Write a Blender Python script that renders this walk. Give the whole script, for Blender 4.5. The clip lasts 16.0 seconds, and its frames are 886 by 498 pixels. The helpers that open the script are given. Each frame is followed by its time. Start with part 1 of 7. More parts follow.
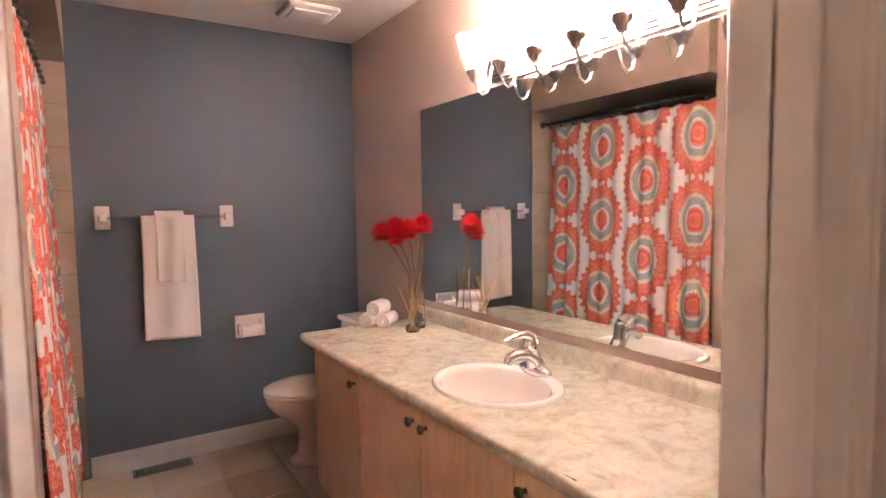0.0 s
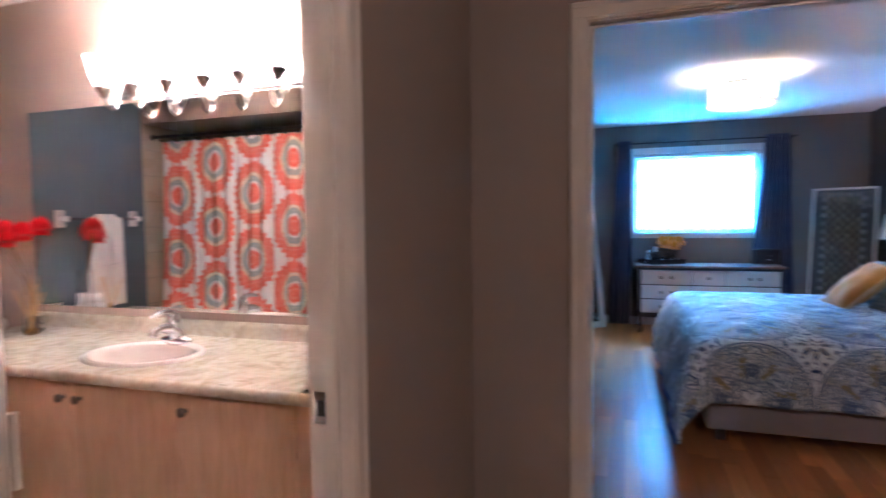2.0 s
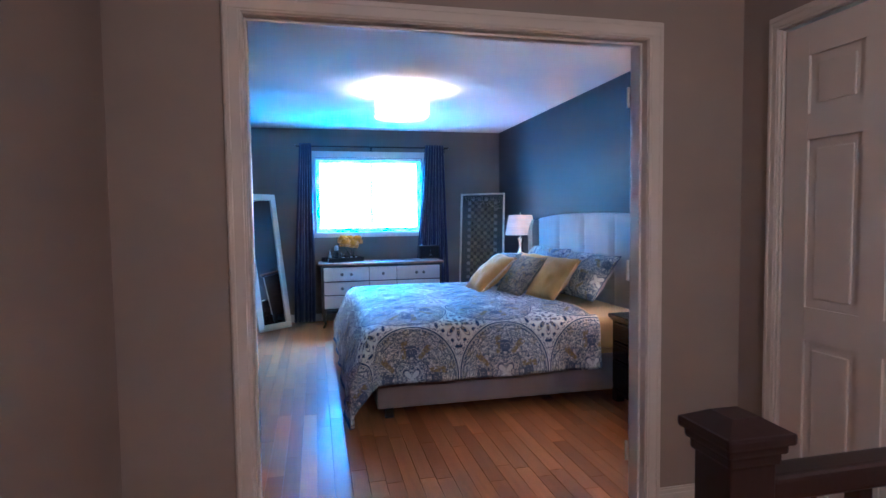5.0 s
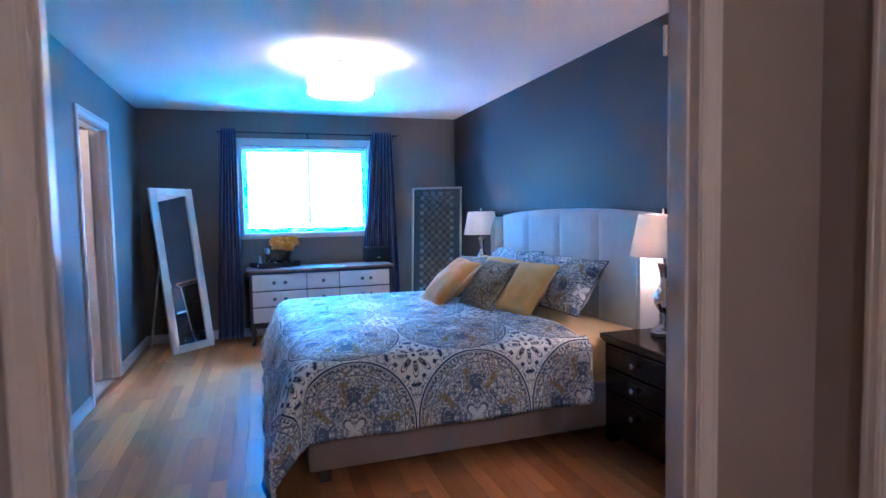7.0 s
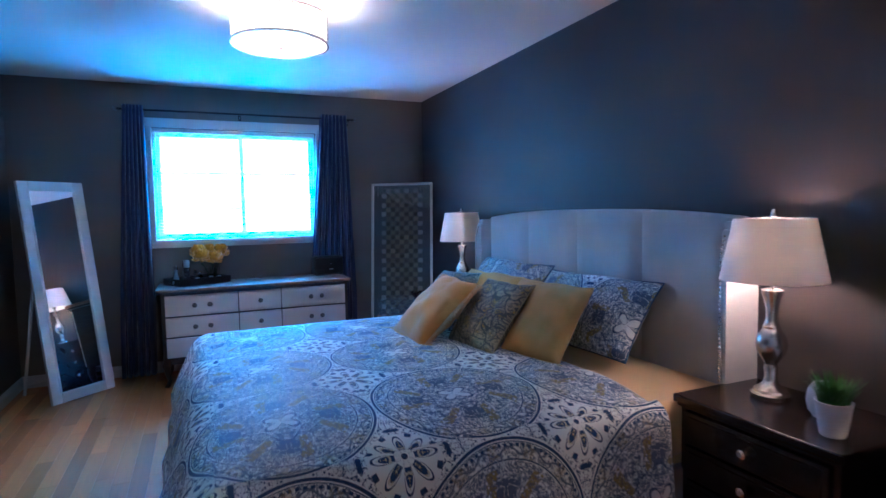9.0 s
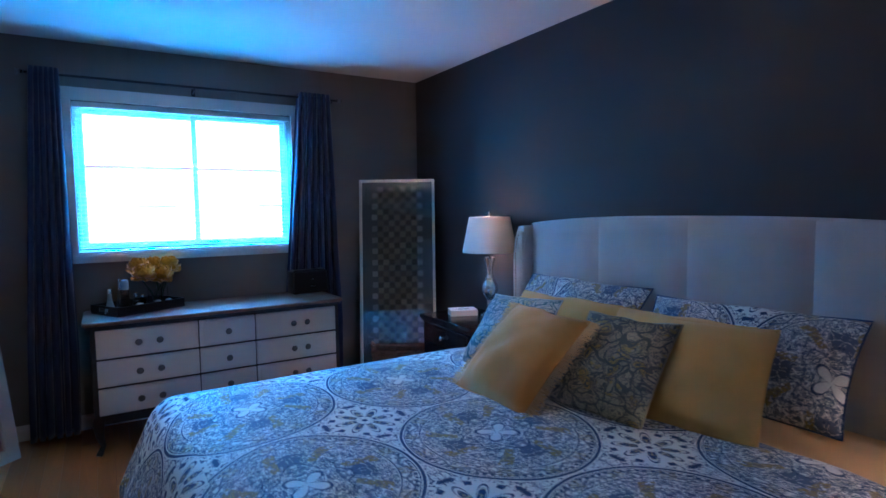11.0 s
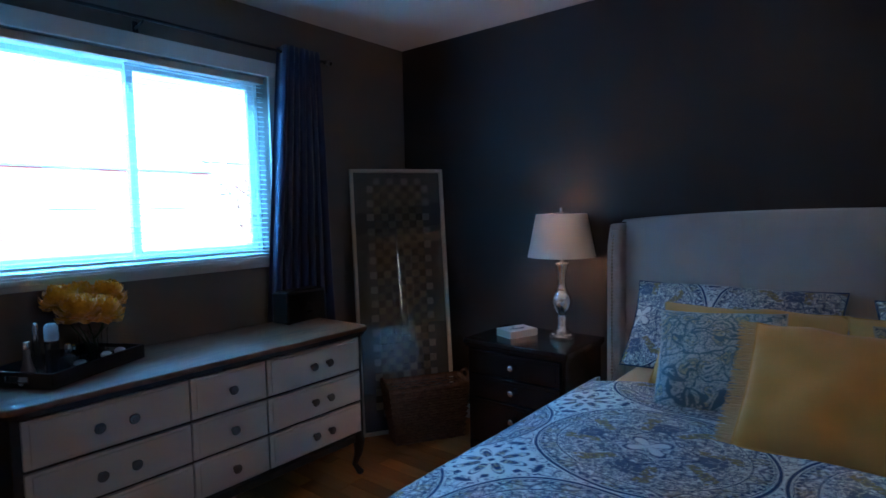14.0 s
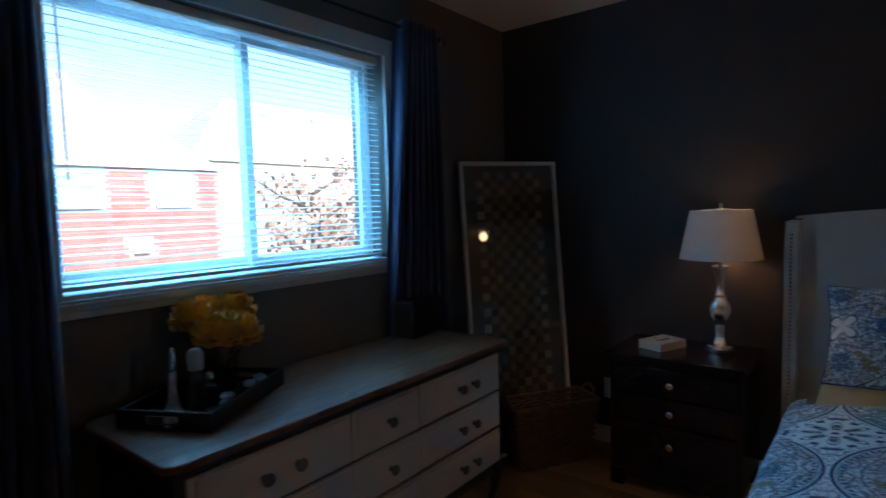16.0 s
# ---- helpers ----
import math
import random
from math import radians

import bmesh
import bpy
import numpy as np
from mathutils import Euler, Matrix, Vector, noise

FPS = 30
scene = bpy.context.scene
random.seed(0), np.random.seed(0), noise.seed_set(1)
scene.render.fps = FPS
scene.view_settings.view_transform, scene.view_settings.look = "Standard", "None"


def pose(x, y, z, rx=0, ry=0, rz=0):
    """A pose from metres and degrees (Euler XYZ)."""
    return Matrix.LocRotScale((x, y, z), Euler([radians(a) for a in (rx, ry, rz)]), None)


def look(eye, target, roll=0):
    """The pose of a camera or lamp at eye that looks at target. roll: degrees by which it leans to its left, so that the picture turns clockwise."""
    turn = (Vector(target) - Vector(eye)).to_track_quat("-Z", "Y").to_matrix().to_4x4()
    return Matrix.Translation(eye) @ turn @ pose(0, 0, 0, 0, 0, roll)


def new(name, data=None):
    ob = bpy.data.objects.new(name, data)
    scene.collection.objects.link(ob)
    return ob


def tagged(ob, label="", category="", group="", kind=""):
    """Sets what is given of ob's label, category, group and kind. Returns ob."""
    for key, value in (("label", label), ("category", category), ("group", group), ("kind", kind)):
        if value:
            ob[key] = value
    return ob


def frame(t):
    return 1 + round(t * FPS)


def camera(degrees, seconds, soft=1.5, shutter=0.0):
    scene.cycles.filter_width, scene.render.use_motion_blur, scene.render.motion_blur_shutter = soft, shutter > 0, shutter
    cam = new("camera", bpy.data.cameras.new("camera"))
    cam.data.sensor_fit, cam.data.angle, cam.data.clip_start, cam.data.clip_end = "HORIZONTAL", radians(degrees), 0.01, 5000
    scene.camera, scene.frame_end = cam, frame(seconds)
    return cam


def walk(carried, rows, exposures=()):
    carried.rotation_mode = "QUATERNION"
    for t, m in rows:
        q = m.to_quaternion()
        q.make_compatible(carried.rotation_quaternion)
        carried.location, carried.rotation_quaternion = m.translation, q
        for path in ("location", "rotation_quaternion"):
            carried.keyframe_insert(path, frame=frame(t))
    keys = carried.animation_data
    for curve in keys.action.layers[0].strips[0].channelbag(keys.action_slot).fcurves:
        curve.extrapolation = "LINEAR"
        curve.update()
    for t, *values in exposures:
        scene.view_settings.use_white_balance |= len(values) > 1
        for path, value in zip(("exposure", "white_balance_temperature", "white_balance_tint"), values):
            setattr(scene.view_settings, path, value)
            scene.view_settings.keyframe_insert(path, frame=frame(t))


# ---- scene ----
cam = camera(77.2, 16.0, 1.5, 0.5)
METRES, EYE, TILT, LEAN, TURN = 7.1, 1.33, 0.0, 0.0, -33.8
PATH = [
    (0, (0.493, 0.021, 1.37), (1.566, 1.703, 1.231), -0.9),
    (0.5, (0.312, -0.092, 1.357), (1.541, 1.481, 1.231), -0.5),
    (1, (0.165, -0.211, 1.341), (1.634, 1.141, 1.223), -0.5),
    (1.5, (-0.004, -0.362, 1.345), (1.700, 0.680, 1.231), -0.3),
    (2, (-0.104, -0.366, 1.312), (1.795, 0.252, 1.21), -0.7),
    (2.5, (-0.152, -0.366, 1.299), (1.835, -0.16, 1.196), -1.0),
    (3, (-0.188, -0.382, 1.298), (1.809, -0.419, 1.194), -1.1),
    (3.5, (-0.202, -0.404, 1.296), (1.786, -0.599, 1.188), -1.0),
    (4, (-0.201, -0.436, 1.289), (1.772, -0.744, 1.182), -0.8),
    (6.5, (0.466, -0.592, 1.309), (2.378, -1.166, 1.182), -1.1),
    (7, (0.742, -0.659, 1.31), (2.639, -1.282, 1.182), -1.1),
    (7.5, (1.035, -0.699, 1.292), (2.922, -1.352, 1.173), -0.8),
    (8, (1.297, -0.749, 1.306), (3.163, -1.457, 1.177), -1.1),
    (8.5, (1.575, -0.835, 1.32), (3.421, -1.593, 1.193), -1.0),
    (9, (1.87, -0.836, 1.325), (3.699, -1.635, 1.194), -1.1),
    (9.5, (2.153, -0.826, 1.324), (3.958, -1.676, 1.19), -1.1),
    (9.7, (2.267, -0.825, 1.331), (4.066, -1.689, 1.196), -1.1),
    (11.8, (3.414, -0.468, 1.377), (4.983, -1.698, 1.218), -0.7),
    (12, (3.522, -0.442, 1.377), (5.05, -1.722, 1.213), -0.7),
    (12.5, (3.799, -0.359, 1.355), (5.255, -1.721, 1.212), -1.1),
    (13, (4.035, -0.229, 1.371), (5.405, -1.678, 1.224), -1.0),
    (13.5, (4.295, -0.162, 1.343), (5.589, -1.681, 1.208), -1.1),
    (14, (4.517, -0.091, 1.35), (5.776, -1.639, 1.213), -1.2),
    (14.5, (4.714, -0.01, 1.337), (5.921, -1.6, 1.211), -1.3),
    (15, (4.907, -0.028, 1.337), (6.094, -1.632, 1.199), -1.5),
    (15.5, (5.119, -0.023, 1.346), (6.305, -1.628, 1.209), -1.6),
    (16, (5.291, 0.068, 1.362), (6.528, -1.496, 1.218), -1.6),
]
EXPOSURES = [(0, 4.45, 4600, 10), (0.5, 4.4, 4550, 10), (1.5, 4.6, 4250, 10), (2.5, 4.3, 4050, 10), (4, 4.7, 3850, 10), (7, 4.75, 3800, 10), (8, 4.25, 3800, 10), (9, 3.85, 3800, 10),
             (12, 2.95, 4250, 10), (14, 2.25, 4850, 10), (16, 1.3, 5650, 10)]
walk(cam, [(t, look(eye, target, roll)) for t, eye, target, roll in PATH], EXPOSURES)

# The place: bedroom, landing and bathroom. x runs towards the bedroom window, y towards the bathroom.
HALL_X, BED_X0, BED_X1 = 2.036, 2.15, 7.155
BED_Y0, BED_Y1 = -2.937, 0.505
HALL_Y, HALL_Y1 = -2.33, 0.208
BATH_SHIFT = Vector((0.080, 0.140, 0.0))
BATH_FACE = 0.305
BATH_Y0, BATH_Y1, BATH_X1, TUB_X = 0.165, 3.25, 1.89, 0.355
CEIL = 2.44

# ---- world and lights ----
world = bpy.data.worlds.new("sky")
scene.world = world
world.use_nodes = True
wn = world.node_tree
sky = wn.nodes.new("ShaderNodeTexSky")
sky.sky_type = "NISHITA"
sky.sun_disc = False
sky.sun_elevation, sky.sun_rotation = radians(38), radians(-80)
sky.air_density, sky.dust_density, sky.ozone_density = 1.6, 1.5, 4.0
tone = wn.nodes.new("ShaderNodeMix")
tone.data_type, tone.blend_type = "RGBA", "MULTIPLY"
tone.inputs[0].default_value = 1.0
tone.inputs[7].default_value = (0.92, 0.97, 1.0, 1)
wn.links.new(sky.outputs[0], tone.inputs[6])
wn.links.new(tone.outputs[2], wn.nodes["Background"].inputs[0])

wn.nodes["Background"].inputs[1].default_value = 0.15

sun_data = bpy.data.lights.new("sun", "SUN")
sun_data.energy, sun_data.angle, sun_data.color = 5.0, radians(0.6), (1.0, 0.93, 0.84)
sun = new("sun", sun_data)
sun.matrix_world = look((-6, 3, 8), (4, -0.5, 0.5))


def lamp(name, kind, place, watts, color, radius=0.04):
    data = bpy.data.lights.new(name, kind)
    data.energy, data.color = watts, color
    if kind == "POINT":
        data.shadow_soft_size = radius
    ob = new(name, data)
    ob.location = place
    return ob


WARM, SOFT = (1.0, 0.46, 0.19), (1.0, 0.60, 0.30)
lamp("bedside_bulb", "POINT", (3.235, -2.745, 1.15), 4.6, WARM, 0.03)
lamp("bedside_bulb", "POINT", (5.875, -2.752, 1.19), 4.6, WARM, 0.03)
for a in range(3):
    lamp("ceiling_bulb", "POINT", (4.89 + 0.10 * math.cos(a * 2.094), -1.26 + 0.10 * math.sin(a * 2.094), 2.300), 0.85, SOFT, 0.03)
VANITY_LAMPS = [0.80, 0.983, 1.164, 1.357, 1.545, 1.708]
for y in VANITY_LAMPS:
    lamp("vanity_bulb", "POINT", (1.82, y + 0.14, 2.01), 1.0, SOFT, 0.045)

lamp("landing_bulb", "POINT", (-0.75, -1.35, 2.30), 2.3, SOFT, 0.09)
# Added unseen lamp, without a fixture, that brightens the ensuite door leaf.
lamp("ensuite_fill", "POINT", (5.35, 1.3, 2.2), 1.6, SOFT, 0.09)

# Added area lamp, out of view above the window, boosting the blue skylight indoors.
sky_fill_lamp = bpy.data.lights.new("sky_fill_lamp", "AREA")
sky_fill_lamp.shape, sky_fill_lamp.size, sky_fill_lamp.size_y = "RECTANGLE", 2.8, 1.0
sky_fill_lamp.energy, sky_fill_lamp.color = 185.0, (0.20, 0.60, 1.0)
new("sky_fill_lamp", sky_fill_lamp).matrix_world = look((8.6, -0.65, 3.55), (4.4, -2.0, 0.6))


# ---- node helpers ----
class Val:
    """A value in a node tree, for writing sums as plain arithmetic."""

    def __init__(self, nt, s):
        self.nt, self.s = nt, s

    def op(self, kind, *others, clamp=False):
        n = self.nt.nodes.new("ShaderNodeMath")
        n.operation, n.use_clamp = kind, clamp
        for i, v in enumerate((self, *others)):
            if isinstance(v, Val):
                self.nt.links.new(v.s, n.inputs[i])
            else:
                n.inputs[i].default_value = v
        return Val(self.nt, n.outputs[0])

    def __add__(self, o): return self.op("ADD", o)
    def __radd__(self, o): return self.op("ADD", o)
    def __sub__(self, o): return self.op("SUBTRACT", o)
    def __rsub__(self, o): return (self * -1) + o
    def __mul__(self, o): return self.op("MULTIPLY", o)
    def __rmul__(self, o): return self.op("MULTIPLY", o)
    def __truediv__(self, o): return self.op("DIVIDE", o)
    def fract(self): return self.op("FRACT")
    def floor(self): return self.op("FLOOR")
    def abs(self): return self.op("ABSOLUTE")
    def sin(self): return self.op("SINE")
    def cos(self): return self.op("COSINE")
    def lt(self, o): return self.op("LESS_THAN", o)
    def gt(self, o): return self.op("GREATER_THAN", o)
    def max(self, o): return self.op("MAXIMUM", o)
    def min(self, o): return self.op("MINIMUM", o)
    def band(self, lo, hi): return self.gt(lo) * self.lt(hi)


def material(name, color, rough=0.6, metal=0.0, spec=0.5):
    m = bpy.data.materials.new(name)
    m.use_nodes = True
    b = m.node_tree.nodes["Principled BSDF"]
    b.inputs["Base Color"].default_value = (*color, 1)
    b.inputs["Roughness"].default_value = rough
    b.inputs["Metallic"].default_value = metal
    b.inputs["Specular IOR Level"].default_value = spec
    return m


def coords(nt, what="Object", scale=(1, 1, 1)):
    c = nt.nodes.new("ShaderNodeTexCoord")
    mp = nt.nodes.new("ShaderNodeMapping")
    mp.inputs["Scale"].default_value = scale
    nt.links.new(c.outputs[what], mp.inputs[0])
    return mp.outputs[0]


def noise_tex(nt, vec, scale, detail=4, rough=0.55, distort=0.0):
    n = nt.nodes.new("ShaderNodeTexNoise")
    n.inputs["Scale"].default_value, n.inputs["Detail"].default_value = scale, detail
    n.inputs["Roughness"].default_value, n.inputs["Distortion"].default_value = rough, distort
    nt.links.new(vec, n.inputs["Vector"])
    return Val(nt, n.outputs["Fac"])


def ramp(nt, val, stops):
    r = nt.nodes.new("ShaderNodeValToRGB")
    while len(r.color_ramp.elements) < len(stops):
        r.color_ramp.elements.new(0.5)
    for e, (p, c) in zip(r.color_ramp.elements, stops):
        e.position, e.color = p, (*c, 1)
    nt.links.new(val.s, r.inputs[0])
    return r.outputs[0]


def mix(nt, fac, a, b, blend="MIX"):
    n = nt.nodes.new("ShaderNodeMix")
    n.data_type, n.blend_type = "RGBA", blend
    for i, v in ((0, fac), (6, a), (7, b)):
        if isinstance(v, Val):
            nt.links.new(v.s, n.inputs[i])
        elif isinstance(v, bpy.types.NodeSocket):
            nt.links.new(v, n.inputs[i])
        elif isinstance(v, (tuple, list)):
            n.inputs[i].default_value = (*v, 1)
        else:
            n.inputs[i].default_value = v
    return n.outputs[2]


def bump(m, height, strength=0.2, dist=0.002):
    nt = m.node_tree
    b = nt.nodes.new("ShaderNodeBump")
    b.inputs["Strength"].default_value, b.inputs["Distance"].default_value = strength, dist
    nt.links.new(height.s, b.inputs["Height"])
    nt.links.new(b.outputs[0], nt.nodes["Principled BSDF"].inputs["Normal"])


def paint(name, color, rough=0.55, grain=260, vary=0.05, strength=0.15, spec=0.4):
    """Painted plaster or wood: roller texture, faint patches, uneven gloss."""
    m = material(name, color, rough, spec=spec)
    nt = m.node_tree
    vec = coords(nt)
    big = noise_tex(nt, vec, 1.3, 3)
    fine = noise_tex(nt, vec, grain, 3)
    lo, hi = tuple(c * (1 - vary) for c in color), tuple(min(1, c * (1 + vary)) for c in color)
    nt.links.new(ramp(nt, big, [(0.3, lo), (0.7, hi)]), nt.nodes["Principled BSDF"].inputs["Base Color"])
    nt.links.new((big * 0.15 + (rough - 0.07)).s, nt.nodes["Principled BSDF"].inputs["Roughness"])
    bump(m, fine, strength, 0.001)
    return m


def wood(name, light, dark, rough=0.3, scale=(1, 1, 1), per_object=0.0, grain=9.0, coat=0.0, lo=0.35, hi=0.62, island=False):
    """Grain runs along local x unless the scale says otherwise."""
    m = material(name, light, rough)
    nt = m.node_tree
    bsdf = nt.nodes["Principled BSDF"]
    vec = coords(nt, "Object", scale)
    if per_object:
        info = nt.nodes.new("ShaderNodeObjectInfo")
        rnd = Val(nt, info.outputs["Random"])
        if island:
            rnd = Val(nt, nt.nodes.new("ShaderNodeNewGeometry").outputs["Random Per Island"])
        off = nt.nodes.new("ShaderNodeVectorMath")
        off.operation = "ADD"
        comb = nt.nodes.new("ShaderNodeCombineXYZ")
        nt.links.new((rnd * 37.0).s, comb.inputs[0])
        nt.links.new((rnd * 91.0).s, comb.inputs[1])
        nt.links.new(vec, off.inputs[0])
        nt.links.new(comb.outputs[0], off.inputs[1])
        vec = off.outputs[0]
    n1 = noise_tex(nt, vec, grain, 6, 0.6, 1.2)
    n2 = noise_tex(nt, vec, grain * 7, 3)
    col = ramp(nt, n1 * 0.8 + n2 * 0.25, [(lo, dark), (hi, light)])
    if per_object:
        tone = ramp(nt, rnd, [(0.0, (0.66, 0.58, 0.52)), (0.35, (0.92, 0.89, 0.86)), (0.7, (1.04, 1.02, 1.0)), (1.0, (1.40, 1.38, 1.34))])
        col = mix(nt, per_object, col, tone, "MULTIPLY")
    nt.links.new(col, bsdf.inputs["Base Color"])
    nt.links.new((n1 * 0.15 + (rough - 0.06)).s, bsdf.inputs["Roughness"])
    bsdf.inputs["Coat Weight"].default_value = coat
    bsdf.inputs["Coat Roughness"].default_value = 0.12
    bump(m, n1 + n2 * 0.5, 0.12, 0.001)
    return m


def cloth(name, color, rough=0.9, weave=900, vary=0.12, sheen=0.3):
    m = material(name, color, rough, spec=0.2)
    nt = m.node_tree
    vec = coords(nt)
    n1, n2 = noise_tex(nt, vec, 5, 4), noise_tex(nt, vec, weave, 2)
    lo, hi = tuple(c * (1 - vary) for c in color), tuple(min(1, c * (1 + vary)) for c in color)
    nt.links.new(ramp(nt, n1 * 0.5 + n2 * 0.5, [(0.35, lo), (0.65, hi)]), nt.nodes["Principled BSDF"].inputs["Base Color"])
    nt.nodes["Principled BSDF"].inputs["Sheen Weight"].default_value = sheen
    bump(m, n2 + n1 * 2, 0.25, 0.002)
    return m


def uv_pair(nt, sx, sy, warp=0.0):
    c = nt.nodes.new("ShaderNodeTexCoord")
    sep = nt.nodes.new("ShaderNodeSeparateXYZ")
    nt.links.new(c.outputs["UV"], sep.inputs[0])
    return Val(nt, sep.outputs[0]) * sx, Val(nt, sep.outputs[1]) * sy, c.outputs["UV"]


def voronoi(nt, vec, scale, feature="DISTANCE_TO_EDGE"):
    n = nt.nodes.new("ShaderNodeTexVoronoi")
    n.feature = feature
    n.inputs["Scale"].default_value = scale
    nt.links.new(vec, n.inputs["Vector"])
    return Val(nt, n.outputs["Distance"])


def medallion_print(name, cell=1.0, ground=(0.80, 0.86, 0.86), ink=(0.012, 0.040, 0.12), gold=(0.30, 0.24, 0.035), ratio=1.0, fine=1.0):
    """Cotton print: linked medallions with scrolled rims, mirrored filigree, paisleys and eight-petal rosettes."""
    m = material(name, ground, 0.62, spec=0.28)
    nt = m.node_tree
    x, y, uv = uv_pair(nt, 1 / cell, 1 / (cell * ratio))
    fx, fy = x.fract() - 0.5, y.fract() - 0.5
    r = (fx * fx + fy * fy).op("SQRT")
    th = fy.op("ARCTAN2", fx)
    gx, gy = (x + 0.5).fract() - 0.5, (y + 0.5).fract() - 0.5
    q = (gx * gx + gy * gy).op("SQRT")
    tq = gy.op("ARCTAN2", gx)
    ax, ay = fx.abs(), fy.abs()
    fold = nt.nodes.new("ShaderNodeCombineXYZ")
    nt.links.new(ax.max(ay).s, fold.inputs[0])
    nt.links.new(ax.min(ay).s, fold.inputs[1])
    vec = fold.outputs[0]
    n1 = noise_tex(nt, vec, 17 * fine, 2, 0.5, 0.9)
    n2 = noise_tex(nt, vec, 34 * fine, 2, 0.5, 0.5)
    curls = (n1 - 0.5).abs().lt(0.034).max((n1 - 0.61).abs().lt(0.024)).max((n1 - 0.39).abs().lt(0.022))
    dots = voronoi(nt, vec, 36 * fine, "F1").lt(0.30)
    clumps = n2.gt(0.53) * n1.gt(0.45)
    inside = r.lt(0.385)
    a4 = (th * 4).cos()
    blossom = (r - 0.235 - a4 * 0.02).abs().lt(0.055) * a4.gt(0.55)
    inner = inside * (curls.max(dots * n2.gt(0.44)).max(clumps * 0.8).max(blossom * n2.gt(0.42)))
    halo = (r - 0.16 - (th * 4).cos().abs() * 0.05).abs().lt(0.008) * n2.lt(0.47)
    cross = (r - (th * 2).sin().abs() * 0.11).abs().lt(0.006) * r.gt(0.012)
    clear = (r - (th * 2).sin().abs() * 0.11).lt(-0.012)
    inner = inner * (1 - clear * 0.85)
    rim = (r - 0.486).abs().lt(0.0075).max((r - 0.470).abs().lt(0.0025)).max((r - 0.392).abs().lt(0.0035))
    band = r.band(0.396, 0.466)
    free = noise_tex(nt, uv, 48 / cell * fine * 0.6, 2, 0.5, 0.6)
    scrolls = band * ((free - 0.5).abs().lt(0.035).max((r - 0.431 + (th * 18).sin() * 0.016).abs().lt(0.0055)).max(free.gt(0.58)))
    beads = r.band(0.448, 0.462) * (th * 84).sin().gt(0.0)
    t8 = (tq * 4).cos().abs()
    petal_edge = (q - t8 * 0.165).abs().lt(0.007) * q.gt(0.022)
    petal_core = (q - t8 * 0.155).lt(-0.022) * q.gt(0.05) * n2.gt(0.44)
    between = ((q - 0.175).abs().lt(0.014) * (tq * 8).cos().lt(-0.72)).max((q - 0.225).abs().lt(0.012) * (tq * 4).cos().gt(0.80))
    outer = r.gt(0.497) * (petal_edge.max(petal_core).max(between).max(q.lt(0.016)))
    sprigs = r.band(0.500, 0.62) * q.gt(0.19) * (dots * n1.gt(0.42)).max(curls * n2.gt(0.5))
    inkmask = rim.max(scrolls * 0.85).max(beads).max(inner * 0.9).max(halo).max(cross).max(outer).max(sprigs)
    g8 = (th * 8 + 1.5 + r * 9).cos()
    leaf = r.band(0.20, 0.36) * (g8.gt(0.72)) * n1.lt(0.60)
    leaf2 = (q - t8 * 0.155).lt(-0.010) * q.gt(0.05) * n2.lt(0.46) * r.gt(0.497)
    leaf3 = band * (th * 13).sin().gt(0.55) * n2.lt(0.55)
    goldmask = (leaf * n2.gt(0.40)).max(leaf2 * 0.8).max(leaf3 * 0.45)
    wash = noise_tex(nt, uv, 9, 2)
    inkcol = mix(nt, n2, tuple(c * 0.55 for c in ink), tuple(min(1, c * 2.2) for c in ink))
    base = mix(nt, wash * 0.25, ground, tuple(c * 0.85 for c in ground))
    col = mix(nt, inkmask.min(1.0), base, inkcol)
    col = mix(nt, goldmask * (0.9 - curls * 0.5), col, gold)
    nt.links.new(col, nt.nodes["Principled BSDF"].inputs["Base Color"])
    bump(m, noise_tex(nt, uv, 700, 2) + noise_tex(nt, uv, 45, 3), 0.15, 0.001)
    return m


def paisley_print(name, ground, ink, gold, scale=8.0):
    """Woven brocade: curled paisleys with nested outlines over small scrolling leaves."""
    m = material(name, ground, 0.6, spec=0.3)
    nt = m.node_tree
    x, y, uv = uv_pair(nt, 1, 1)
    warp = nt.nodes.new("ShaderNodeTexNoise")
    warp.inputs["Scale"].default_value, warp.inputs["Detail"].default_value = scale * 0.8, 1.0
    nt.links.new(uv, warp.inputs["Vector"])
    shift = nt.nodes.new("ShaderNodeVectorMath")
    shift.operation = "MULTIPLY_ADD"
    nt.links.new(warp.outputs["Color"], shift.inputs[0])
    shift.inputs[1].default_value = (0.11, 0.11, 0)
    nt.links.new(uv, shift.inputs[2])
    vec = shift.outputs[0]
    d = voronoi(nt, vec, scale, "F1")
    e = voronoi(nt, vec, scale)
    n1 = noise_tex(nt, uv, scale * 5, 3, 0.5, 1.0)
    n2 = noise_tex(nt, uv, scale * 1.2, 2)
    rings = (d * 30).sin().gt(0.62) * d.lt(0.48)
    outline = e.lt(0.045)
    leaves = (n1 - 0.5).abs().lt(0.035) * d.gt(0.30)
    heart = d.lt(0.10)
    core = mix(nt, n2.gt(0.5) * d.lt(0.46) * 0.75, ground, gold)
    col = mix(nt, rings.max(outline).max(leaves).max(heart * n1.gt(0.45)), core, ink)
    nt.links.new(col, nt.nodes["Principled BSDF"].inputs["Base Color"])
    bump(m, noise_tex(nt, uv, 700, 2) + rings.max(outline) * 0.6, 0.25, 0.001)
    return m


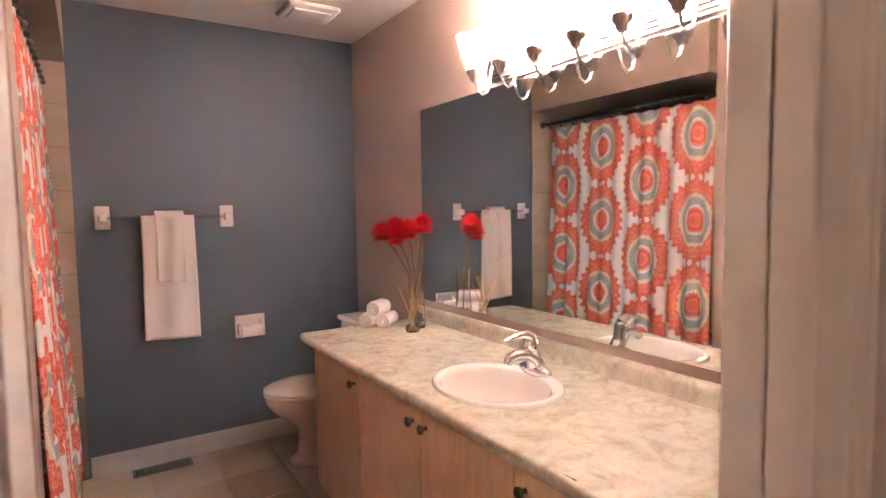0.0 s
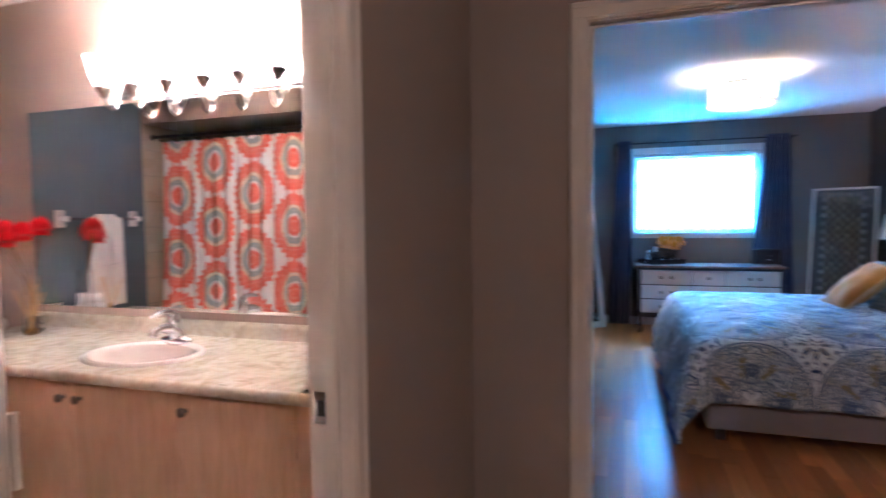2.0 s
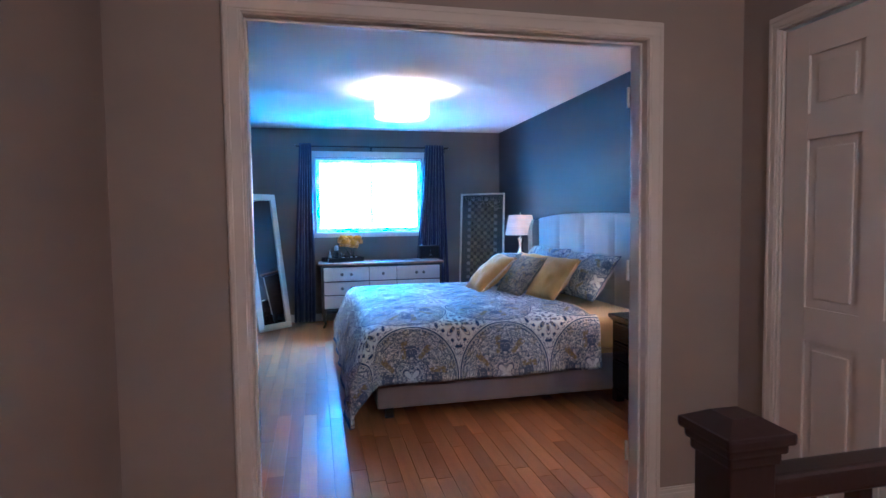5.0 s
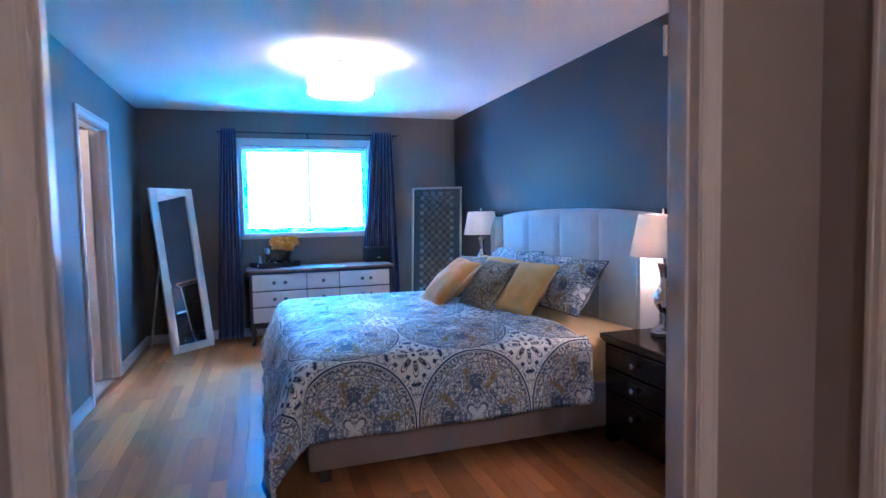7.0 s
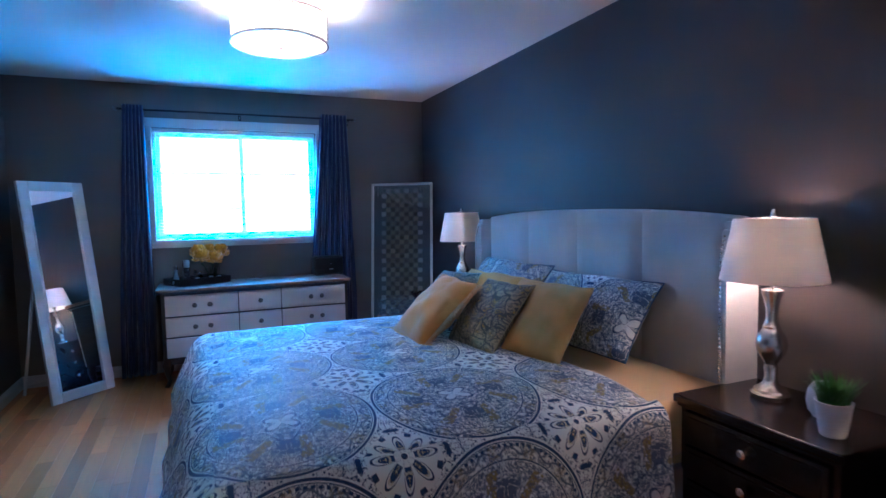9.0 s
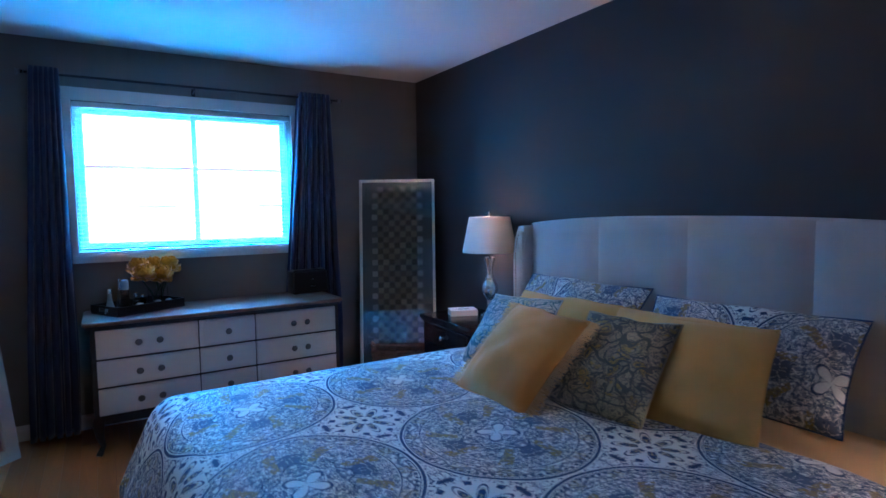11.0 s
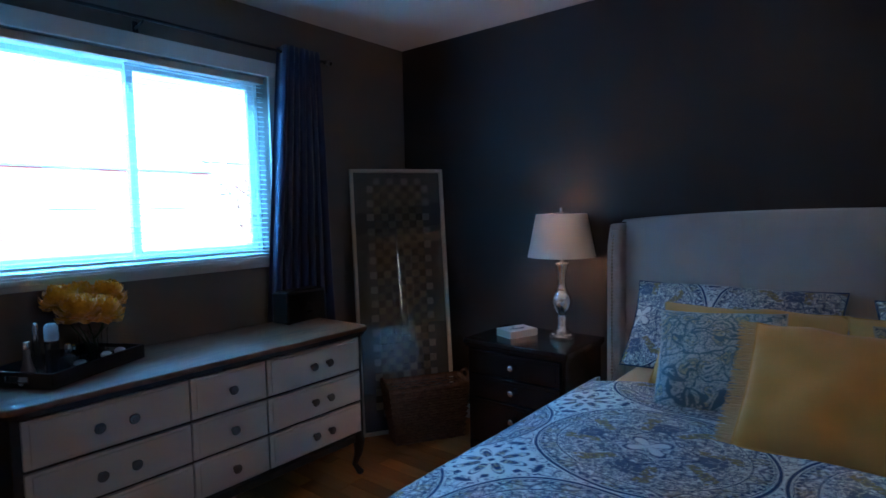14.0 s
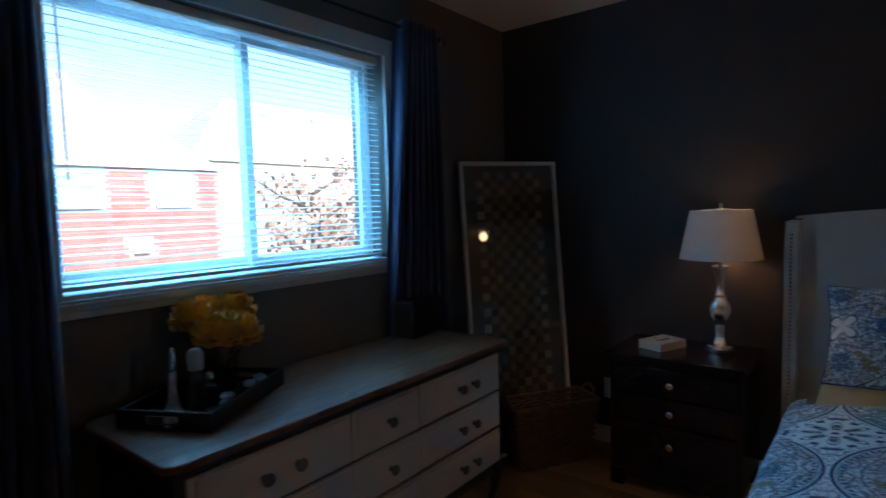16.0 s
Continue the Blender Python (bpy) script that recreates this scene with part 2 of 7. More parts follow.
def coral_print(name, cw=0.44, ch=0.52):
    """Curtain print: tall coral medallions in staggered rows on white."""
    m = material(name, (0.7, 0.68, 0.66), 0.8, spec=0.2)
    nt = m.node_tree
    x, y, uv = uv_pair(nt, 1 / cw, 1 / ch)
    col_i = x.floor()
    shift = (col_i * 0.5).fract()
    fx, fy = x.fract() - 0.5, (y + shift).fract() - 0.5
    r = (fx * fx * 1.0 + fy * fy * 1.0).op("SQRT") + (noise_tex(nt, uv, 26, 3) - 0.5) * 0.05
    th = fy.op("ARCTAN2", fx)
    wig = noise_tex(nt, uv, 60, 2)
    white, coral, grey, sand = (0.72, 0.69, 0.67), (0.66, 0.115, 0.065), (0.33, 0.36, 0.35), (0.62, 0.45, 0.27)
    spikes = (th * 14).cos().abs()
    spike2 = (th * 14 + 1.57).cos().abs()
    petal = (r - spikes * 0.085).lt(0.43).max((r - spike2 * 0.05).lt(0.42))
    veins = ((r - spikes * 0.085 - 0.345).abs().lt(0.008)).max((r - spike2 * 0.04 - 0.325).abs().lt(0.006)).max(r.band(0.33, 0.37) * (th * 56).cos().gt(0.35) * (r * 160).sin().gt(-0.2)).max((wig - 0.5).abs().lt(0.02) * r.gt(0.32))
    col = mix(nt, petal, white, coral)
    col = mix(nt, veins * petal * 0.5, col, (0.74, 0.50, 0.44))
    col = mix(nt, r.lt((th * 24).cos() * 0.008 + 0.315), col, (0.62, 0.50, 0.36))
    col = mix(nt, r.band(0.268, 0.312) * ((th * 36).cos().abs() * 0.02 + r - 0.30).abs().lt(0.006), col, (0.75, 0.68, 0.56))
    col = mix(nt, r.lt(0.262), col, grey)
    col = mix(nt, r.band(0.18, 0.262) * (wig.gt(0.60)) * 0.5, col, (0.50, 0.50, 0.44))
    col = mix(nt, r.lt(0.178), col, white)
    col = mix(nt, r.lt((th * 12).cos().abs() * 0.045 + 0.115), col, coral)
    col = mix(nt, (r - 0.07).abs().lt(0.008).max(r.lt(0.10) * (th * 16).cos().gt(0.8)) * 0.6, col, (0.75, 0.42, 0.34))
    nt.links.new(col, nt.nodes["Principled BSDF"].inputs["Base Color"])
    nt.nodes["Principled BSDF"].inputs["Subsurface Weight"].default_value = 0.0
    bump(m, noise_tex(nt, uv, 600, 2), 0.15, 0.001)
    return m


def marble(name):
    m = material(name, (0.6, 0.52, 0.42), 0.22)
    nt = m.node_tree
    vec = coords(nt)
    warp = noise_tex(nt, vec, 6, 6, 0.65, 2.5)
    blot = noise_tex(nt, vec, 22, 5, 0.6, 1.0)
    veins = (noise_tex(nt, vec, 3.2, 5, 0.6, 1.5) - 0.5).abs()
    col = ramp(nt, warp * 0.6 + blot * 0.4, [(0.34, (0.40, 0.34, 0.24)), (0.44, (0.52, 0.47, 0.37)), (0.54, (0.60, 0.56, 0.46)), (0.68, (0.64, 0.61, 0.53))])
    col = mix(nt, (1 - veins * 60).max(0.0) * 0.40, col, (0.46, 0.33, 0.20))
    nt.links.new(col, nt.nodes["Principled BSDF"].inputs["Base Color"])
    nt.links.new((blot * 0.2 + 0.12).s, nt.nodes["Principled BSDF"].inputs["Roughness"])
    return m


def glass(name, tint=(1, 1, 1), rough=0.0, ior=1.45):
    m = material(name, tint, rough)
    m.node_tree.nodes["Principled BSDF"].inputs["Transmission Weight"].default_value = 1.0
    m.node_tree.nodes["Principled BSDF"].inputs["IOR"].default_value = ior
    return m


def glowing(name, color, glow, strength, trans=0.0):
    m = material(name, color, 0.8)
    b = m.node_tree.nodes["Principled BSDF"]
    b.inputs["Emission Color"].default_value = (*glow, 1)
    b.inputs["Emission Strength"].default_value = strength
    return m


CELL_X, CELL_Y = 0.675, 0.62
M_BED_WALL = paint("taupe_grey_wall_paint", (0.165, 0.142, 0.124), 0.6)
M_ACCENT = paint("charcoal_wall_paint", (0.041, 0.032, 0.031), 0.55)
M_HALL_WALL = paint("hall_wall_paint", (0.30, 0.255, 0.225), 0.6)
M_BLUE_WALL = paint("slate_blue_wall_paint", (0.150, 0.180, 0.210), 0.40, spec=0.5)
M_PINK_WALL = paint("beige_wall_paint", (0.46, 0.345, 0.29), 0.55)
M_CEIL = paint("stippled_ceiling", (0.74, 0.70, 0.67), 0.9, 90, 0.03, 0.8)
M_TRIM = paint("white_trim_paint", (0.62, 0.58, 0.54), 0.35, 120, 0.04, 0.02)
# Near-black: painted shade in the latch opening and vent, also the faucet dot.
M_DARKGAP = material("dark_gap", (0.02, 0.018, 0.016), 0.9)
M_FLOOR = wood("oak_plank", (0.54, 0.235, 0.068), (0.32, 0.125, 0.033), 0.30, (0.7, 8, 1), 1.0, 2.0, 0.12, 0.10, 0.78)
M_SUBFLOOR = material("joint_filler", (0.10, 0.05, 0.025), 0.7)
M_TILE = paint("beige_ceramic_tile", (0.50, 0.39, 0.29), 0.35, 60, 0.10, 0.2)
M_GROUT = paint("grout", (0.30, 0.24, 0.19), 0.9)
M_WALLTILE = paint("cream_wall_tile", (0.56, 0.44, 0.31), 0.25, 30, 0.06, 0.05)
M_VANITY = wood("pale_maple_laminate", (0.62, 0.41, 0.26), (0.50, 0.31, 0.18), 0.42, (9, 9, 1), 0, 4.0)
# Dark brown that paints the shade into the gaps between vanity doors.
M_SEAM_SHADE = material("dark_seam_shade", (0.12, 0.07, 0.04), 0.6)
M_MARBLE = marble("cream_marble_laminate")
M_PORC = material("white_porcelain", (0.74, 0.68, 0.64), 0.12)
M_CHROME = material("polished_chrome", (0.75, 0.75, 0.76), 0.07, 1.0)
M_NICKEL = material("brushed_nickel", (0.56, 0.53, 0.50), 0.27, 1.0)
M_MIRROR = material("mirror_silver", (0.86, 0.88, 0.87), 0.01, 1.0)
M_ESPRESSO = wood("espresso_wood", (0.022, 0.012, 0.010), (0.016, 0.009, 0.008), 0.20, (1, 1, 1), 0, 6.0)
M_NEWEL = wood("dark_mahogany", (0.022, 0.010, 0.011), (0.012, 0.006, 0.006), 0.3, (8, 8, 1), 0, 6.0)
M_DRTOP = wood("brown_dresser_top", (0.25, 0.115, 0.055), (0.10, 0.042, 0.020), 0.42, (8, 1, 1), 0, 5.0)
M_DRFRAME = wood("dark_dresser_frame", (0.03, 0.022, 0.018), (0.014, 0.010, 0.009), 0.4, (1, 8, 8), 0, 6.0)
M_DRAWER = paint("cream_drawer_paint", (0.56, 0.50, 0.44), 0.45, 200, 0.05)
M_KNOB = material("aged_pewter", (0.16, 0.145, 0.13), 0.38, 1.0)
M_LINEN = cloth("grey_linen", (0.47, 0.47, 0.475), 0.9, 500, 0.10)
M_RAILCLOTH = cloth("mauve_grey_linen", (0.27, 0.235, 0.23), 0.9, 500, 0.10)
M_SHEET = cloth("pale_yellow_sheet", (0.62, 0.44, 0.20), 0.85, 900, 0.05)
M_VELVET = cloth("gold_velvet", (0.60, 0.32, 0.065), 0.75, 1200, 0.08, 0.35)
M_YELLOW = cloth("yellow_cotton", (0.64, 0.43, 0.13), 0.85, 900, 0.06)
M_PRINT = medallion_print("blue_medallion_cotton", CELL_X, ratio=CELL_Y / CELL_X, fine=1.65)
M_SHAM = medallion_print("blue_sham_cotton", 0.60, fine=1.8)
M_PAIS = paisley_print("olive_paisley_brocade", (0.42, 0.40, 0.28), (0.12, 0.14, 0.14), (0.40, 0.31, 0.07), 15.0)
M_PAISB = paisley_print("blue_paisley_brocade", (0.48, 0.55, 0.56), (0.10, 0.19, 0.25), (0.40, 0.40, 0.24), 15.0)
M_CORAL = coral_print("coral_medallion_cotton")
M_NAVY = cloth("navy_curtain_sateen", (0.028, 0.035, 0.085), 0.55, 800, 0.15, 0.4)
M_TOWEL = cloth("white_terry", (0.72, 0.66, 0.62), 1.0, 380, 0.06, 0.5)
M_BLACK = material("matte_black", (0.012, 0.012, 0.014), 0.45)
M_BLACKMETAL = material("black_metal", (0.02, 0.02, 0.022), 0.4, 0.6)
M_SILVER = paint("silver_frame", (0.62, 0.58, 0.52), 0.4)
M_WHITEFRAME = paint("distressed_white_frame", (0.66, 0.62, 0.56), 0.5, 90, 0.12, 0.4)
M_GLASS = glass("clear_glass")
M_BLIND = paint("white_blind_slat", (0.82, 0.84, 0.86), 0.45)
M_VINYL = material("white_vinyl", (0.78, 0.74, 0.71), 0.35)


# ---- mesh helpers ----
def part(name, bm, mat, parent=None, label="", kind="", smooth=False, at=None):
    me = bpy.data.meshes.new(name)
    bm.normal_update()
    bm.to_mesh(me)
    bm.free()
    for mt in (mat if isinstance(mat, (list, tuple)) else [mat]):
        me.materials.append(mt)
    if smooth:
        me.shade_smooth()
        me.set_sharp_from_angle(angle=radians(40))
    ob = new(name, me)
    if parent is not None:
        ob.parent = parent
    if at is not None:
        ob.matrix_basis = at
    if label or kind:
        tagged(ob, label, "", "", kind)
    return ob


def thing(name, m, label, category, group=""):
    ob = new(name)
    ob.empty_display_size = 0.1
    ob.matrix_basis = m
    return tagged(ob, label, category, group)


def box(x0, x1, y0, y1, z0, z1, bev=0.0, bm=None, seg=2):
    bm = bm or bmesh.new()
    geo = bmesh.ops.create_cube(bm, size=1.0)
    vs = geo["verts"]
    for v in vs:
        v.co = Vector(((x0 + x1) / 2 + v.co.x * (x1 - x0), (y0 + y1) / 2 + v.co.y * (y1 - y0), (z0 + z1) / 2 + v.co.z * (z1 - z0)))
    if bev:
        es = list({e for v in vs for e in v.link_edges})
        bmesh.ops.bevel(bm, geom=es, offset=bev, segments=seg, profile=0.6, affect="EDGES")
    return bm


def lathe(profile, seg=28, bm=None, at=(0, 0, 0)):
    """Turned body; profile is pairs of radius and height."""
    bm = bm or bmesh.new()
    rings = []
    for r, z in profile:
        rings.append([bm.verts.new((at[0] + r * math.cos(a), at[1] + r * math.sin(a), at[2] + z)) for a in [2 * math.pi * i / seg for i in range(seg)]])
    for a, b in zip(rings, rings[1:]):
        for i in range(seg):
            bm.faces.new((a[i], a[(i + 1) % seg], b[(i + 1) % seg], b[i]))
    bm.faces.new(list(reversed(rings[0])))
    bm.faces.new(rings[-1])
    return bm


def tube(points, radius, seg=10, bm=None, closed=False):
    bm = bm or bmesh.new()
    pts = [Vector(p) for p in points]
    n = len(pts)
    rings = []
    for i, p in enumerate(pts):
        d = ((pts[min(i + 1, n - 1)] - pts[max(i - 1, 0)]).normalized())
        q = d.to_track_quat("Z", "Y")
        rr = radius[i] if isinstance(radius, (list, tuple)) else radius
        rings.append([bm.verts.new(p + q @ Vector((rr * math.cos(2 * math.pi * k / seg), rr * math.sin(2 * math.pi * k / seg), 0))) for k in range(seg)])
    for a, b in zip(rings, rings[1:]):
        offs = min(range(seg), key=lambda o: sum((a[k].co - b[(k + o) % seg].co).length for k in (0, seg // 3, 2 * seg // 3)))
        for k in range(seg):
            bm.faces.new((a[k], a[(k + 1) % seg], b[(k + 1 + offs) % seg], b[(k + offs) % seg]))
    bm.faces.new(list(reversed(rings[0])))
    bm.faces.new(rings[-1])
    return bm


def sheet(nu, nv, f, uvf=None, bm=None):
    """A grid of nu by nv cells at f(u, v), u and v from 0 to 1."""
    bm = bm or bmesh.new()
    vs = [[bm.verts.new(f(i / nu, j / nv)) for j in range(nv + 1)] for i in range(nu + 1)]
    lay = bm.loops.layers.uv.verify()
    for i in range(nu):
        for j in range(nv):
            fc = bm.faces.new((vs[i][j], vs[i + 1][j], vs[i + 1][j + 1], vs[i][j + 1]))
            for lp, (a, b) in zip(fc.loops, ((i, j), (i + 1, j), (i + 1, j + 1), (i, j + 1))):
                lp[lay].uv = uvf(a / nu, b / nv) if uvf else (a / nu, b / nv)
    return bm


def solid(ob, thickness, offset=0.0):
    md = ob.modifiers.new("thickness", "SOLIDIFY")
    md.thickness, md.offset = thickness, offset
    return ob


def wall(name, axis, p0, p1, a0, a1, mat, holes=(), z1=CEIL):
    """A wall across axis from p0 to p1, along the other axis from a0 to a1, with openings (a0, a1, z0, z1)."""
    sa = sorted({a0, a1, *[h[0] for h in holes], *[h[1] for h in holes]})
    sz = sorted({0.0, z1, *[h[2] for h in holes], *[h[3] for h in holes]})
    full = {}
    for i in range(len(sa) - 1):
        for j in range(len(sz) - 1):
            ca, cz = (sa[i] + sa[i + 1]) / 2, (sz[j] + sz[j + 1]) / 2
            full[i, j] = not any(h[0] < ca < h[1] and h[2] < cz < h[3] for h in holes)
    bm = bmesh.new()

    def vert(p, a, z):
        return bm.verts.new((p, a, z) if axis == "x" else (a, p, z))

    def quad(*c):
        bm.faces.new([vert(*k) for k in c])
    for (i, j), on in full.items():
        if not on:
            continue
        A0, A1, Z0, Z1 = sa[i], sa[i + 1], sz[j], sz[j + 1]
        quad((p0, A0, Z0), (p0, A1, Z0), (p0, A1, Z1), (p0, A0, Z1))
        quad((p1, A0, Z0), (p1, A0, Z1), (p1, A1, Z1), (p1, A1, Z0))
        if not full.get((i - 1, j)):
            quad((p0, A0, Z0), (p0, A0, Z1), (p1, A0, Z1), (p1, A0, Z0))
        if not full.get((i + 1, j)):
            quad((p0, A1, Z0), (p1, A1, Z0), (p1, A1, Z1), (p0, A1, Z1))
        if not full.get((i, j - 1)):
            quad((p0, A0, Z0), (p1, A0, Z0), (p1, A1, Z0), (p0, A1, Z0))
        if not full.get((i, j + 1)):
            quad((p0, A0, Z1), (p0, A1, Z1), (p1, A1, Z1), (p1, A0, Z1))
    bmesh.ops.remove_doubles(bm, verts=bm.verts, dist=0.0005)
    bmesh.ops.recalc_face_normals(bm, faces=bm.faces)
    return part(name, bm, mat, kind="structure")


def casing(name, axis, face, side, a0, a1, top, w=0.07, t=0.016):
    """Moulded casing round an opening a0 to a1 on a wall face; side is +1 or -1."""
    base = new(name)
    tagged(base, "", "", "", "structure")
    for which in (0, 1, 2):
        bm = bmesh.new()
        for depth, o0, o1 in ((t, 0.012, w), (t * 0.8, 0.004, 0.03), (t * 1.16, w - 0.022, w - 0.004)):
            e = 0.0015 if which == 2 else 0.0
            q0, q1 = sorted((face, face + side * (depth + e)))
            lo, hi = ((a0 - o1, a0 - o0), (a1 + o0, a1 + o1), (a0 - o1 + e, a1 + o1 - e))[which]
            z0, z1 = (top + o0, top + o1 + e) if which == 2 else (0, top + o1)
            if axis == "x":
                box(q0, q1, lo, hi, z0, z1, 0.003, bm, 1)
            else:
                box(lo, hi, q0, q1, z0, z1, 0.003, bm, 1)
        part("casing_head" if which == 2 else "casing_side", bm, M_TRIM, base)
    return base


def jamb(name, axis, p0, p1, a0, a1, top, stop=None):
    """The lining of a doorway with its stop."""
    base = new(name)
    tagged(base, "", "", "", "structure")
    t = 0.02

    def b(nm, q0, q1, lo, hi, z0, z1):
        part(nm, box(*((q0, q1, lo, hi) if axis == "x" else (lo, hi, q0, q1)), z0, z1, 0.002, None, 1), M_TRIM, base)
    b("jamb_side", p0, p1, a0 - t, a0, 0, top)
    b("jamb_side", p0, p1, a1, a1 + t, 0, top)
    b("jamb_head", p0, p1, a0 - t, a1 + t, top, top + t)
    if stop:
        s0, s1 = stop
        b("door_stop", s0, s1, a0, a0 + 0.011, 0, top - 0.001)
        b("door_stop", s0, s1, a1 - 0.011, a1, 0, top - 0.001)
        b("door_stop", s0, s1, a0 + 0.011, a1 - 0.011, top - 0.012, top)
    return base


def baseboard(name, axis, face, side, a0, a1, h=0.095, t=0.013):
    bm = bmesh.new()
    for z0, z1, d in ((0, h * 0.72, t), (h * 0.72, h * 0.9, t * 0.75), (h * 0.9, h, t * 0.45)):
        q0, q1 = sorted((face, face + side * d))
        box(*((q0, q1, a0, a1) if axis == "x" else (a0, a1, q0, q1)), z0, z1, 0.0015, bm, 1)
    return part(name, bm, M_TRIM, kind="structure")


# ---- structure ----
WIN = (-1.862, -0.497, 1.125, 2.085)
DOOR_B = (-1.856, -0.245, 2.03)
DOOR_T = (0.270, 0.970, 2.03)
DOOR_E = (5.17, 5.90, 2.03)
DOOR_H = (1.06, 1.82, 2.03)
part("subfloor", box(-1.7, 7.4, -3.1, 0.6, -0.12, -0.014), M_SUBFLOOR, kind="structure")
part("bathroom_subfloor", box(-0.52, 2.10, 0.28, 3.58, -0.12, -0.010), M_GROUT, kind="structure")
wall("wall_bedroom_window", "x", BED_X1, BED_X1 + 0.22, -3.1, 1.9, M_BED_WALL, [WIN])
wall("wall_headboard", "y", BED_Y0 - 0.15, BED_Y0, HALL_X, BED_X1, M_ACCENT)
wall("wall_bedroom_side", "y", BED_Y1, BED_Y1 + 0.115, BED_X0, BED_X1, M_BED_WALL, [(DOOR_E[0] - 0.0205, DOOR_E[1] + 0.0205, 0, DOOR_E[2] + 0.0205)])
wall("wall_bedroom_door", "x", HALL_X + 0.002, BED_X0, BED_Y0 + 0.001, BATH_FACE - 0.002, M_BED_WALL, [(DOOR_B[0] - 0.0205, DOOR_B[1] + 0.0205, 0, DOOR_B[2] + 0.0205)])
wall("wall_hall_end", "x", HALL_X - 0.004, HALL_X + 0.001, HALL_Y, HALL_Y1, M_HALL_WALL, [(DOOR_B[0] - 0.0205, DOOR_B[1] + 0.0205, 0, DOOR_B[2] + 0.0205)])
wall("wall_hall_bathroom", "y", HALL_Y1, BATH_FACE - 0.004, -1.7, HALL_X, M_HALL_WALL, [(DOOR_T[0] - 0.0205, DOOR_T[1] + 0.0205, 0, DOOR_T[2] + 0.0205)])
wall("wall_bathroom_door", "y", BATH_FACE - 0.003, BATH_FACE, -0.4, 1.969, M_PINK_WALL, [(DOOR_T[0] - 0.0205, DOOR_T[1] + 0.0205, 0, DOOR_T[2] + 0.0205)])
wall("wall_bedroom_back", "x", 2.1485, BED_X0, BATH_FACE - 0.0015, BED_Y1 + 0.115, M_BED_WALL)
BATHROOM = [wall("wall_vanity", "x", BATH_X1, 2.066, BATH_Y0, BATH_Y1, M_PINK_WALL)]
BATHROOM.append(wall("wall_towel", "y", BATH_Y1, BATH_Y1 + 0.12, -0.6, 2.066, M_BLUE_WALL))
wall("wall_bathroom_side", "x", 0.150, 0.270, BATH_FACE, 1.90, M_PINK_WALL)
wall("wall_tub_end", "y", 1.785, 1.90, -0.37, 0.150, M_WALLTILE)
BATHROOM.append(part("wall_tub_return", box(0.191, 0.272, 1.60, 1.762, 0.0, CEIL - 0.001), M_PINK_WALL, kind="structure"))
BATHROOM.append(part("wall_tub_soffit", box(-0.45, TUB_X, 1.7625, BATH_Y1, 2.13, CEIL), M_PINK_WALL, kind="structure"))
BATHROOM.append(wall("wall_bathtub", "x", -0.60, -0.45, 1.5, BATH_Y1, M_WALLTILE))
wall("wall_hall_side", "y", HALL_Y - 0.15, HALL_Y, -1.7, HALL_X, M_HALL_WALL, [(DOOR_H[0] - 0.0205, DOOR_H[1] + 0.0205, 0, DOOR_H[2] + 0.0205)])
wall("wall_hall_back", "x", -1.85, -1.7, -2.55, 0.2, M_HALL_WALL)
wall("wall_hall_room", "y", -3.3, -3.2, -0.5, 2.0, M_HALL_WALL)
wall("wall_ensuite", "y", 1.9, 2.0, BED_X0, BED_X1 + 0.22, M_PINK_WALL)
wall("wall_ensuite_side", "x", 4.6, 4.7, BED_Y1 + 0.115, 1.9, M_PINK_WALL)
part("ceiling", box(-1.85, 7.375, -3.3, 3.55, CEIL, CEIL + 0.15), M_CEIL, kind="structure")
part("ensuite_floor", box(4.7, 7.155, BED_Y1, 1.9, -0.05, 0.0), M_TILE, kind="structure")

casing("door_casing_bedroom", "x", HALL_X - 0.004, -1, DOOR_B[0], DOOR_B[1], DOOR_B[2])
casing("door_casing_bedroom_inside", "x", BED_X0, 1, DOOR_B[0], DOOR_B[1], DOOR_B[2])
jamb("door_jamb_bedroom", "x", HALL_X - 0.008, BED_X0 - 0.001, DOOR_B[0], DOOR_B[1], DOOR_B[2], (HALL_X + 0.03, HALL_X + 0.065))
casing("door_casing_bathroom", "y", HALL_Y1, -1, DOOR_T[0], DOOR_T[1], DOOR_T[2])
jamb("door_jamb_bathroom", "y", HALL_Y1 - 0.004, BATH_FACE - 0.001, DOOR_T[0], DOOR_T[1], DOOR_T[2], (0.225, 0.258))
casing("door_casing_ensuite", "y", BED_Y1, -1, DOOR_E[0], DOOR_E[1], DOOR_E[2])
jamb("door_jamb_ensuite", "y", BED_Y1 + 0.001, BED_Y1 + 0.114, DOOR_E[0], DOOR_E[1], DOOR_E[2], (BED_Y1 + 0.04, BED_Y1 + 0.07))
casing("door_casing_hall", "y", HALL_Y, 1, DOOR_H[0], DOOR_H[1], DOOR_H[2], 0.058)
jamb("door_jamb_hall", "y", HALL_Y - 0.149, HALL_Y - 0.001, DOOR_H[0], DOOR_H[1], DOOR_H[2])
baseboard("baseboard_window", "x", BED_X1, -1, BED_Y0, BED_Y1)
baseboard("baseboard_headboard", "y", BED_Y0, 1, BED_X0, BED_X1 - 0.014)
baseboard("baseboard_side", "y", BED_Y1, -1, BED_X0, DOOR_E[0] - 0.07)
baseboard("baseboard_side_end", "y", BED_Y1, -1, DOOR_E[1] + 0.07, BED_X1 - 0.014)
BATHROOM.append(baseboard("baseboard_towel", "y", BATH_Y1, -1, TUB_X + 0.01, BATH_X1 - 0.001, 0.11))
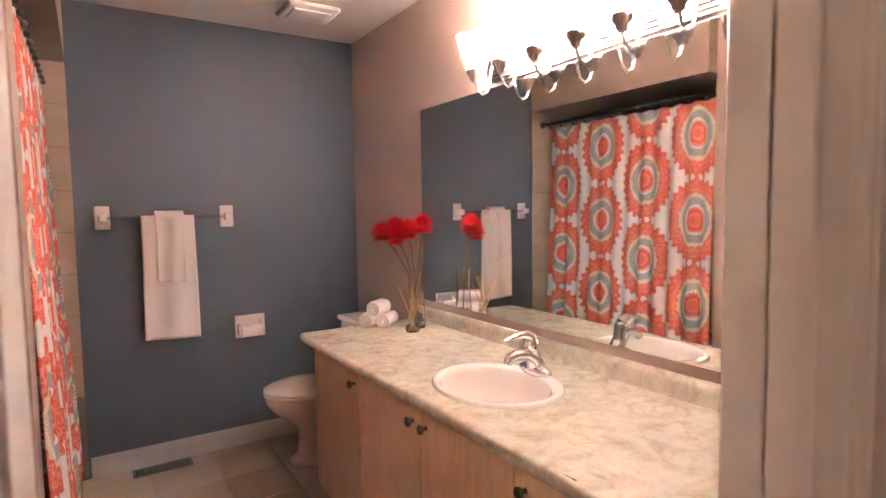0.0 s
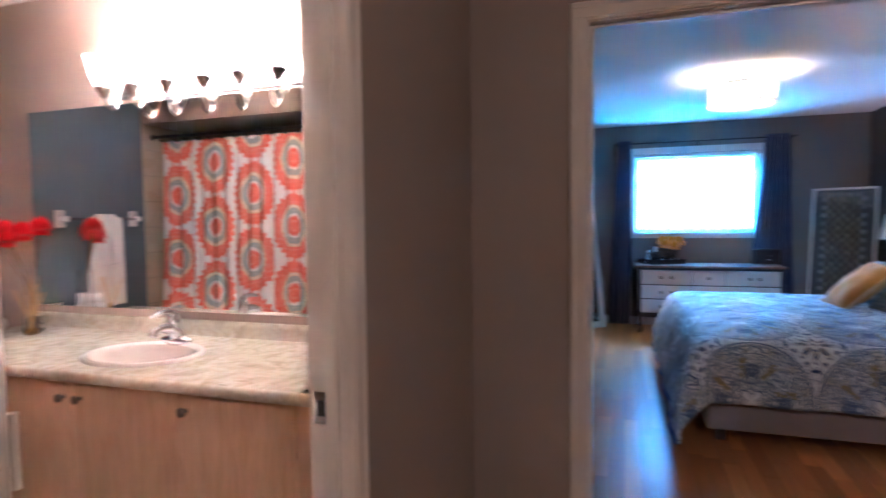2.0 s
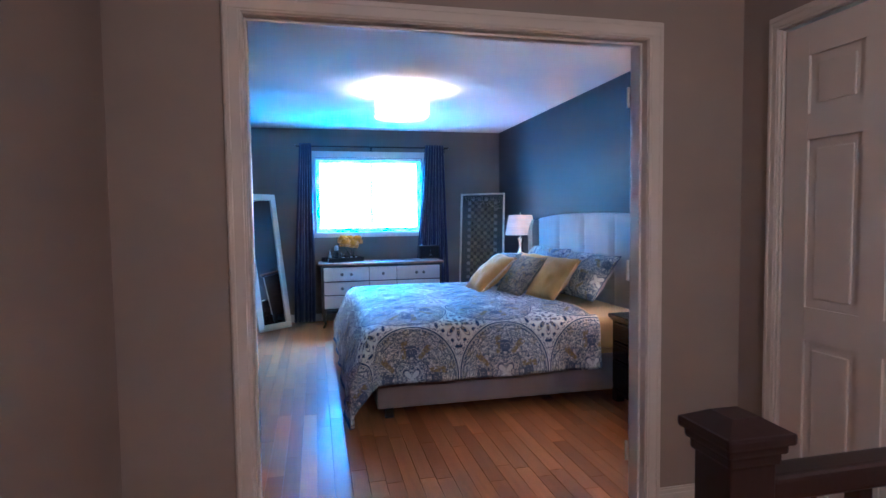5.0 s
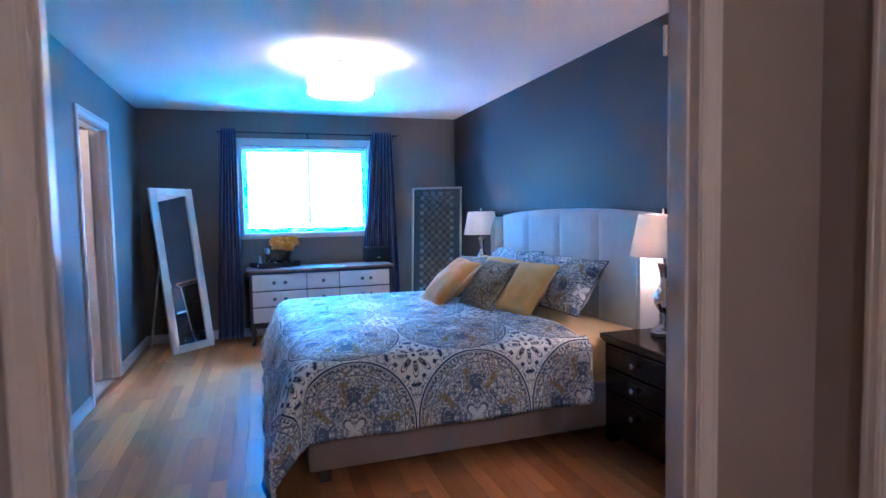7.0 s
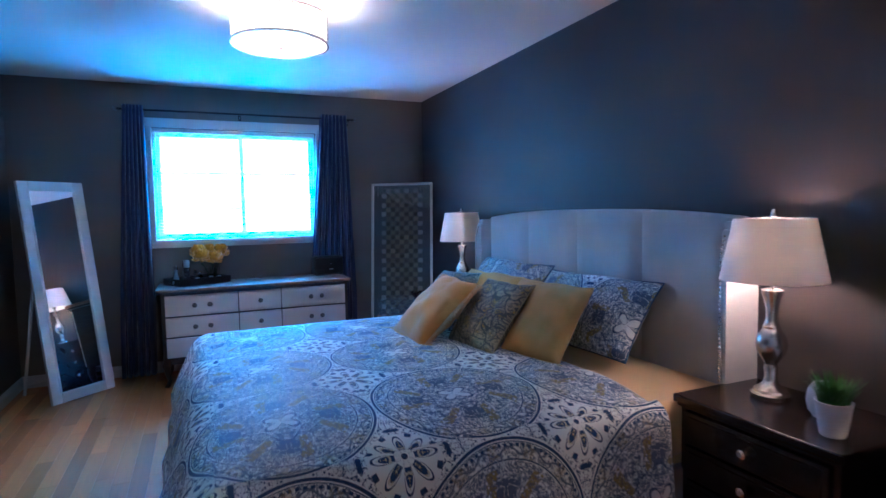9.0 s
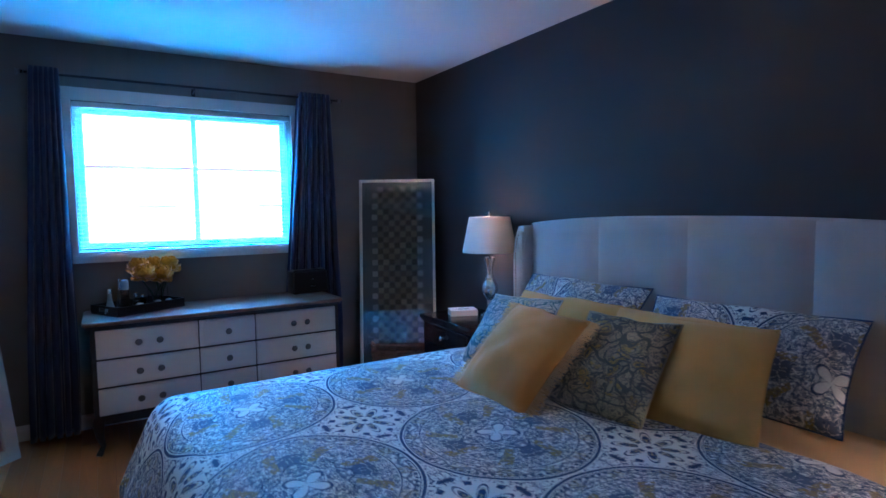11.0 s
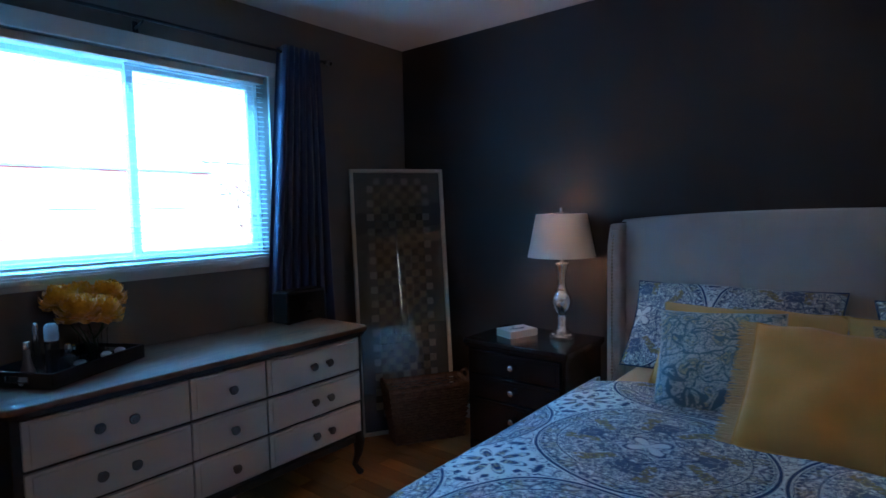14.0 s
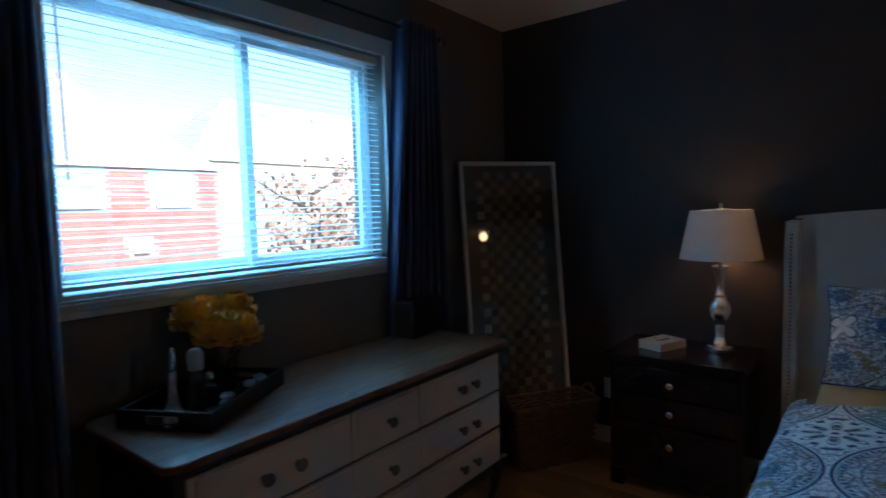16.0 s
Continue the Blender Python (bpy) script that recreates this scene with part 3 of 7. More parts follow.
baseboard("baseboard_hall_end", "x", HALL_X - 0.004, -1, HALL_Y, DOOR_B[0] - 0.07)
baseboard("baseboard_hall_left", "x", HALL_X - 0.004, -1, DOOR_B[1] + 0.07, HALL_Y1)
baseboard("baseboard_hall_bath", "y", HALL_Y1, -1, DOOR_T[1] + 0.07, HALL_X - 0.02)


# ---- bedroom: bed and bedding ----
HB_X0, HB_X1 = 3.425, 5.62
BED_L, BED_R, BED_FOOT, BED_TOP = 3.40, 5.50, -0.84, 0.618


def make_bed():
    bed = thing("bed", pose(0, 0, 0), "upholstered grey linen bed with tall winged headboard against charcoal wall", "bed")
    cx = (HB_X0 + HB_X1) / 2

    def top(x):
        u = (x - cx) / (HB_X1 - HB_X0) * 2
        return 1.318 - 0.045 * abs(u) ** 2.6
    panels = 4
    xs = [HB_X0 + 0.055 + (HB_X1 - HB_X0 - 0.11) * i / panels for i in range(panels + 1)]
    back = part("headboard", box(HB_X0 + 0.02, HB_X1 - 0.02, -2.925, -2.85, 0.12, 1.24, 0.01), M_LINEN, bed)
    for a, b in zip(xs, xs[1:]):
        def f(u, v, a=a, b=b):
            x = a + (b - a) * u
            edge = min(1, min(u, 1 - u) / 0.06)
            e2 = min(1, (1 - v) / 0.05)
            puff = math.sin(edge * math.pi / 2) * math.sin(max(0, e2) * math.pi / 2)
            return (x, -2.85 + 0.022 * puff, 0.42 + (top(x) - 0.42) * v)
        bm = sheet(12, 24, f)
        part("panel", bm, M_LINEN, back, smooth=True)
    bm = sheet(40, 4, lambda u, v: (HB_X0 + 0.03 + (HB_X1 - HB_X0 - 0.06) * u, -2.853 - 0.072 * v, top(HB_X0 + 0.03 + (HB_X1 - HB_X0 - 0.06) * u) + 0.012 * math.sin(v * math.pi) - 0.002))
    part("top_roll", bm, M_LINEN, back, smooth=True)
    for s, x in ((1, HB_X0), (-1, HB_X1)):
        def g(u, v, s=s, x=x):
            z = 0.10 + 1.165 * v
            curl = max(0.0, (v - 0.85) / 0.15)
            y = -2.925 + (0.185 - 0.045 * curl ** 2) * math.sin(min(1, u * 2.0) * math.pi / 2) if u <= 0.5 else -2.925 + (0.185 - 0.045 * curl ** 2)
            if u > 0.5:
                y -= (u - 0.5) * 2 * 0.10
            xx = x if u <= 0.5 else x + s * 0.052 * min(1, (u - 0.5) * 5)
            return (xx, y, z)
        wing = part("wing", sheet(20, 24, g), M_LINEN, bed, smooth=True)
        part("wing_core", box(min(x + s * 0.004, x + s * 0.05), max(x + s * 0.004, x + s * 0.05), -2.92, -2.765, 0.10, 1.235, 0.01), M_LINEN, wing)
        part("wing_cap", box(min(x, x + s * 0.052), max(x, x + s * 0.052), -2.925, -2.778, 1.225, 1.268, 0.012), M_LINEN, wing)
        nails = bmesh.new()
        for i in range(62):
            z = 0.16 + i * 0.0172
            curl = max(0.0, ((z - 0.10) / 1.165 - 0.85) / 0.15)
            y = -2.737 - 0.045 * curl ** 2
            m = pose(x + s * 0.026, y, z) @ Matrix.Diagonal((1, 0.6, 1, 1))
            bmesh.ops.create_icosphere(nails, subdivisions=1, radius=0.0062, matrix=m)
        part("nailheads", nails, M_NICKEL, wing, "silver nailhead trim", smooth=True)
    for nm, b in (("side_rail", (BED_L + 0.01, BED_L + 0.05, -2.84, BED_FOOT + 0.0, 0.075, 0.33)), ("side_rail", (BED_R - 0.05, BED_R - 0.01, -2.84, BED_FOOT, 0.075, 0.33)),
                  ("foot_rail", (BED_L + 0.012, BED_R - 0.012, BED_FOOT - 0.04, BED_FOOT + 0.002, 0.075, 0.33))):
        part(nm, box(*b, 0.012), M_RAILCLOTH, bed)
    for x, y in ((BED_L + 0.08, -0.92), (BED_R - 0.08, -0.92), (BED_L + 0.08, -2.7), (BED_R - 0.08, -2.7)):
        part("leg", box(x - 0.03, x + 0.03, y - 0.03, y + 0.03, 0, 0.10, 0.004), M_ESPRESSO, bed)
    part("box_spring", box(BED_L + 0.055, BED_R - 0.055, -2.84, BED_FOOT - 0.05, 0.18, 0.36, 0.02), M_SHEET, bed)
    part("mattress", box(BED_L + 0.02, BED_R - 0.02, -2.83, BED_FOOT - 0.02, 0.36, 0.585, 0.05, seg=4), M_SHEET, bed, "pale yellow fitted sheet on mattress", smooth=True)
    return bed


make_bed()


MED_X, MED_Y = 3.70, -1.05


def comforter():
    """Drapes over both long sides and the foot; the corners hang to the floor in folds."""
    HEAD, over, foot = -2.36, 0.40, 0.55
    W, L = BED_R - BED_L, BED_FOOT - HEAD
    R = 0.075

    def f(u, v):
        a = -over + (W + 2 * over) * u
        b = -0.0 + (L + foot) * v
        dx = -a if a < 0 else (a - W if a > W else 0.0)
        sx = -1 if a < 0 else 1
        dy = max(0.0, b - L)
        r = math.hypot(dx, dy)
        px, py = BED_L + min(max(a, 0), W), HEAD + min(b, L)
        soft = noise.noise(Vector((a * 2.2, b * 2.2, 0.3))) * 0.012 + noise.noise(Vector((a * 6, b * 6, 2.3))) * 0.005
        if r < 1e-6:
            edge = min(1, min(a, W - a, L - b + 0.02) / 0.32)
            z = BED_TOP + soft * max(0.3, edge) + 0.040 * math.sin(max(0, edge) * math.pi / 2)
            return (px, py, z - 0.03 * max(0, 1 - b / 0.12) ** 2)
        th = math.atan2(dy, dx)
        q = min(r / R, math.pi / 2)
        out = R * math.sin(q)
        drop = R * (1 - math.cos(q)) + max(0.0, r - R * math.pi / 2)
        corner = math.sin(2 * th)
        along = b if dy == 0 else a
        wave = math.sin(along * 13 + 2 * noise.noise(Vector((along * 1.7, 0, 0)))) * 0.012 + math.sin(th * 10) * 0.030 * corner
        fall = min(1, drop / 0.35)
        out += fall * (0.012 + 0.07 * corner + 0.10 * math.sin(th) ** 2 + wave) - 0.02 * (1 - fall)
        x = px + sx * out * math.cos(th)
        y = py + out * math.sin(th)
        return (x, y, max(0.022, BED_TOP + 0.0 - drop + soft * 0.4))
    bm = sheet(150, 120, f, lambda u, v: (-over + (W + 2 * over) * u + BED_L - MED_X + CELL_X * 2.5, (L + foot) * v + HEAD - MED_Y + CELL_Y * 4.5))
    ob = part("comforter", bm, M_PRINT, None, smooth=True)
    tagged(ob, "blue and olive medallion comforter over bed, corners trailing to floor", "comforter")
    solid(ob, 0.022, -1.0)
    rim = []
    for i in range(61):
        rim.append(f(i / 60, 1.0))
    part("hem", tube([(x, y, z + 0.004) for x, y, z in rim], 0.012, 8), M_PRINT, ob, "corded comforter hem", smooth=True)
    return ob


comforter()


def cushion(name, w, h, t, mat, m, label, category="pillow", fringe=None, back=None, pinch=0.05, flange=0.0, seed=0, group=""):
    """A stuffed square of cloth: w wide, h high, t thick, standing on its lower edge, facing +y."""
    th = thing(name, m, label, category, group)

    def side(s):
        def f(u, v):
            x, z = (u - 0.5) * 2, (v - 0.5) * 2
            e = max(0.0, (1 - x * x) * (1 - z * z)) ** 0.46
            k = 1 - pinch * (1 - abs(z) ** 2) * abs(x) ** 3
            k2 = 1 - pinch * (1 - abs(x) ** 2) * abs(z) ** 3
            wr = noise.noise(Vector((x * 2 + seed, z * 2, s))) * 0.016 + noise.noise(Vector((x * 6 + seed, z * 6, s))) * 0.004
            sag = -0.03 * (1 - abs(x)) * max(0, z) ** 2 * noise.noise(Vector((seed, x * 1.5, 4)))
            return (x * w / 2 * k, s * (t / 2 * e + wr * min(1, e * 1.6)), h / 2 + z * h / 2 * k2 + sag)
        return f
    for s in (1, -1):
        bm = sheet(22, 22, side(s), lambda u, v: (u * w + seed * 0.13, v * h + seed * 0.07))
        bmesh.ops.recalc_face_normals(bm, faces=bm.faces)
        if s == -1:
            bmesh.ops.reverse_faces(bm, faces=bm.faces)
        part("front_cover" if s == 1 else "back_cover", bm, mat if s == 1 or not back else back, th, smooth=True)
    loop = []
    f = side(1)
    for i in range(81):
        q = i / 20
        u, v = ((q, 0), (1, q - 1), (3 - q, 1), (0, 4 - q))[min(3, int(q))]
        p = f(u, v)
        loop.append((p[0], 0, p[2]))
    part("seam", tube(loop, 0.0035, 6), mat, th, smooth=True)
    if fringe:
        rnd = random.Random(seed)
        strips = [bmesh.new(), bmesh.new()]
        for i in range(560):
            side_u = i % 2
            bm = strips[side_u]
            v = min(1.0, max(0.0, (i + rnd.random()) / 560))
            p = Vector(f(side_u, v))
            out = 1 if side_u else -1
            L = 0.040 + rnd.random() * 0.016
            sway, drop = rnd.uniform(-.012, .012), rnd.uniform(-.016, .004)
            tube([(p.x, 0, p.z), (p.x + out * L * 0.5, sway * 0.3, p.z + drop * 0.4), (p.x + out * L, sway, p.z + drop)], [0.0022, 0.0024, 0.0010], 4, bm)
        for bm in strips:
            part("fringe", bm, fringe, th, "frayed cream fringe")
    return th


def lean(x, y, z, back, turn, roll=0.0):
    """Stands at a place, turned about the upright, leaning back by that many degrees."""
    return pose(x, y, z, 0, 0, turn) @ pose(0, 0, 0, back, 0, 0) @ pose(0, 0, 0, 0, roll, 0)


ZP = 0.645
cushion("sham_pillow", 0.82, 0.44, 0.20, M_SHAM, lean(5.05, -2.50, ZP, 38, 1), "blue medallion sham propped against headboard", seed=1, back=M_RAILCLOTH, group="pillows on bed")
cushion("sham_pillow", 0.78, 0.42, 0.20, M_SHAM, lean(4.15, -2.49, ZP, 37, 6), "blue medallion sham propped against headboard beside yellow pillow", seed=2, back=M_RAILCLOTH, group="pillows on bed")
cushion("standard_pillow", 0.64, 0.38, 0.16, M_YELLOW, lean(4.94, -2.30, ZP, 40, 2), "pale yellow cotton pillow behind patterned cushions", seed=3, group="pillows on bed")
cushion("standard_pillow", 0.58, 0.38, 0.16, M_YELLOW, lean(4.33, -2.32, ZP, 40, 4), "pale yellow cotton pillow in front of sham", seed=4, group="pillows on bed")
cushion("throw_cushion", 0.42, 0.40, 0.15, M_PAISB, lean(4.96, -2.08, ZP, 40, 6, 3), "blue paisley brocade cushion behind fringed cushion", "cushion", seed=5, group="pillows on bed")
cushion("fringed_cushion", 0.42, 0.45, 0.17, M_VELVET, lean(4.66, -1.83, ZP, 47, 1, -2), "gold velvet cushion with frayed cream fringe", "cushion", fringe=M_SHEET, seed=6, group="pillows on bed")
cushion("throw_cushion", 0.38, 0.42, 0.15, M_PAIS, lean(4.325, -2.03, ZP, 42, 9, 0), "olive paisley brocade cushion beside gold velvet cushion", "cushion", seed=7, group="pillows on bed")
cushion("standard_pillow", 0.36, 0.41, 0.14, M_YELLOW, lean(4.04, -2.20, ZP, 40, 16, 0), "yellow cotton pillow with folded hem standing on comforter", "pillow", seed=8, group="pillows on bed")


# ---- nightstands and lamps ----
def nightstand(m, label, H=0.615):
    """0.62 wide, 0.44 deep; front faces +y; origin at the middle of the back on the floor."""
    t = thing("nightstand", m, label, "nightstand", "nightstands by the bed")
    part("top", box(-0.31, 0.31, 0.0, 0.45, H - 0.03, H, 0.006), M_ESPRESSO, t)
    part("moulding", box(-0.30, 0.30, 0.0, 0.438, H - 0.045, H - 0.03, 0.004), M_ESPRESSO, t)
    body = part("body", box(-0.29, 0.29, 0.005, 0.425, 0.09, H - 0.045, 0.004), M_ESPRESSO, t)
    for x in (-0.29, 0.225):
        part("foot", box(x, x + 0.065, 0.365, 0.428, 0.0, 0.092, 0.006), M_ESPRESSO, t)
        part("foot", box(x, x + 0.065, 0.01, 0.06, 0.0, 0.092, 0.006), M_ESPRESSO, t)
    part("apron", box(-0.225, 0.225, 0.40, 0.426, 0.055, 0.092, 0.006), M_ESPRESSO, t)
    for z0, z1 in ((H - 0.178, H - 0.055), (H - 0.308, H - 0.188), (H - 0.480, H - 0.318)):
        d = part("drawer", box(-0.265, 0.265, 0.425, 0.440, z0, z1, 0.005), M_ESPRESSO, t)
        part("drawer_panel", box(-0.245, 0.245, 0.4402, 0.444, z0 + 0.018, z1 - 0.018, 0.0018), M_ESPRESSO, d)
        k = lathe([(0.004, 0), (0.008, 0.002), (0.006, 0.014), (0.014, 0.020), (0.016, 0.026), (0.010, 0.031)], 14)
        part("knob", k, M_NICKEL, d, "brushed nickel knob", smooth=True, at=pose(0, 0.444, (z0 + z1) / 2, -90, 0, 0))
    return t


nightstand(pose(3.13, -2.925, 0), "dark espresso nightstand with three drawers, lamp and potted grass on top")
nightstand(pose(6.02, -2.925, 0), "dark espresso nightstand with lamp and white book on top", 0.655)

M_SHADE = bpy.data.materials.new("linen_lampshade")
M_SHADE.use_nodes = True
_n = M_SHADE.node_tree
_b = _n.nodes["Principled BSDF"]
_b.inputs["Base Color"].default_value = (0.60, 0.56, 0.53, 1)
_b.inputs["Roughness"].default_value = 0.9
_t = _n.nodes.new("ShaderNodeBsdfTranslucent")
_t.inputs[0].default_value = (0.85, 0.80, 0.74, 1)
_m = _n.nodes.new("ShaderNodeMixShader")
_m.inputs[0].default_value = 0.17
_n.links.new(_b.outputs[0], _m.inputs[1])
_n.links.new(_t.outputs[0], _m.inputs[2])
_n.links.new(_m.outputs[0], _n.nodes["Material Output"].inputs[0])
bump(M_SHADE, noise_tex(_n, coords(_n, "Object", (1, 1, 6)), 260, 2), 0.15, 0.001)


def shade_mesh(r0, r1, h, t=0.002, seg=48):
    bm = bmesh.new()
    rings = []
    for r, z in ((r0, 0), (r1, h), (r1 - t, h), (r0 - t, 0)):
        rings.append([bm.verts.new((r * math.cos(2 * math.pi * i / seg), r * math.sin(2 * math.pi * i / seg), z)) for i in range(seg)])
    for k in range(4):
        a, b = rings[k], rings[(k + 1) % 4]
        for i in range(seg):
            bm.faces.new((a[i], a[(i + 1) % seg], b[(i + 1) % seg], b[i]))
    return bm


def table_lamp(m, label):
    """0.70 m high turned metal lamp with a drum-like tapered shade."""
    t = thing("table_lamp", m, label, "lamp", "bedside lamps")
    prof = [(0.062, 0), (0.066, 0.004), (0.066, 0.020), (0.058, 0.026), (0.056, 0.036), (0.040, 0.046), (0.026, 0.060), (0.021, 0.085), (0.024, 0.118), (0.020, 0.128),
            (0.026, 0.140), (0.046, 0.170), (0.053, 0.198), (0.050, 0.225), (0.036, 0.252), (0.028, 0.262), (0.030, 0.270), (0.024, 0.278), (0.019, 0.300), (0.020, 0.335), (0.029, 0.375), (0.036, 0.392), (0.037, 0.404), (0.020, 0.410)]
    part("base", lathe(prof, 36), M_NICKEL, t, "turned brushed nickel base", smooth=True)
    part("neck", lathe([(0.009, 0.408), (0.009, 0.445), (0.016, 0.447), (0.016, 0.475), (0.010, 0.478)], 16), M_NICKEL, t, smooth=True)
    part("bulb", lathe([(0.012, 0.478), (0.028, 0.505), (0.030, 0.525), (0.020, 0.548), (0.006, 0.556)], 16), glow_bulb, t, "lit frosted bulb", smooth=True)
    bm = bmesh.new()
    for s in (-1, 1):
        tube([(s * 0.010, 0, 0.452), (s * 0.04, 0, 0.48), (s * 0.045, 0, 0.56), (s * 0.012, 0, 0.668), (0, 0, 0.672)], 0.0016, 6, bm)
    for a in (0.5, 2.6, 4.7):
        tube([(0, 0, 0.672), (0.128 * math.cos(a), 0.128 * math.sin(a), 0.664)], 0.0015, 6, bm)
    part("harp", bm, M_NICKEL, t)
    part("shade", shade_mesh(0.177, 0.132, 0.225), M_SHADE, t, "tapered off-white linen shade", smooth=True, at=pose(0, 0, 0.440))
    part("finial", lathe([(0.004, 0.668), (0.010, 0.672), (0.010, 0.692), (0.007, 0.698)], 12), M_NICKEL, t, smooth=True)
    return t


glow_bulb = glowing("lit_bulb", (0.9, 0.85, 0.8), (1.0, 0.66, 0.38), 3.0)
table_lamp(pose(3.235, -2.745, 0.616), "brushed nickel table lamp with off-white shade, lit, on dark nightstand")
table_lamp(pose(5.875, -2.752, 0.656), "brushed nickel table lamp with off-white shade, lit, beside book")


# ---- dresser ----
def dresser():
    x0, x1, y0, y1 = 6.62, 7.09, -1.995, -0.535
    t = thing("dresser", pose(0, 0, 0), "vintage dresser with brown top and cream drawers under window", "dresser")
    bm = box(x0 - 0.045, x1 + 0.01, y0 - 0.03, y1 + 0.035, 0.752, 0.775)
    top_edges = [e for e in bm.edges if abs(e.verts[0].co.z - e.verts[1].co.z) > 0.01]
    bmesh.ops.bevel(bm, geom=top_edges, offset=0.05, segments=6, profile=0.5, affect="EDGES")
    bmesh.ops.bevel(bm, geom=[e for e in bm.edges if e.calc_face_angle(0) > 1.2], offset=0.007, segments=3, profile=0.5, affect="EDGES")
    part("top", bm, M_DRTOP, t, "worn brown top", smooth=True)
    bm = box(x0 - 0.03, x1 + 0.005, y0 - 0.018, y1 + 0.022, 0.735, 0.7515)
    bmesh.ops.bevel(bm, geom=[e for e in bm.edges if abs(e.verts[0].co.z - e.verts[1].co.z) > 0.01], offset=0.04, segments=5, profile=0.5, affect="EDGES")
    part("moulding", bm, M_DRFRAME, t)
    part("carcass", box(x0, x1, y0, y1, 0.215, 0.7345, 0.006), M_DRFRAME, t)
    bm = bmesh.new()
    part("apron", box(x0 + 0.004, x0 + 0.03, y0 + 0.05, y1 - 0.05, 0.175, 0.2145, 0.01), M_DRFRAME, t)
    for lx, ly, sx, sy in ((x0 + 0.03, y0 + 0.03, -1, -1), (x0 + 0.03, y1 - 0.03, -1, 1), (x1 - 0.03, y0 + 0.03, 1, -1), (x1 - 0.03, y1 - 0.03, 1, 1)):
        pts = [(lx, ly, 0.23), (lx + sx * 0.012, ly + sy * 0.012, 0.17), (lx + sx * 0.008, ly + sy * 0.008, 0.11), (lx - sx * 0.006, ly - sy * 0.006, 0.05), (lx + sx * 0.008, ly + sy * 0.01, 0.015), (lx + sx * 0.016, ly + sy * 0.018, 0.0)]
        part("leg", tube(pts, [0.034, 0.030, 0.021, 0.014, 0.016, 0.018], 12), M_DRFRAME, t, "curved cabriole leg", smooth=True)
    cols = ((-0.560, -1.095), (-1.098, -1.430), (-1.433, -1.968))
    rows = ((0.560, 0.722), (0.398, 0.548), (0.236, 0.386))
    for ci, (ya, yb) in enumerate(cols):
        for za, zb in rows:
            d = part("drawer", box(x0 - 0.014, x0 + 0.002, yb + 0.002, ya - 0.002, za, zb, 0.004), M_DRAWER, t)
            part("raised_panel", box(x0 - 0.0175, x0 - 0.0142, yb + 0.022, ya - 0.022, za + 0.012, zb - 0.012, 0.003), M_DRAWER, d)
            mid = (ya + yb) / 2
            for y in ([mid] if ci == 1 else [mid + 0.055, mid - 0.055] if ci == 0 else [mid + 0.03, mid - 0.06]):
                k = lathe([(0.010, 0), (0.006, 0.004), (0.006, 0.014), (0.016, 0.018), (0.019, 0.023), (0.016, 0.028), (0.010, 0.0285), (0.008, 0.031), (0.003, 0.0315)], 18)
                part("knob", k, M_KNOB, d, "aged pewter knob", smooth=True, at=pose(x0 - 0.0195, y, (za + zb) / 2, 0, -90, 0))
    return t


dresser()


# ---- window, blind, curtains ----
def window():
    y0, y1, z0, z1 = WIN
    bm = bmesh.new()
    for a, b, c, d in ((y0 - 0.085, y0, z0 - 0.055, z1 + 0.075), (y1, y1 + 0.07, z0 - 0.055, z1 + 0.075)):
        box(BED_X1 - 0.018, BED_X1, a, b, c, d, 0.003, bm)
    box(BED_X1 - 0.020, BED_X1, y0 - 0.087, y1 + 0.072, z1, z1 + 0.077, 0.003, bm)
    box(BED_X1 - 0.020, BED_X1, y0 - 0.087, y1 + 0.072, z0 - 0.057, z0, 0.003, bm)
    box(BED_X1 - 0.028, BED_X1 - 0.02, y0 - 0.08, y1 + 0.066, z0 - 0.034, z0 - 0.010, 0.003, bm)
    part("window_casing", bm, M_TRIM, kind="structure")
    w = part("window_1", box(BED_X1 + 0.001, BED_X1 + 0.14, y0, y1, z0 - 0.0, z0 + 0.012, 0.002), M_VINYL, kind="structure")
    X = BED_X1 + 0.10
    bm = bmesh.new()
    for a, b, c, d in ((y0, y0 + 0.022, z0 + 0.012, z1), (y1 - 0.022, y1, z0 + 0.012, z1), (y0 + 0.022, y1 - 0.022, z1 - 0.025, z1), (y0 + 0.022, y1 - 0.022, z0 + 0.012, z0 + 0.03)):
        box(X, X + 0.07, a, b, c, d, 0.004, bm)
    part("window_frame", bm, M_VINYL, w)
    ym = -1.21
    for k, (a, b, x) in enumerate(((ym - 0.02, y1 - 0.022, X + 0.042), (y0 + 0.022, ym + 0.02, X + 0.008))):
        bm = bmesh.new()
        e = 0.034
        box(x, x + 0.025, a, a + e, z0 + 0.03, z1 - 0.025, 0.003, bm)
        box(x, x + 0.025, b - e, b, z0 + 0.03, z1 - 0.025, 0.003, bm)
        box(x, x + 0.025, a + e, b - e, z0 + 0.03, z0 + 0.064, 0.003, bm)
        box(x, x + 0.025, a + e, b - e, z1 - 0.059, z1 - 0.025, 0.003, bm)
        s = part("window_sash", bm, M_VINYL, w)
        p = part("pane", box(x + 0.010, x + 0.014, a + e, b - e, z0 + 0.064, z1 - 0.059), M_PANE, s)
        p.visible_shadow = False
    for z in (1.30, 1.92):
        part("sash_latch", box(X - 0.006, X + 0.009, ym - 0.006, ym + 0.014, z, z + 0.035, 0.003), M_VINYL, w)


M_PANE = glass("window_glass", (0.97, 0.99, 1.0))
window()


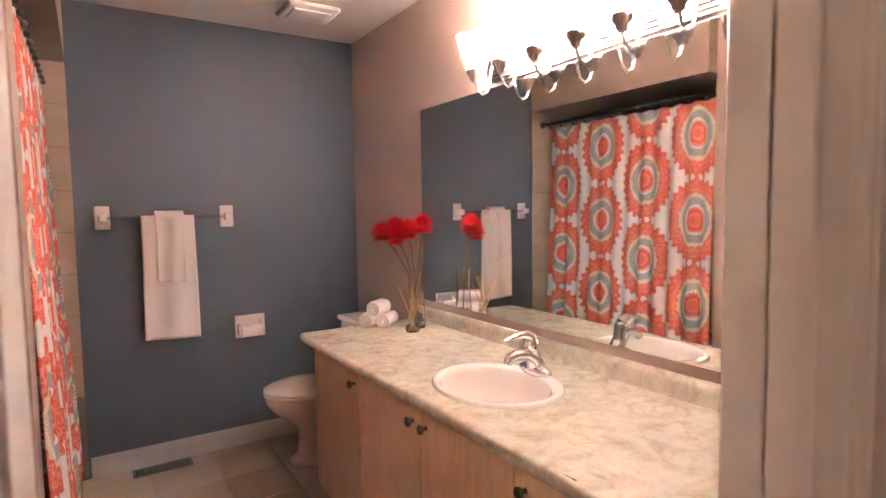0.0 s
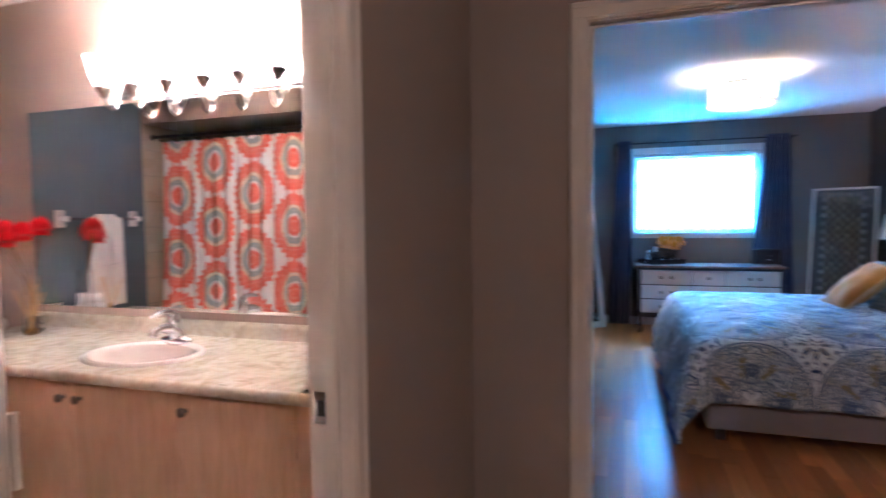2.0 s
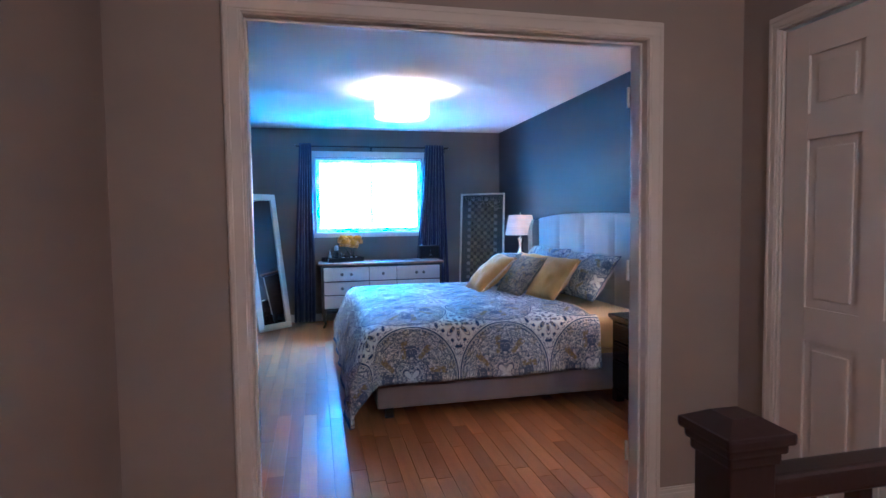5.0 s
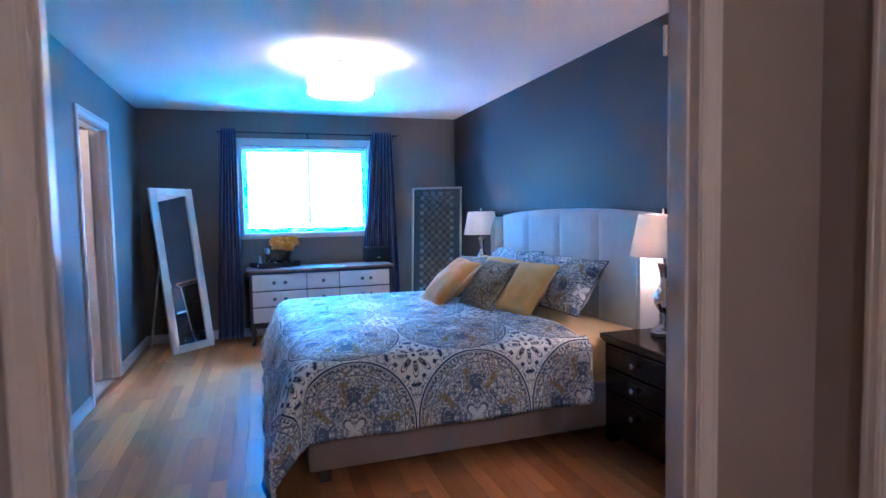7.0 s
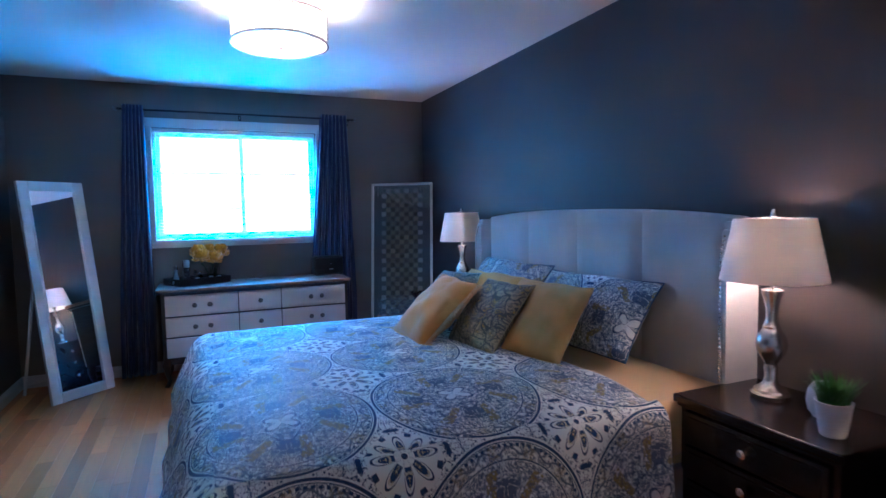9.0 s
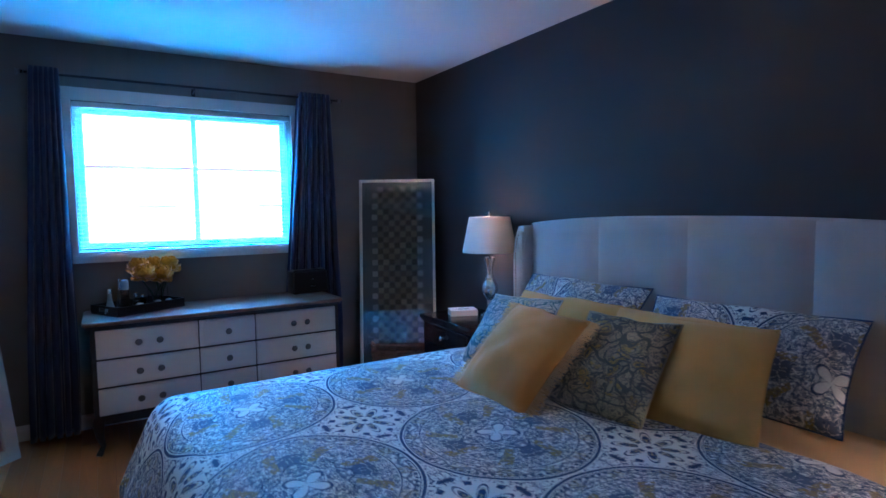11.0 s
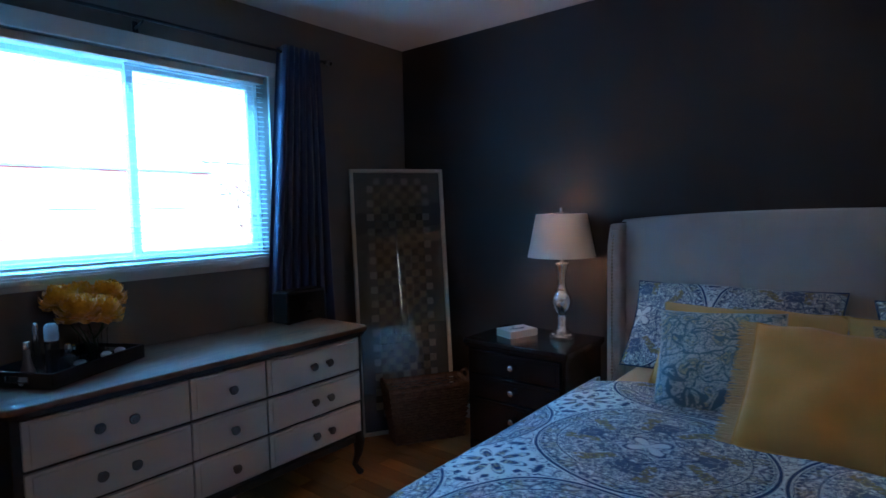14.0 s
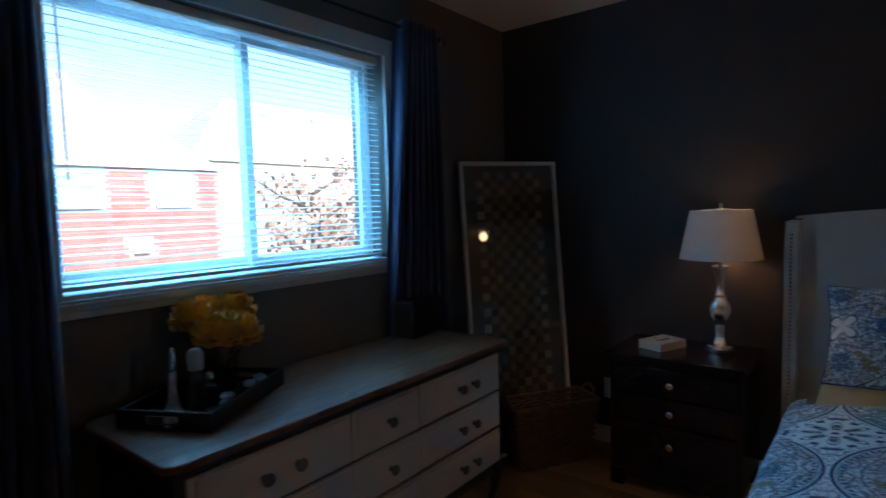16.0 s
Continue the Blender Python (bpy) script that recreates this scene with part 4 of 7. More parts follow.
def blind():
    y0, y1, z0, z1 = WIN
    x = BED_X1 + 0.045
    t = thing("venetian_blind", pose(x, 0, 0), "white venetian blind lowered with its slats open", "blind")
    part("headrail", box(-0.02, 0.02, y0 + 0.004, y1 - 0.004, z1 - 0.035, z1 - 0.002, 0.003), M_VINYL, t)
    part("bottom_rail", box(-0.014, 0.014, y0 + 0.006, y1 - 0.006, z0 + 0.022, z0 + 0.034, 0.003), M_VINYL, t)
    bm = sheet(4, 1, lambda u, v: ((u - 0.5) * 0.025, y0 + 0.006 + (y1 - y0 - 0.012) * v, 0.0022 * (1 - (2 * u - 1) ** 2)))
    first = part("slat", bm, M_BLIND, t, smooth=True)
    n = 34
    for i in range(n):
        ob = first if i == 0 else first.copy()
        if i:
            scene.collection.objects.link(ob)
        ob.matrix_basis = pose(0, 0, z0 + 0.050 + i * (z1 - 0.052 - z0 - 0.050) / (n - 1), 0, -9, 0)
    for y in (y0 + 0.16, (y0 + y1) / 2 + 0.05, y1 - 0.16):
        bm = bmesh.new()
        for dx in (-0.013, 0.013):
            tube([(dx, y, z0 + 0.03), (dx, y, z1 - 0.03)], 0.0006, 4, bm)
        part("ladder_cord", bm, M_VINYL, t)
    part("tilt_wand", tube([(-0.022, y1 - 0.045, z1 - 0.03), (-0.026, y1 - 0.047, z0 + 0.35)], 0.003, 8), M_VINYL, t)


blind()


def curtains():
    x = BED_X1 - 0.085
    rod = thing("curtain_rod", pose(0, 0, 0), "thin black metal curtain rod above window", "curtain rod")
    part("rod", tube([(x, -2.19, 2.212), (x, -0.28, 2.212)], 0.008, 12), M_BLACKMETAL, rod, smooth=True)
    for y, s in ((-2.19, -1), (-0.28, 1)):
        f = thing_part_ball = lathe([(0.006, 0), (0.012, 0.004), (0.006, 0.012), (0.017, 0.022), (0.019, 0.032), (0.014, 0.044), (0.004, 0.048)], 16)
        part("finial", f, M_GLASSKNOB, rod, "clear faceted finial", smooth=True, at=pose(x, y, 2.212, -90 * s, 0, 0))
    for y in (-2.16, -1.20, -0.31):
        bm = tube([(BED_X1 - 0.002, y, 2.185), (x + 0.01, y, 2.195), (x, y, 2.204)], 0.005, 8)
        box(BED_X1 - 0.006, BED_X1, y - 0.012, y + 0.012, 2.165, 2.215, 0.002, bm)
        part("bracket", bm, M_BLACKMETAL, rod)
    for side, (ya, yb, za) in enumerate(((-2.135, -1.90, 0.012), (-0.450, -0.305, 0.012))):
        n = 7 if side == 0 else 6
        lower = 0.11 if side == 0 else 0.09

        def f(u, v, ya=ya, yb=yb, n=n, side=side, lower=lower):
            z = 2.245 - (2.245 - 0.012) * v
            sp = 1 + 0.9 * min(1, v * 1.3) * (1.0 if side == 0 else 0.9)
            yc = (ya + yb) / 2 + (0.055 if side == 0 else 0.055) * v
            y = yc + (u - 0.5) * (yb - ya) * sp
            ph = u * n * 2 * math.pi
            drift = noise.noise(Vector((u * 5, v * 1.5, side * 9))) * 1.6 * v
            d = 0.038 * (1 + 0.25 * noise.noise(Vector((u * 7, v * 2, 3 + side))))
            return (x + d * math.cos(ph + drift), y + 0.010 * math.sin(2 * ph), z)
        bm = sheet(110, 44, f)
        ob = part("curtain", bm, M_NAVY, None, smooth=True)
        tagged(ob, "navy blue sateen grommet curtain hanging beside window", "curtain", "curtains at the window")
        solid(ob, 0.0015, 0.0)


M_GLASSKNOB = glass("faceted_finial_glass", (0.9, 0.95, 1.0), 0.05)
curtains()


# ---- ceiling light ----
def ceiling_light():
    t = thing("ceiling_light", pose(4.89, -1.26, 0), "round drum ceiling light with patterned metal shade, lit", "ceiling light")
    part("canopy", lathe([(0.065, 2.415), (0.068, 2.43), (0.068, 2.4395)], 28), M_CHROME, t, smooth=True)
    part("stem", lathe([(0.009, 2.20), (0.009, 2.415)], 12), M_CHROME, t, smooth=True)
    part("finial", lathe([(0.004, 2.184), (0.012, 2.188), (0.012, 2.196), (0.006, 2.203)], 12), M_CHROME, t, smooth=True)
    part("diffuser", lathe([(0.228, 2.204), (0.232, 2.207), (0.232, 2.212)], 48), M_DIFFUSE, t, "glowing frosted diffuser", smooth=True)
    part("shade", shade_mesh(0.238, 0.238, 0.145, 0.002, 64), M_DRUM, t, "white fabric drum", smooth=True, at=pose(0, 0, 2.208))
    for z in (2.206, 2.351):
        part("ring", shade_mesh(0.245, 0.245, 0.011, 0.007, 64), M_CHROME, t, "polished metal ring", at=pose(0, 0, z - 0.003))
    lat = bmesh.new()
    n = 48
    for i in range(n):
        for s in (-1, 1):
            pts = []
            for k in range(9):
                a = 2 * math.pi * i / n + s * k / 8 * 0.55
                pts.append((0.2415 * math.cos(a), 0.2415 * math.sin(a), 2.208 + 0.144 * k / 8))
            tube(pts, 0.0013, 4, lat)
    part("lattice", lat, M_CHROME, t, "fine metal lattice over shade")


M_DRUM = bpy.data.materials.new("drum_fabric")
M_DRUM.use_nodes = True
_n = M_DRUM.node_tree
_b = _n.nodes["Principled BSDF"]
_b.inputs["Base Color"].default_value = (0.8, 0.78, 0.75, 1)
_t = _n.nodes.new("ShaderNodeBsdfTranslucent")
_t.inputs[0].default_value = (0.9, 0.86, 0.8, 1)
_m = _n.nodes.new("ShaderNodeMixShader")
_m.inputs[0].default_value = 0.35
_n.links.new(_b.outputs[0], _m.inputs[1])
_n.links.new(_t.outputs[0], _m.inputs[2])
_n.links.new(_m.outputs[0], _n.nodes["Material Output"].inputs[0])
M_DIFFUSE = M_DRUM
ceiling_light()


# ---- doors ----
def door_leaf(name, width, m, label, mat=None, knob_side=1, lever=False, handle_z=0.93):
    """Moulded six-panel leaf hinged at its origin, running along +x, 35 mm thick in y."""
    mat = mat or M_TRIM
    t = thing(name, m, label, "door")
    H, T, s = 2.02, 0.035, 0.11
    mid = width / 2
    bm = bmesh.new()
    box(0.002, s, 0, T, 0.01, H, 0.002, bm, 1)
    box(width - s, width - 0.002, 0, T, 0.01, H, 0.002, bm, 1)
    for a, b in ((0.01, 0.22), (0.80, 0.93), (1.58, 1.68), (1.90, H)):
        box(s, width - s, 0.0006, T - 0.0006, a, b, 0, bm)
    box(mid - 0.045, mid + 0.045, 0.001, T - 0.001, 0.22, 1.90, 0, bm)
    leaf = part("leaf", bm, mat, t)
    for a, b in ((0.22, 0.80), (0.93, 1.58), (1.68, 1.90)):
        for x0, x1 in ((s, mid - 0.045), (mid + 0.045, width - s)):
            bm = box(x0, x1, 0.010, T - 0.010, a, b)
            box(x0 + 0.035, x1 - 0.035, 0.004, T - 0.004, a + 0.035, b - 0.035, 0.005, bm, 2)
            part("door_panel", bm, mat, leaf)
    for z in (0.22, 1.05, 1.82):
        h = lathe([(0.0065, z - 0.045), (0.0065, z + 0.045)], 10, at=(-0.004, -0.006 if knob_side > 0 else T + 0.006, 0))
        part("hinge", h, M_TRIM if name == "door_2" else M_SILVER, t, smooth=True)
    if handle_z:
        for sgn, y in ((-1, 0), (1, T)):
            hx = width - 0.065
            base = lathe([(0.031, 0), (0.032, 0.004), (0.026, 0.010), (0.012, 0.014), (0.011, 0.045)], 20)
            hd = part("door_handle", base, M_NICKEL, t, "satin nickel door handle", smooth=True, at=pose(hx, y, handle_z, -90 * sgn, 0, 0))
            if lever:
                part("lever", tube([(hx, y + sgn * 0.045, handle_z), (hx - 0.02, y + sgn * 0.050, handle_z), (hx - 0.06, y + sgn * 0.050, handle_z + 0.003), (hx - 0.115, y + sgn * 0.046, handle_z - 0.002)], [0.011, 0.010, 0.009, 0.007], 10), M_NICKEL, t, smooth=True)
            else:
                part("knob_ball", lathe([(0.011, 0.040), (0.024, 0.048), (0.028, 0.060), (0.022, 0.070), (0.006, 0.073)], 20), M_NICKEL, t, smooth=True, at=pose(hx, y, handle_z, -90 * sgn, 0, 0))
    return t


door_leaf("door_1", 0.645, pose(0.338, BATH_FACE + 0.008, 0, 0, 0, 83.2), "white panelled bathroom door standing open inwards", lever=True, handle_z=0.90)
door_leaf("door_2", DOOR_H[1] - DOOR_H[0] - 0.006, pose(DOOR_H[1] - 0.003, HALL_Y - 0.012, 0, 0, 0, 180), "closed white six-panel door on landing beside dark newel post", handle_z=0.93)
door_leaf("door_3", 0.79, pose(BED_X0 + 0.008, DOOR_B[0] + 0.002, 0, 0, 0, -62) @ pose(0, -0.035, 0), "white panelled bedroom door folded back beside nightstand", knob_side=-1)
door_leaf("door_3", 0.74, pose(BED_X0 + 0.02, DOOR_B[1] + 0.03, 0, 0, 0, 84), "white panelled bedroom door swung open against side wall")
door_leaf("door_4", 0.70, pose(DOOR_E[1] - 0.045, BED_Y1 + 0.10, 0, 0, 0, 97), "white ensuite door standing ajar", handle_z=0)

strike = part("strike_plate", box(0.9675, 0.9695, 0.252, 0.292, 0.862, 0.935, 0.001), M_NICKEL)
tagged(strike, "brushed metal strike plate set in white door jamb", "strike plate")
# Thin dark plate painted as the shade inside the latch opening.
part("latch_hole_shade", box(0.9668, 0.9674, 0.262, 0.282, 0.88, 0.915), M_DARKGAP, strike)


# ---- landing: newel post and rail ----
def newel():
    cx, cy = 0.690, -1.154
    t = thing("newel_post", pose(cx, cy, 0), "dark stained square newel post with stepped cap on landing", "newel post")
    part("shaft", box(-0.043, 0.043, -0.043, 0.043, 0.0, 0.90, 0.003), M_NEWEL, t)
    part("base_block", box(-0.052, 0.052, -0.052, 0.052, 0.0, 0.22, 0.004), M_NEWEL, t)
    bm = bmesh.new()
    box(-0.049, 0.049, -0.049, 0.049, 0.893, 0.912, 0.005, bm)
    box(-0.056, 0.056, -0.056, 0.056, 0.912, 0.928, 0.006, bm)
    part("cap_moulding", bm, M_NEWEL, t)
    bm = box(-0.064, 0.064, -0.064, 0.064, 0.928, 0.948, 0.006)
    part("cap", bm, M_NEWEL, t)
    bm = bmesh.new()
    lo = [bm.verts.new((x * 0.059, y * 0.059, 0.9475)) for x, y in ((-1, -1), (1, -1), (1, 1), (-1, 1))]
    hi = [bm.verts.new((x * 0.026, y * 0.026, 0.966)) for x, y in ((-1, -1), (1, -1), (1, 1), (-1, 1))]
    for i in range(4):
        bm.faces.new((lo[i], lo[(i + 1) % 4], hi[(i + 1) % 4], hi[i]))
    bm.faces.new(hi)
    bm.faces.new(list(reversed(lo)))
    part("cap_peak", bm, M_NEWEL, t)
    rail = thing("handrail", pose(cx, cy, 0), "dark stained handrail with square balusters", "handrail")
    part("rail", box(-0.030, 0.030, -1.19, -0.045, 0.815, 0.862, 0.012, seg=3), M_NEWEL, rail)
    part("bottom_rail", box(-0.025, 0.025, -1.19, -0.053, 0.05, 0.075, 0.003), M_NEWEL, rail)
    for i in range(9):
        y = -0.14 - i * 0.12
        part("baluster", box(-0.015, 0.015, y - 0.015, y + 0.015, 0.0745, 0.816, 0.003), M_NEWEL, rail)


newel()


# ---- bathroom ----
BEFORE = set(scene.objects)


def vanity():
    x0 = 1.262
    t = thing("vanity_cabinet", pose(0, 0, 0), "pale maple vanity cabinet under cream marbled counter", "vanity cabinet")
    part("end_panel", box(x0 + 0.020, BATH_X1 - 0.002, 2.317, 2.335, 0.0955, 0.7615, 0.001), M_VANITY, t)
    part("end_panel", box(x0 + 0.020, BATH_X1 - 0.002, BATH_Y0 + 0.002, BATH_Y0 + 0.02, 0.0955, 0.7615, 0.001), M_VANITY, t)
    part("bottom_panel", box(x0 + 0.020, BATH_X1 - 0.002, BATH_Y0 + 0.021, 2.316, 0.0955, 0.115), M_VANITY, t)
    # Face frame is darker than the doors so their seams look shaded.
    part("face_frame", box(x0 + 0.0202, x0 + 0.035, BATH_Y0 + 0.021, 2.316, 0.116, 0.7615), M_SEAM_SHADE, t, "cabinet face frame coloured dark as shade in door seams")
    part("toe_kick", box(x0 + 0.075, BATH_X1 - 0.002, BATH_Y0 + 0.002, 2.30, 0.0, 0.0948), M_VANITY, t)
    seams = [2.335, 1.826, 1.364, 0.905, 0.445, 0.17]
    knobs = ((0, 1.872), (1, 1.405), (2, 1.325), (3, 0.862))
    for i, (a, b) in enumerate(zip(seams, seams[1:])):
        d = part("door", box(x0, x0 + 0.0195, b + 0.002, a - 0.002, 0.105, 0.755, 0.004), M_VANITY, t)
        for k, y in knobs:
            if k == i:
                kn = lathe([(0.008, 0), (0.006, 0.003), (0.006, 0.014), (0.015, 0.018), (0.0165, 0.024), (0.012, 0.029), (0.004, 0.031)], 18)
                part("knob", kn, M_KNOB, d, "aged metal knob", smooth=True, at=pose(x0, y, 0.698, 0, -90, 0))
    c = bmesh.new()
    yc, xc, rx, ry = 1.285, 1.505, 0.195, 0.240
    xe, y0, y1, zt, zb = 1.232, BATH_Y0 + 0.002, 2.435, 0.800, 0.762
    seg = 64
    outer = []
    for i in range(seg):
        a = 2 * math.pi * i / seg
        ca, sa = math.cos(a), math.sin(a)
        dx = (BATH_X1 - 0.03 - xc) / ca if ca > 1e-6 else ((xe + 0.014 - xc) / ca if ca < -1e-6 else 1e9)
        dy = (0.60) / abs(sa) if abs(sa) > 1e-6 else 1e9
        d = min(dx, dy)
        outer.append((xc + d * ca, yc + d * sa))
    top_o = [c.verts.new((x, y, zt)) for x, y in outer]
    top_i = [c.verts.new((xc + (rx - 0.02) * math.cos(2 * math.pi * i / seg), yc + (ry - 0.02) * math.sin(2 * math.pi * i / seg), zt)) for i in range(seg)]
    low_i = [c.verts.new((v.co.x, v.co.y, zb)) for v in top_i]
    for i in range(seg):
        j = (i + 1) % seg
        c.faces.new((top_o[i], top_o[j], top_i[j], top_i[i]))
        c.faces.new((top_i[i], top_i[j], low_i[j], low_i[i]))
        (ax, ay), (bx, by) = outer[i], outer[j]
        if abs(ax - bx) > 1e-5 and abs(ay - by) > 1e-5:
            cx = xe + 0.014 if min(ax, bx) < xc else BATH_X1 - 0.03
            cy = yc - 0.60 if min(ay, by) < yc else yc + 0.60
            c.faces.new((top_o[i], c.verts.new((cx, cy, zt)), top_o[j]))
    for a, b in ((y0, yc - 0.60), (yc + 0.60, y1)):
        c.faces.new([c.verts.new(p) for p in ((xe + 0.014, a, zt), (BATH_X1 - 0.03, a, zt), (BATH_X1 - 0.03, b, zt), (xe + 0.014, b, zt))])
    prof = [(xe + 0.014, zt), (xe + 0.006, zt - 0.002), (xe + 0.001, zt - 0.008), (xe, zt - 0.018), (xe + 0.001, zt - 0.030), (xe + 0.006, zb - 0.001), (xe + 0.030, zb - 0.001)]
    back = [(BATH_X1 - 0.03, zt), (BATH_X1 - 0.026, zt + 0.012), (BATH_X1 - 0.024, zt + 0.045), (BATH_X1 - 0.021, zt + 0.060), (BATH_X1 - 0.014, zt + 0.068), (BATH_X1 - 0.001, zt + 0.069)]
    for pr in (prof, back):
        ra = [c.verts.new((x, y0, z)) for x, z in pr]
        rb = [c.verts.new((x, y1, z)) for x, z in pr]
        for i in range(len(pr) - 1):
            c.faces.new((ra[i], ra[i + 1], rb[i + 1], rb[i]))
    box(xe + 0.004, BATH_X1 - 0.002, y1 - 0.002, y1, zb, zt - 0.0005, 0, c)
    box(xe + 0.004, BATH_X1 - 0.002, y0, y0 + 0.002, zb, zt - 0.0005, 0, c)
    box(BATH_X1 - 0.024, BATH_X1 - 0.002, y1 - 0.002, y1, zt - 0.001, zt + 0.060, 0, c)
    bmesh.ops.remove_doubles(c, verts=c.verts, dist=0.0002)
    bmesh.ops.recalc_face_normals(c, faces=c.faces)
    top = part("countertop", c, M_MARBLE, None, smooth=True)
    tagged(top, "cream and brown marbled laminate counter with curved backsplash", "countertop")
    s = thing("sink", pose(xc, yc, zt), "white oval drop-in porcelain sink in marbled counter", "sink")
    rings = [(1.0, -0.001), (1.0, 0.006), (0.985, 0.012), (0.95, 0.0145), (0.90, 0.013), (0.865, 0.006), (0.84, -0.01), (0.80, -0.05), (0.70, -0.10), (0.50, -0.135), (0.22, -0.148), (0.10, -0.150)]
    bm = bmesh.new()
    prev = None
    for k, z in rings:
        shift = -0.012 * (1 - k) * 2
        cur = [bm.verts.new((shift + rx * k * math.cos(2 * math.pi * i / 56) - (0.015 if 0.2 < k < 0.9 and math.cos(2 * math.pi * i / 56) > 0 else 0) * math.cos(2 * math.pi * i / 56), ry * k * math.sin(2 * math.pi * i / 56), z)) for i in range(56)]
        if prev:
            for i in range(56):
                bm.faces.new((prev[i], prev[(i + 1) % 56], cur[(i + 1) % 56], cur[i]))
        prev = cur
    bm.faces.new(prev)
    part("basin", bm, M_PORC, s, smooth=True)
    part("drain", lathe([(0.020, -0.1495), (0.022, -0.147), (0.016, -0.146)], 20), M_CHROME, s, "chrome drain", smooth=True, at=pose(-0.02, 0, 0))
    f = thing("faucet", pose(1.672, 1.285, zt + 0.0135), "polished chrome single-lever faucet behind sink", "faucet")
    bm = bmesh.new()
    bmesh.ops.create_uvsphere(bm, u_segments=24, v_segments=12, radius=1.0, matrix=pose(0, 0, 0.008) @ Matrix.Diagonal((0.028, 0.080, 0.024, 1)))
    part("deck_plate", bm, M_CHROME, f, smooth=True)
    part("spout", tube([(0.008, 0, 0.016), (-0.010, 0, 0.052), (-0.040, 0, 0.070), (-0.080, 0, 0.072), (-0.112, 0, 0.064), (-0.120, 0, 0.046)], [0.034, 0.028, 0.022, 0.018, 0.016, 0.014], 18), M_CHROME, f, smooth=True)
    part("body", lathe([(0.030, 0.008), (0.027, 0.040), (0.025, 0.080), (0.027, 0.100), (0.025, 0.116), (0.014, 0.127), (0.004, 0.130)], 24), M_CHROME, f, smooth=True, at=pose(0.006, 0, 0, 0, -12, 0))
    part("lever", tube([(-0.012, 0, 0.118), (-0.034, 0, 0.134), (-0.066, 0, 0.138), (-0.098, 0, 0.131), (-0.122, 0, 0.126), (-0.130, 0, 0.127)], [0.020, 0.016, 0.011, 0.009, 0.008, 0.004], 14), M_CHROME, f, smooth=True)
    part("handle_dot", lathe([(0.004, 0), (0.004, 0.002)], 10), M_DARKGAP, f, at=pose(-0.020, -0.0245, 0.092, 90, 0, 0))


vanity()

mir = part("wall_mirror", box(BATH_X1 - 0.006, BATH_X1 - 0.001, 0.30, 2.385, 0.905, 1.885, 0.001), M_MIRROR)
tagged(mir, "large frameless bathroom mirror above marbled counter", "mirror")


def vanity_light():
    t = thing("vanity_light", pose(BATH_X1 - 0.001, 1.255, 1.955), "six-lamp brushed nickel vanity light above mirror, lit", "vanity light")
    for k, (h, d) in enumerate(((0.058, 0.012), (0.044, 0.020), (0.030, 0.028))):
        bm = box(-d, 0.0, -0.55 + k * 0.012, 0.55 - k * 0.012, -h, h)
        bmesh.ops.bevel(bm, geom=[e for e in bm.edges if abs(e.verts[0].co.x - e.verts[1].co.x) > 0.005], offset=h * 0.98, segments=8, profile=0.5, affect="EDGES")
        part("back_plate", bm, M_NICKEL, t)
    for y in VANITY_LAMPS:
        yy = y - 1.255
        arm = part("arm", tube([(-0.028, yy, 0.005), (-0.050, yy, 0.004), (-0.066, yy, -0.025), (-0.072, yy, -0.075), (-0.085, yy, -0.108), (-0.110, yy, -0.122), (-0.135, yy, -0.108), (-0.147, yy, -0.075)], 0.0058, 10), M_NICKEL, t, smooth=True)
        part("cup", lathe([(0.008, -0.080), (0.018, -0.070), (0.020, -0.058), (0.030, -0.048), (0.033, -0.036), (0.033, -0.030)], 20), M_NICKEL, arm, smooth=True, at=pose(-0.148, yy, 0))
        part("glass_shade", shade_curve([(0.030, -0.032), (0.036, -0.015), (0.050, 0.015), (0.056, 0.045), (0.062, 0.075), (0.074, 0.100)]), M_FROST, arm, "frosted bell glass shade", smooth=True, at=pose(-0.148, yy, 0))
        part("bulb", lathe([(0.012, -0.03), (0.014, -0.01), (0.028, 0.015), (0.030, 0.035), (0.022, 0.055), (0.006, 0.064)], 16), glow_vanity, arm, "lit bulb", smooth=True, at=pose(-0.148, yy, 0))


def shade_curve(profile, seg=28, t=0.002):
    bm = bmesh.new()
    pr = profile + [(r - t, z) for r, z in reversed(profile)]
    rings = [[bm.verts.new((r * math.cos(2 * math.pi * i / seg), r * math.sin(2 * math.pi * i / seg), z)) for i in range(seg)] for r, z in pr]
    for k in range(len(rings)):
        a, b = rings[k], rings[(k + 1) % len(rings)]
        for i in range(seg):
            bm.faces.new((a[i], a[(i + 1) % seg], b[(i + 1) % seg], b[i]))
    return bm


glow_vanity = glowing("lit_vanity_bulb", (0.9, 0.88, 0.85), (1.0, 0.74, 0.50), 8.0)
M_FROST = bpy.data.materials.new("frosted_glass")
M_FROST.use_nodes = True
_n = M_FROST.node_tree
_b = _n.nodes["Principled BSDF"]
_b.inputs["Base Color"].default_value = (0.9, 0.88, 0.86, 1)
_b.inputs["Roughness"].default_value = 0.4
_t = _n.nodes.new("ShaderNodeBsdfTranslucent")
_t.inputs[0].default_value = (0.95, 0.93, 0.9, 1)
_m = _n.nodes.new("ShaderNodeMixShader")
_m.inputs[0].default_value = 0.75
_n.links.new(_b.outputs[0], _m.inputs[1])
_n.links.new(_t.outputs[0], _m.inputs[2])
_n.links.new(_m.outputs[0], _n.nodes["Material Output"].inputs[0])
vanity_light()


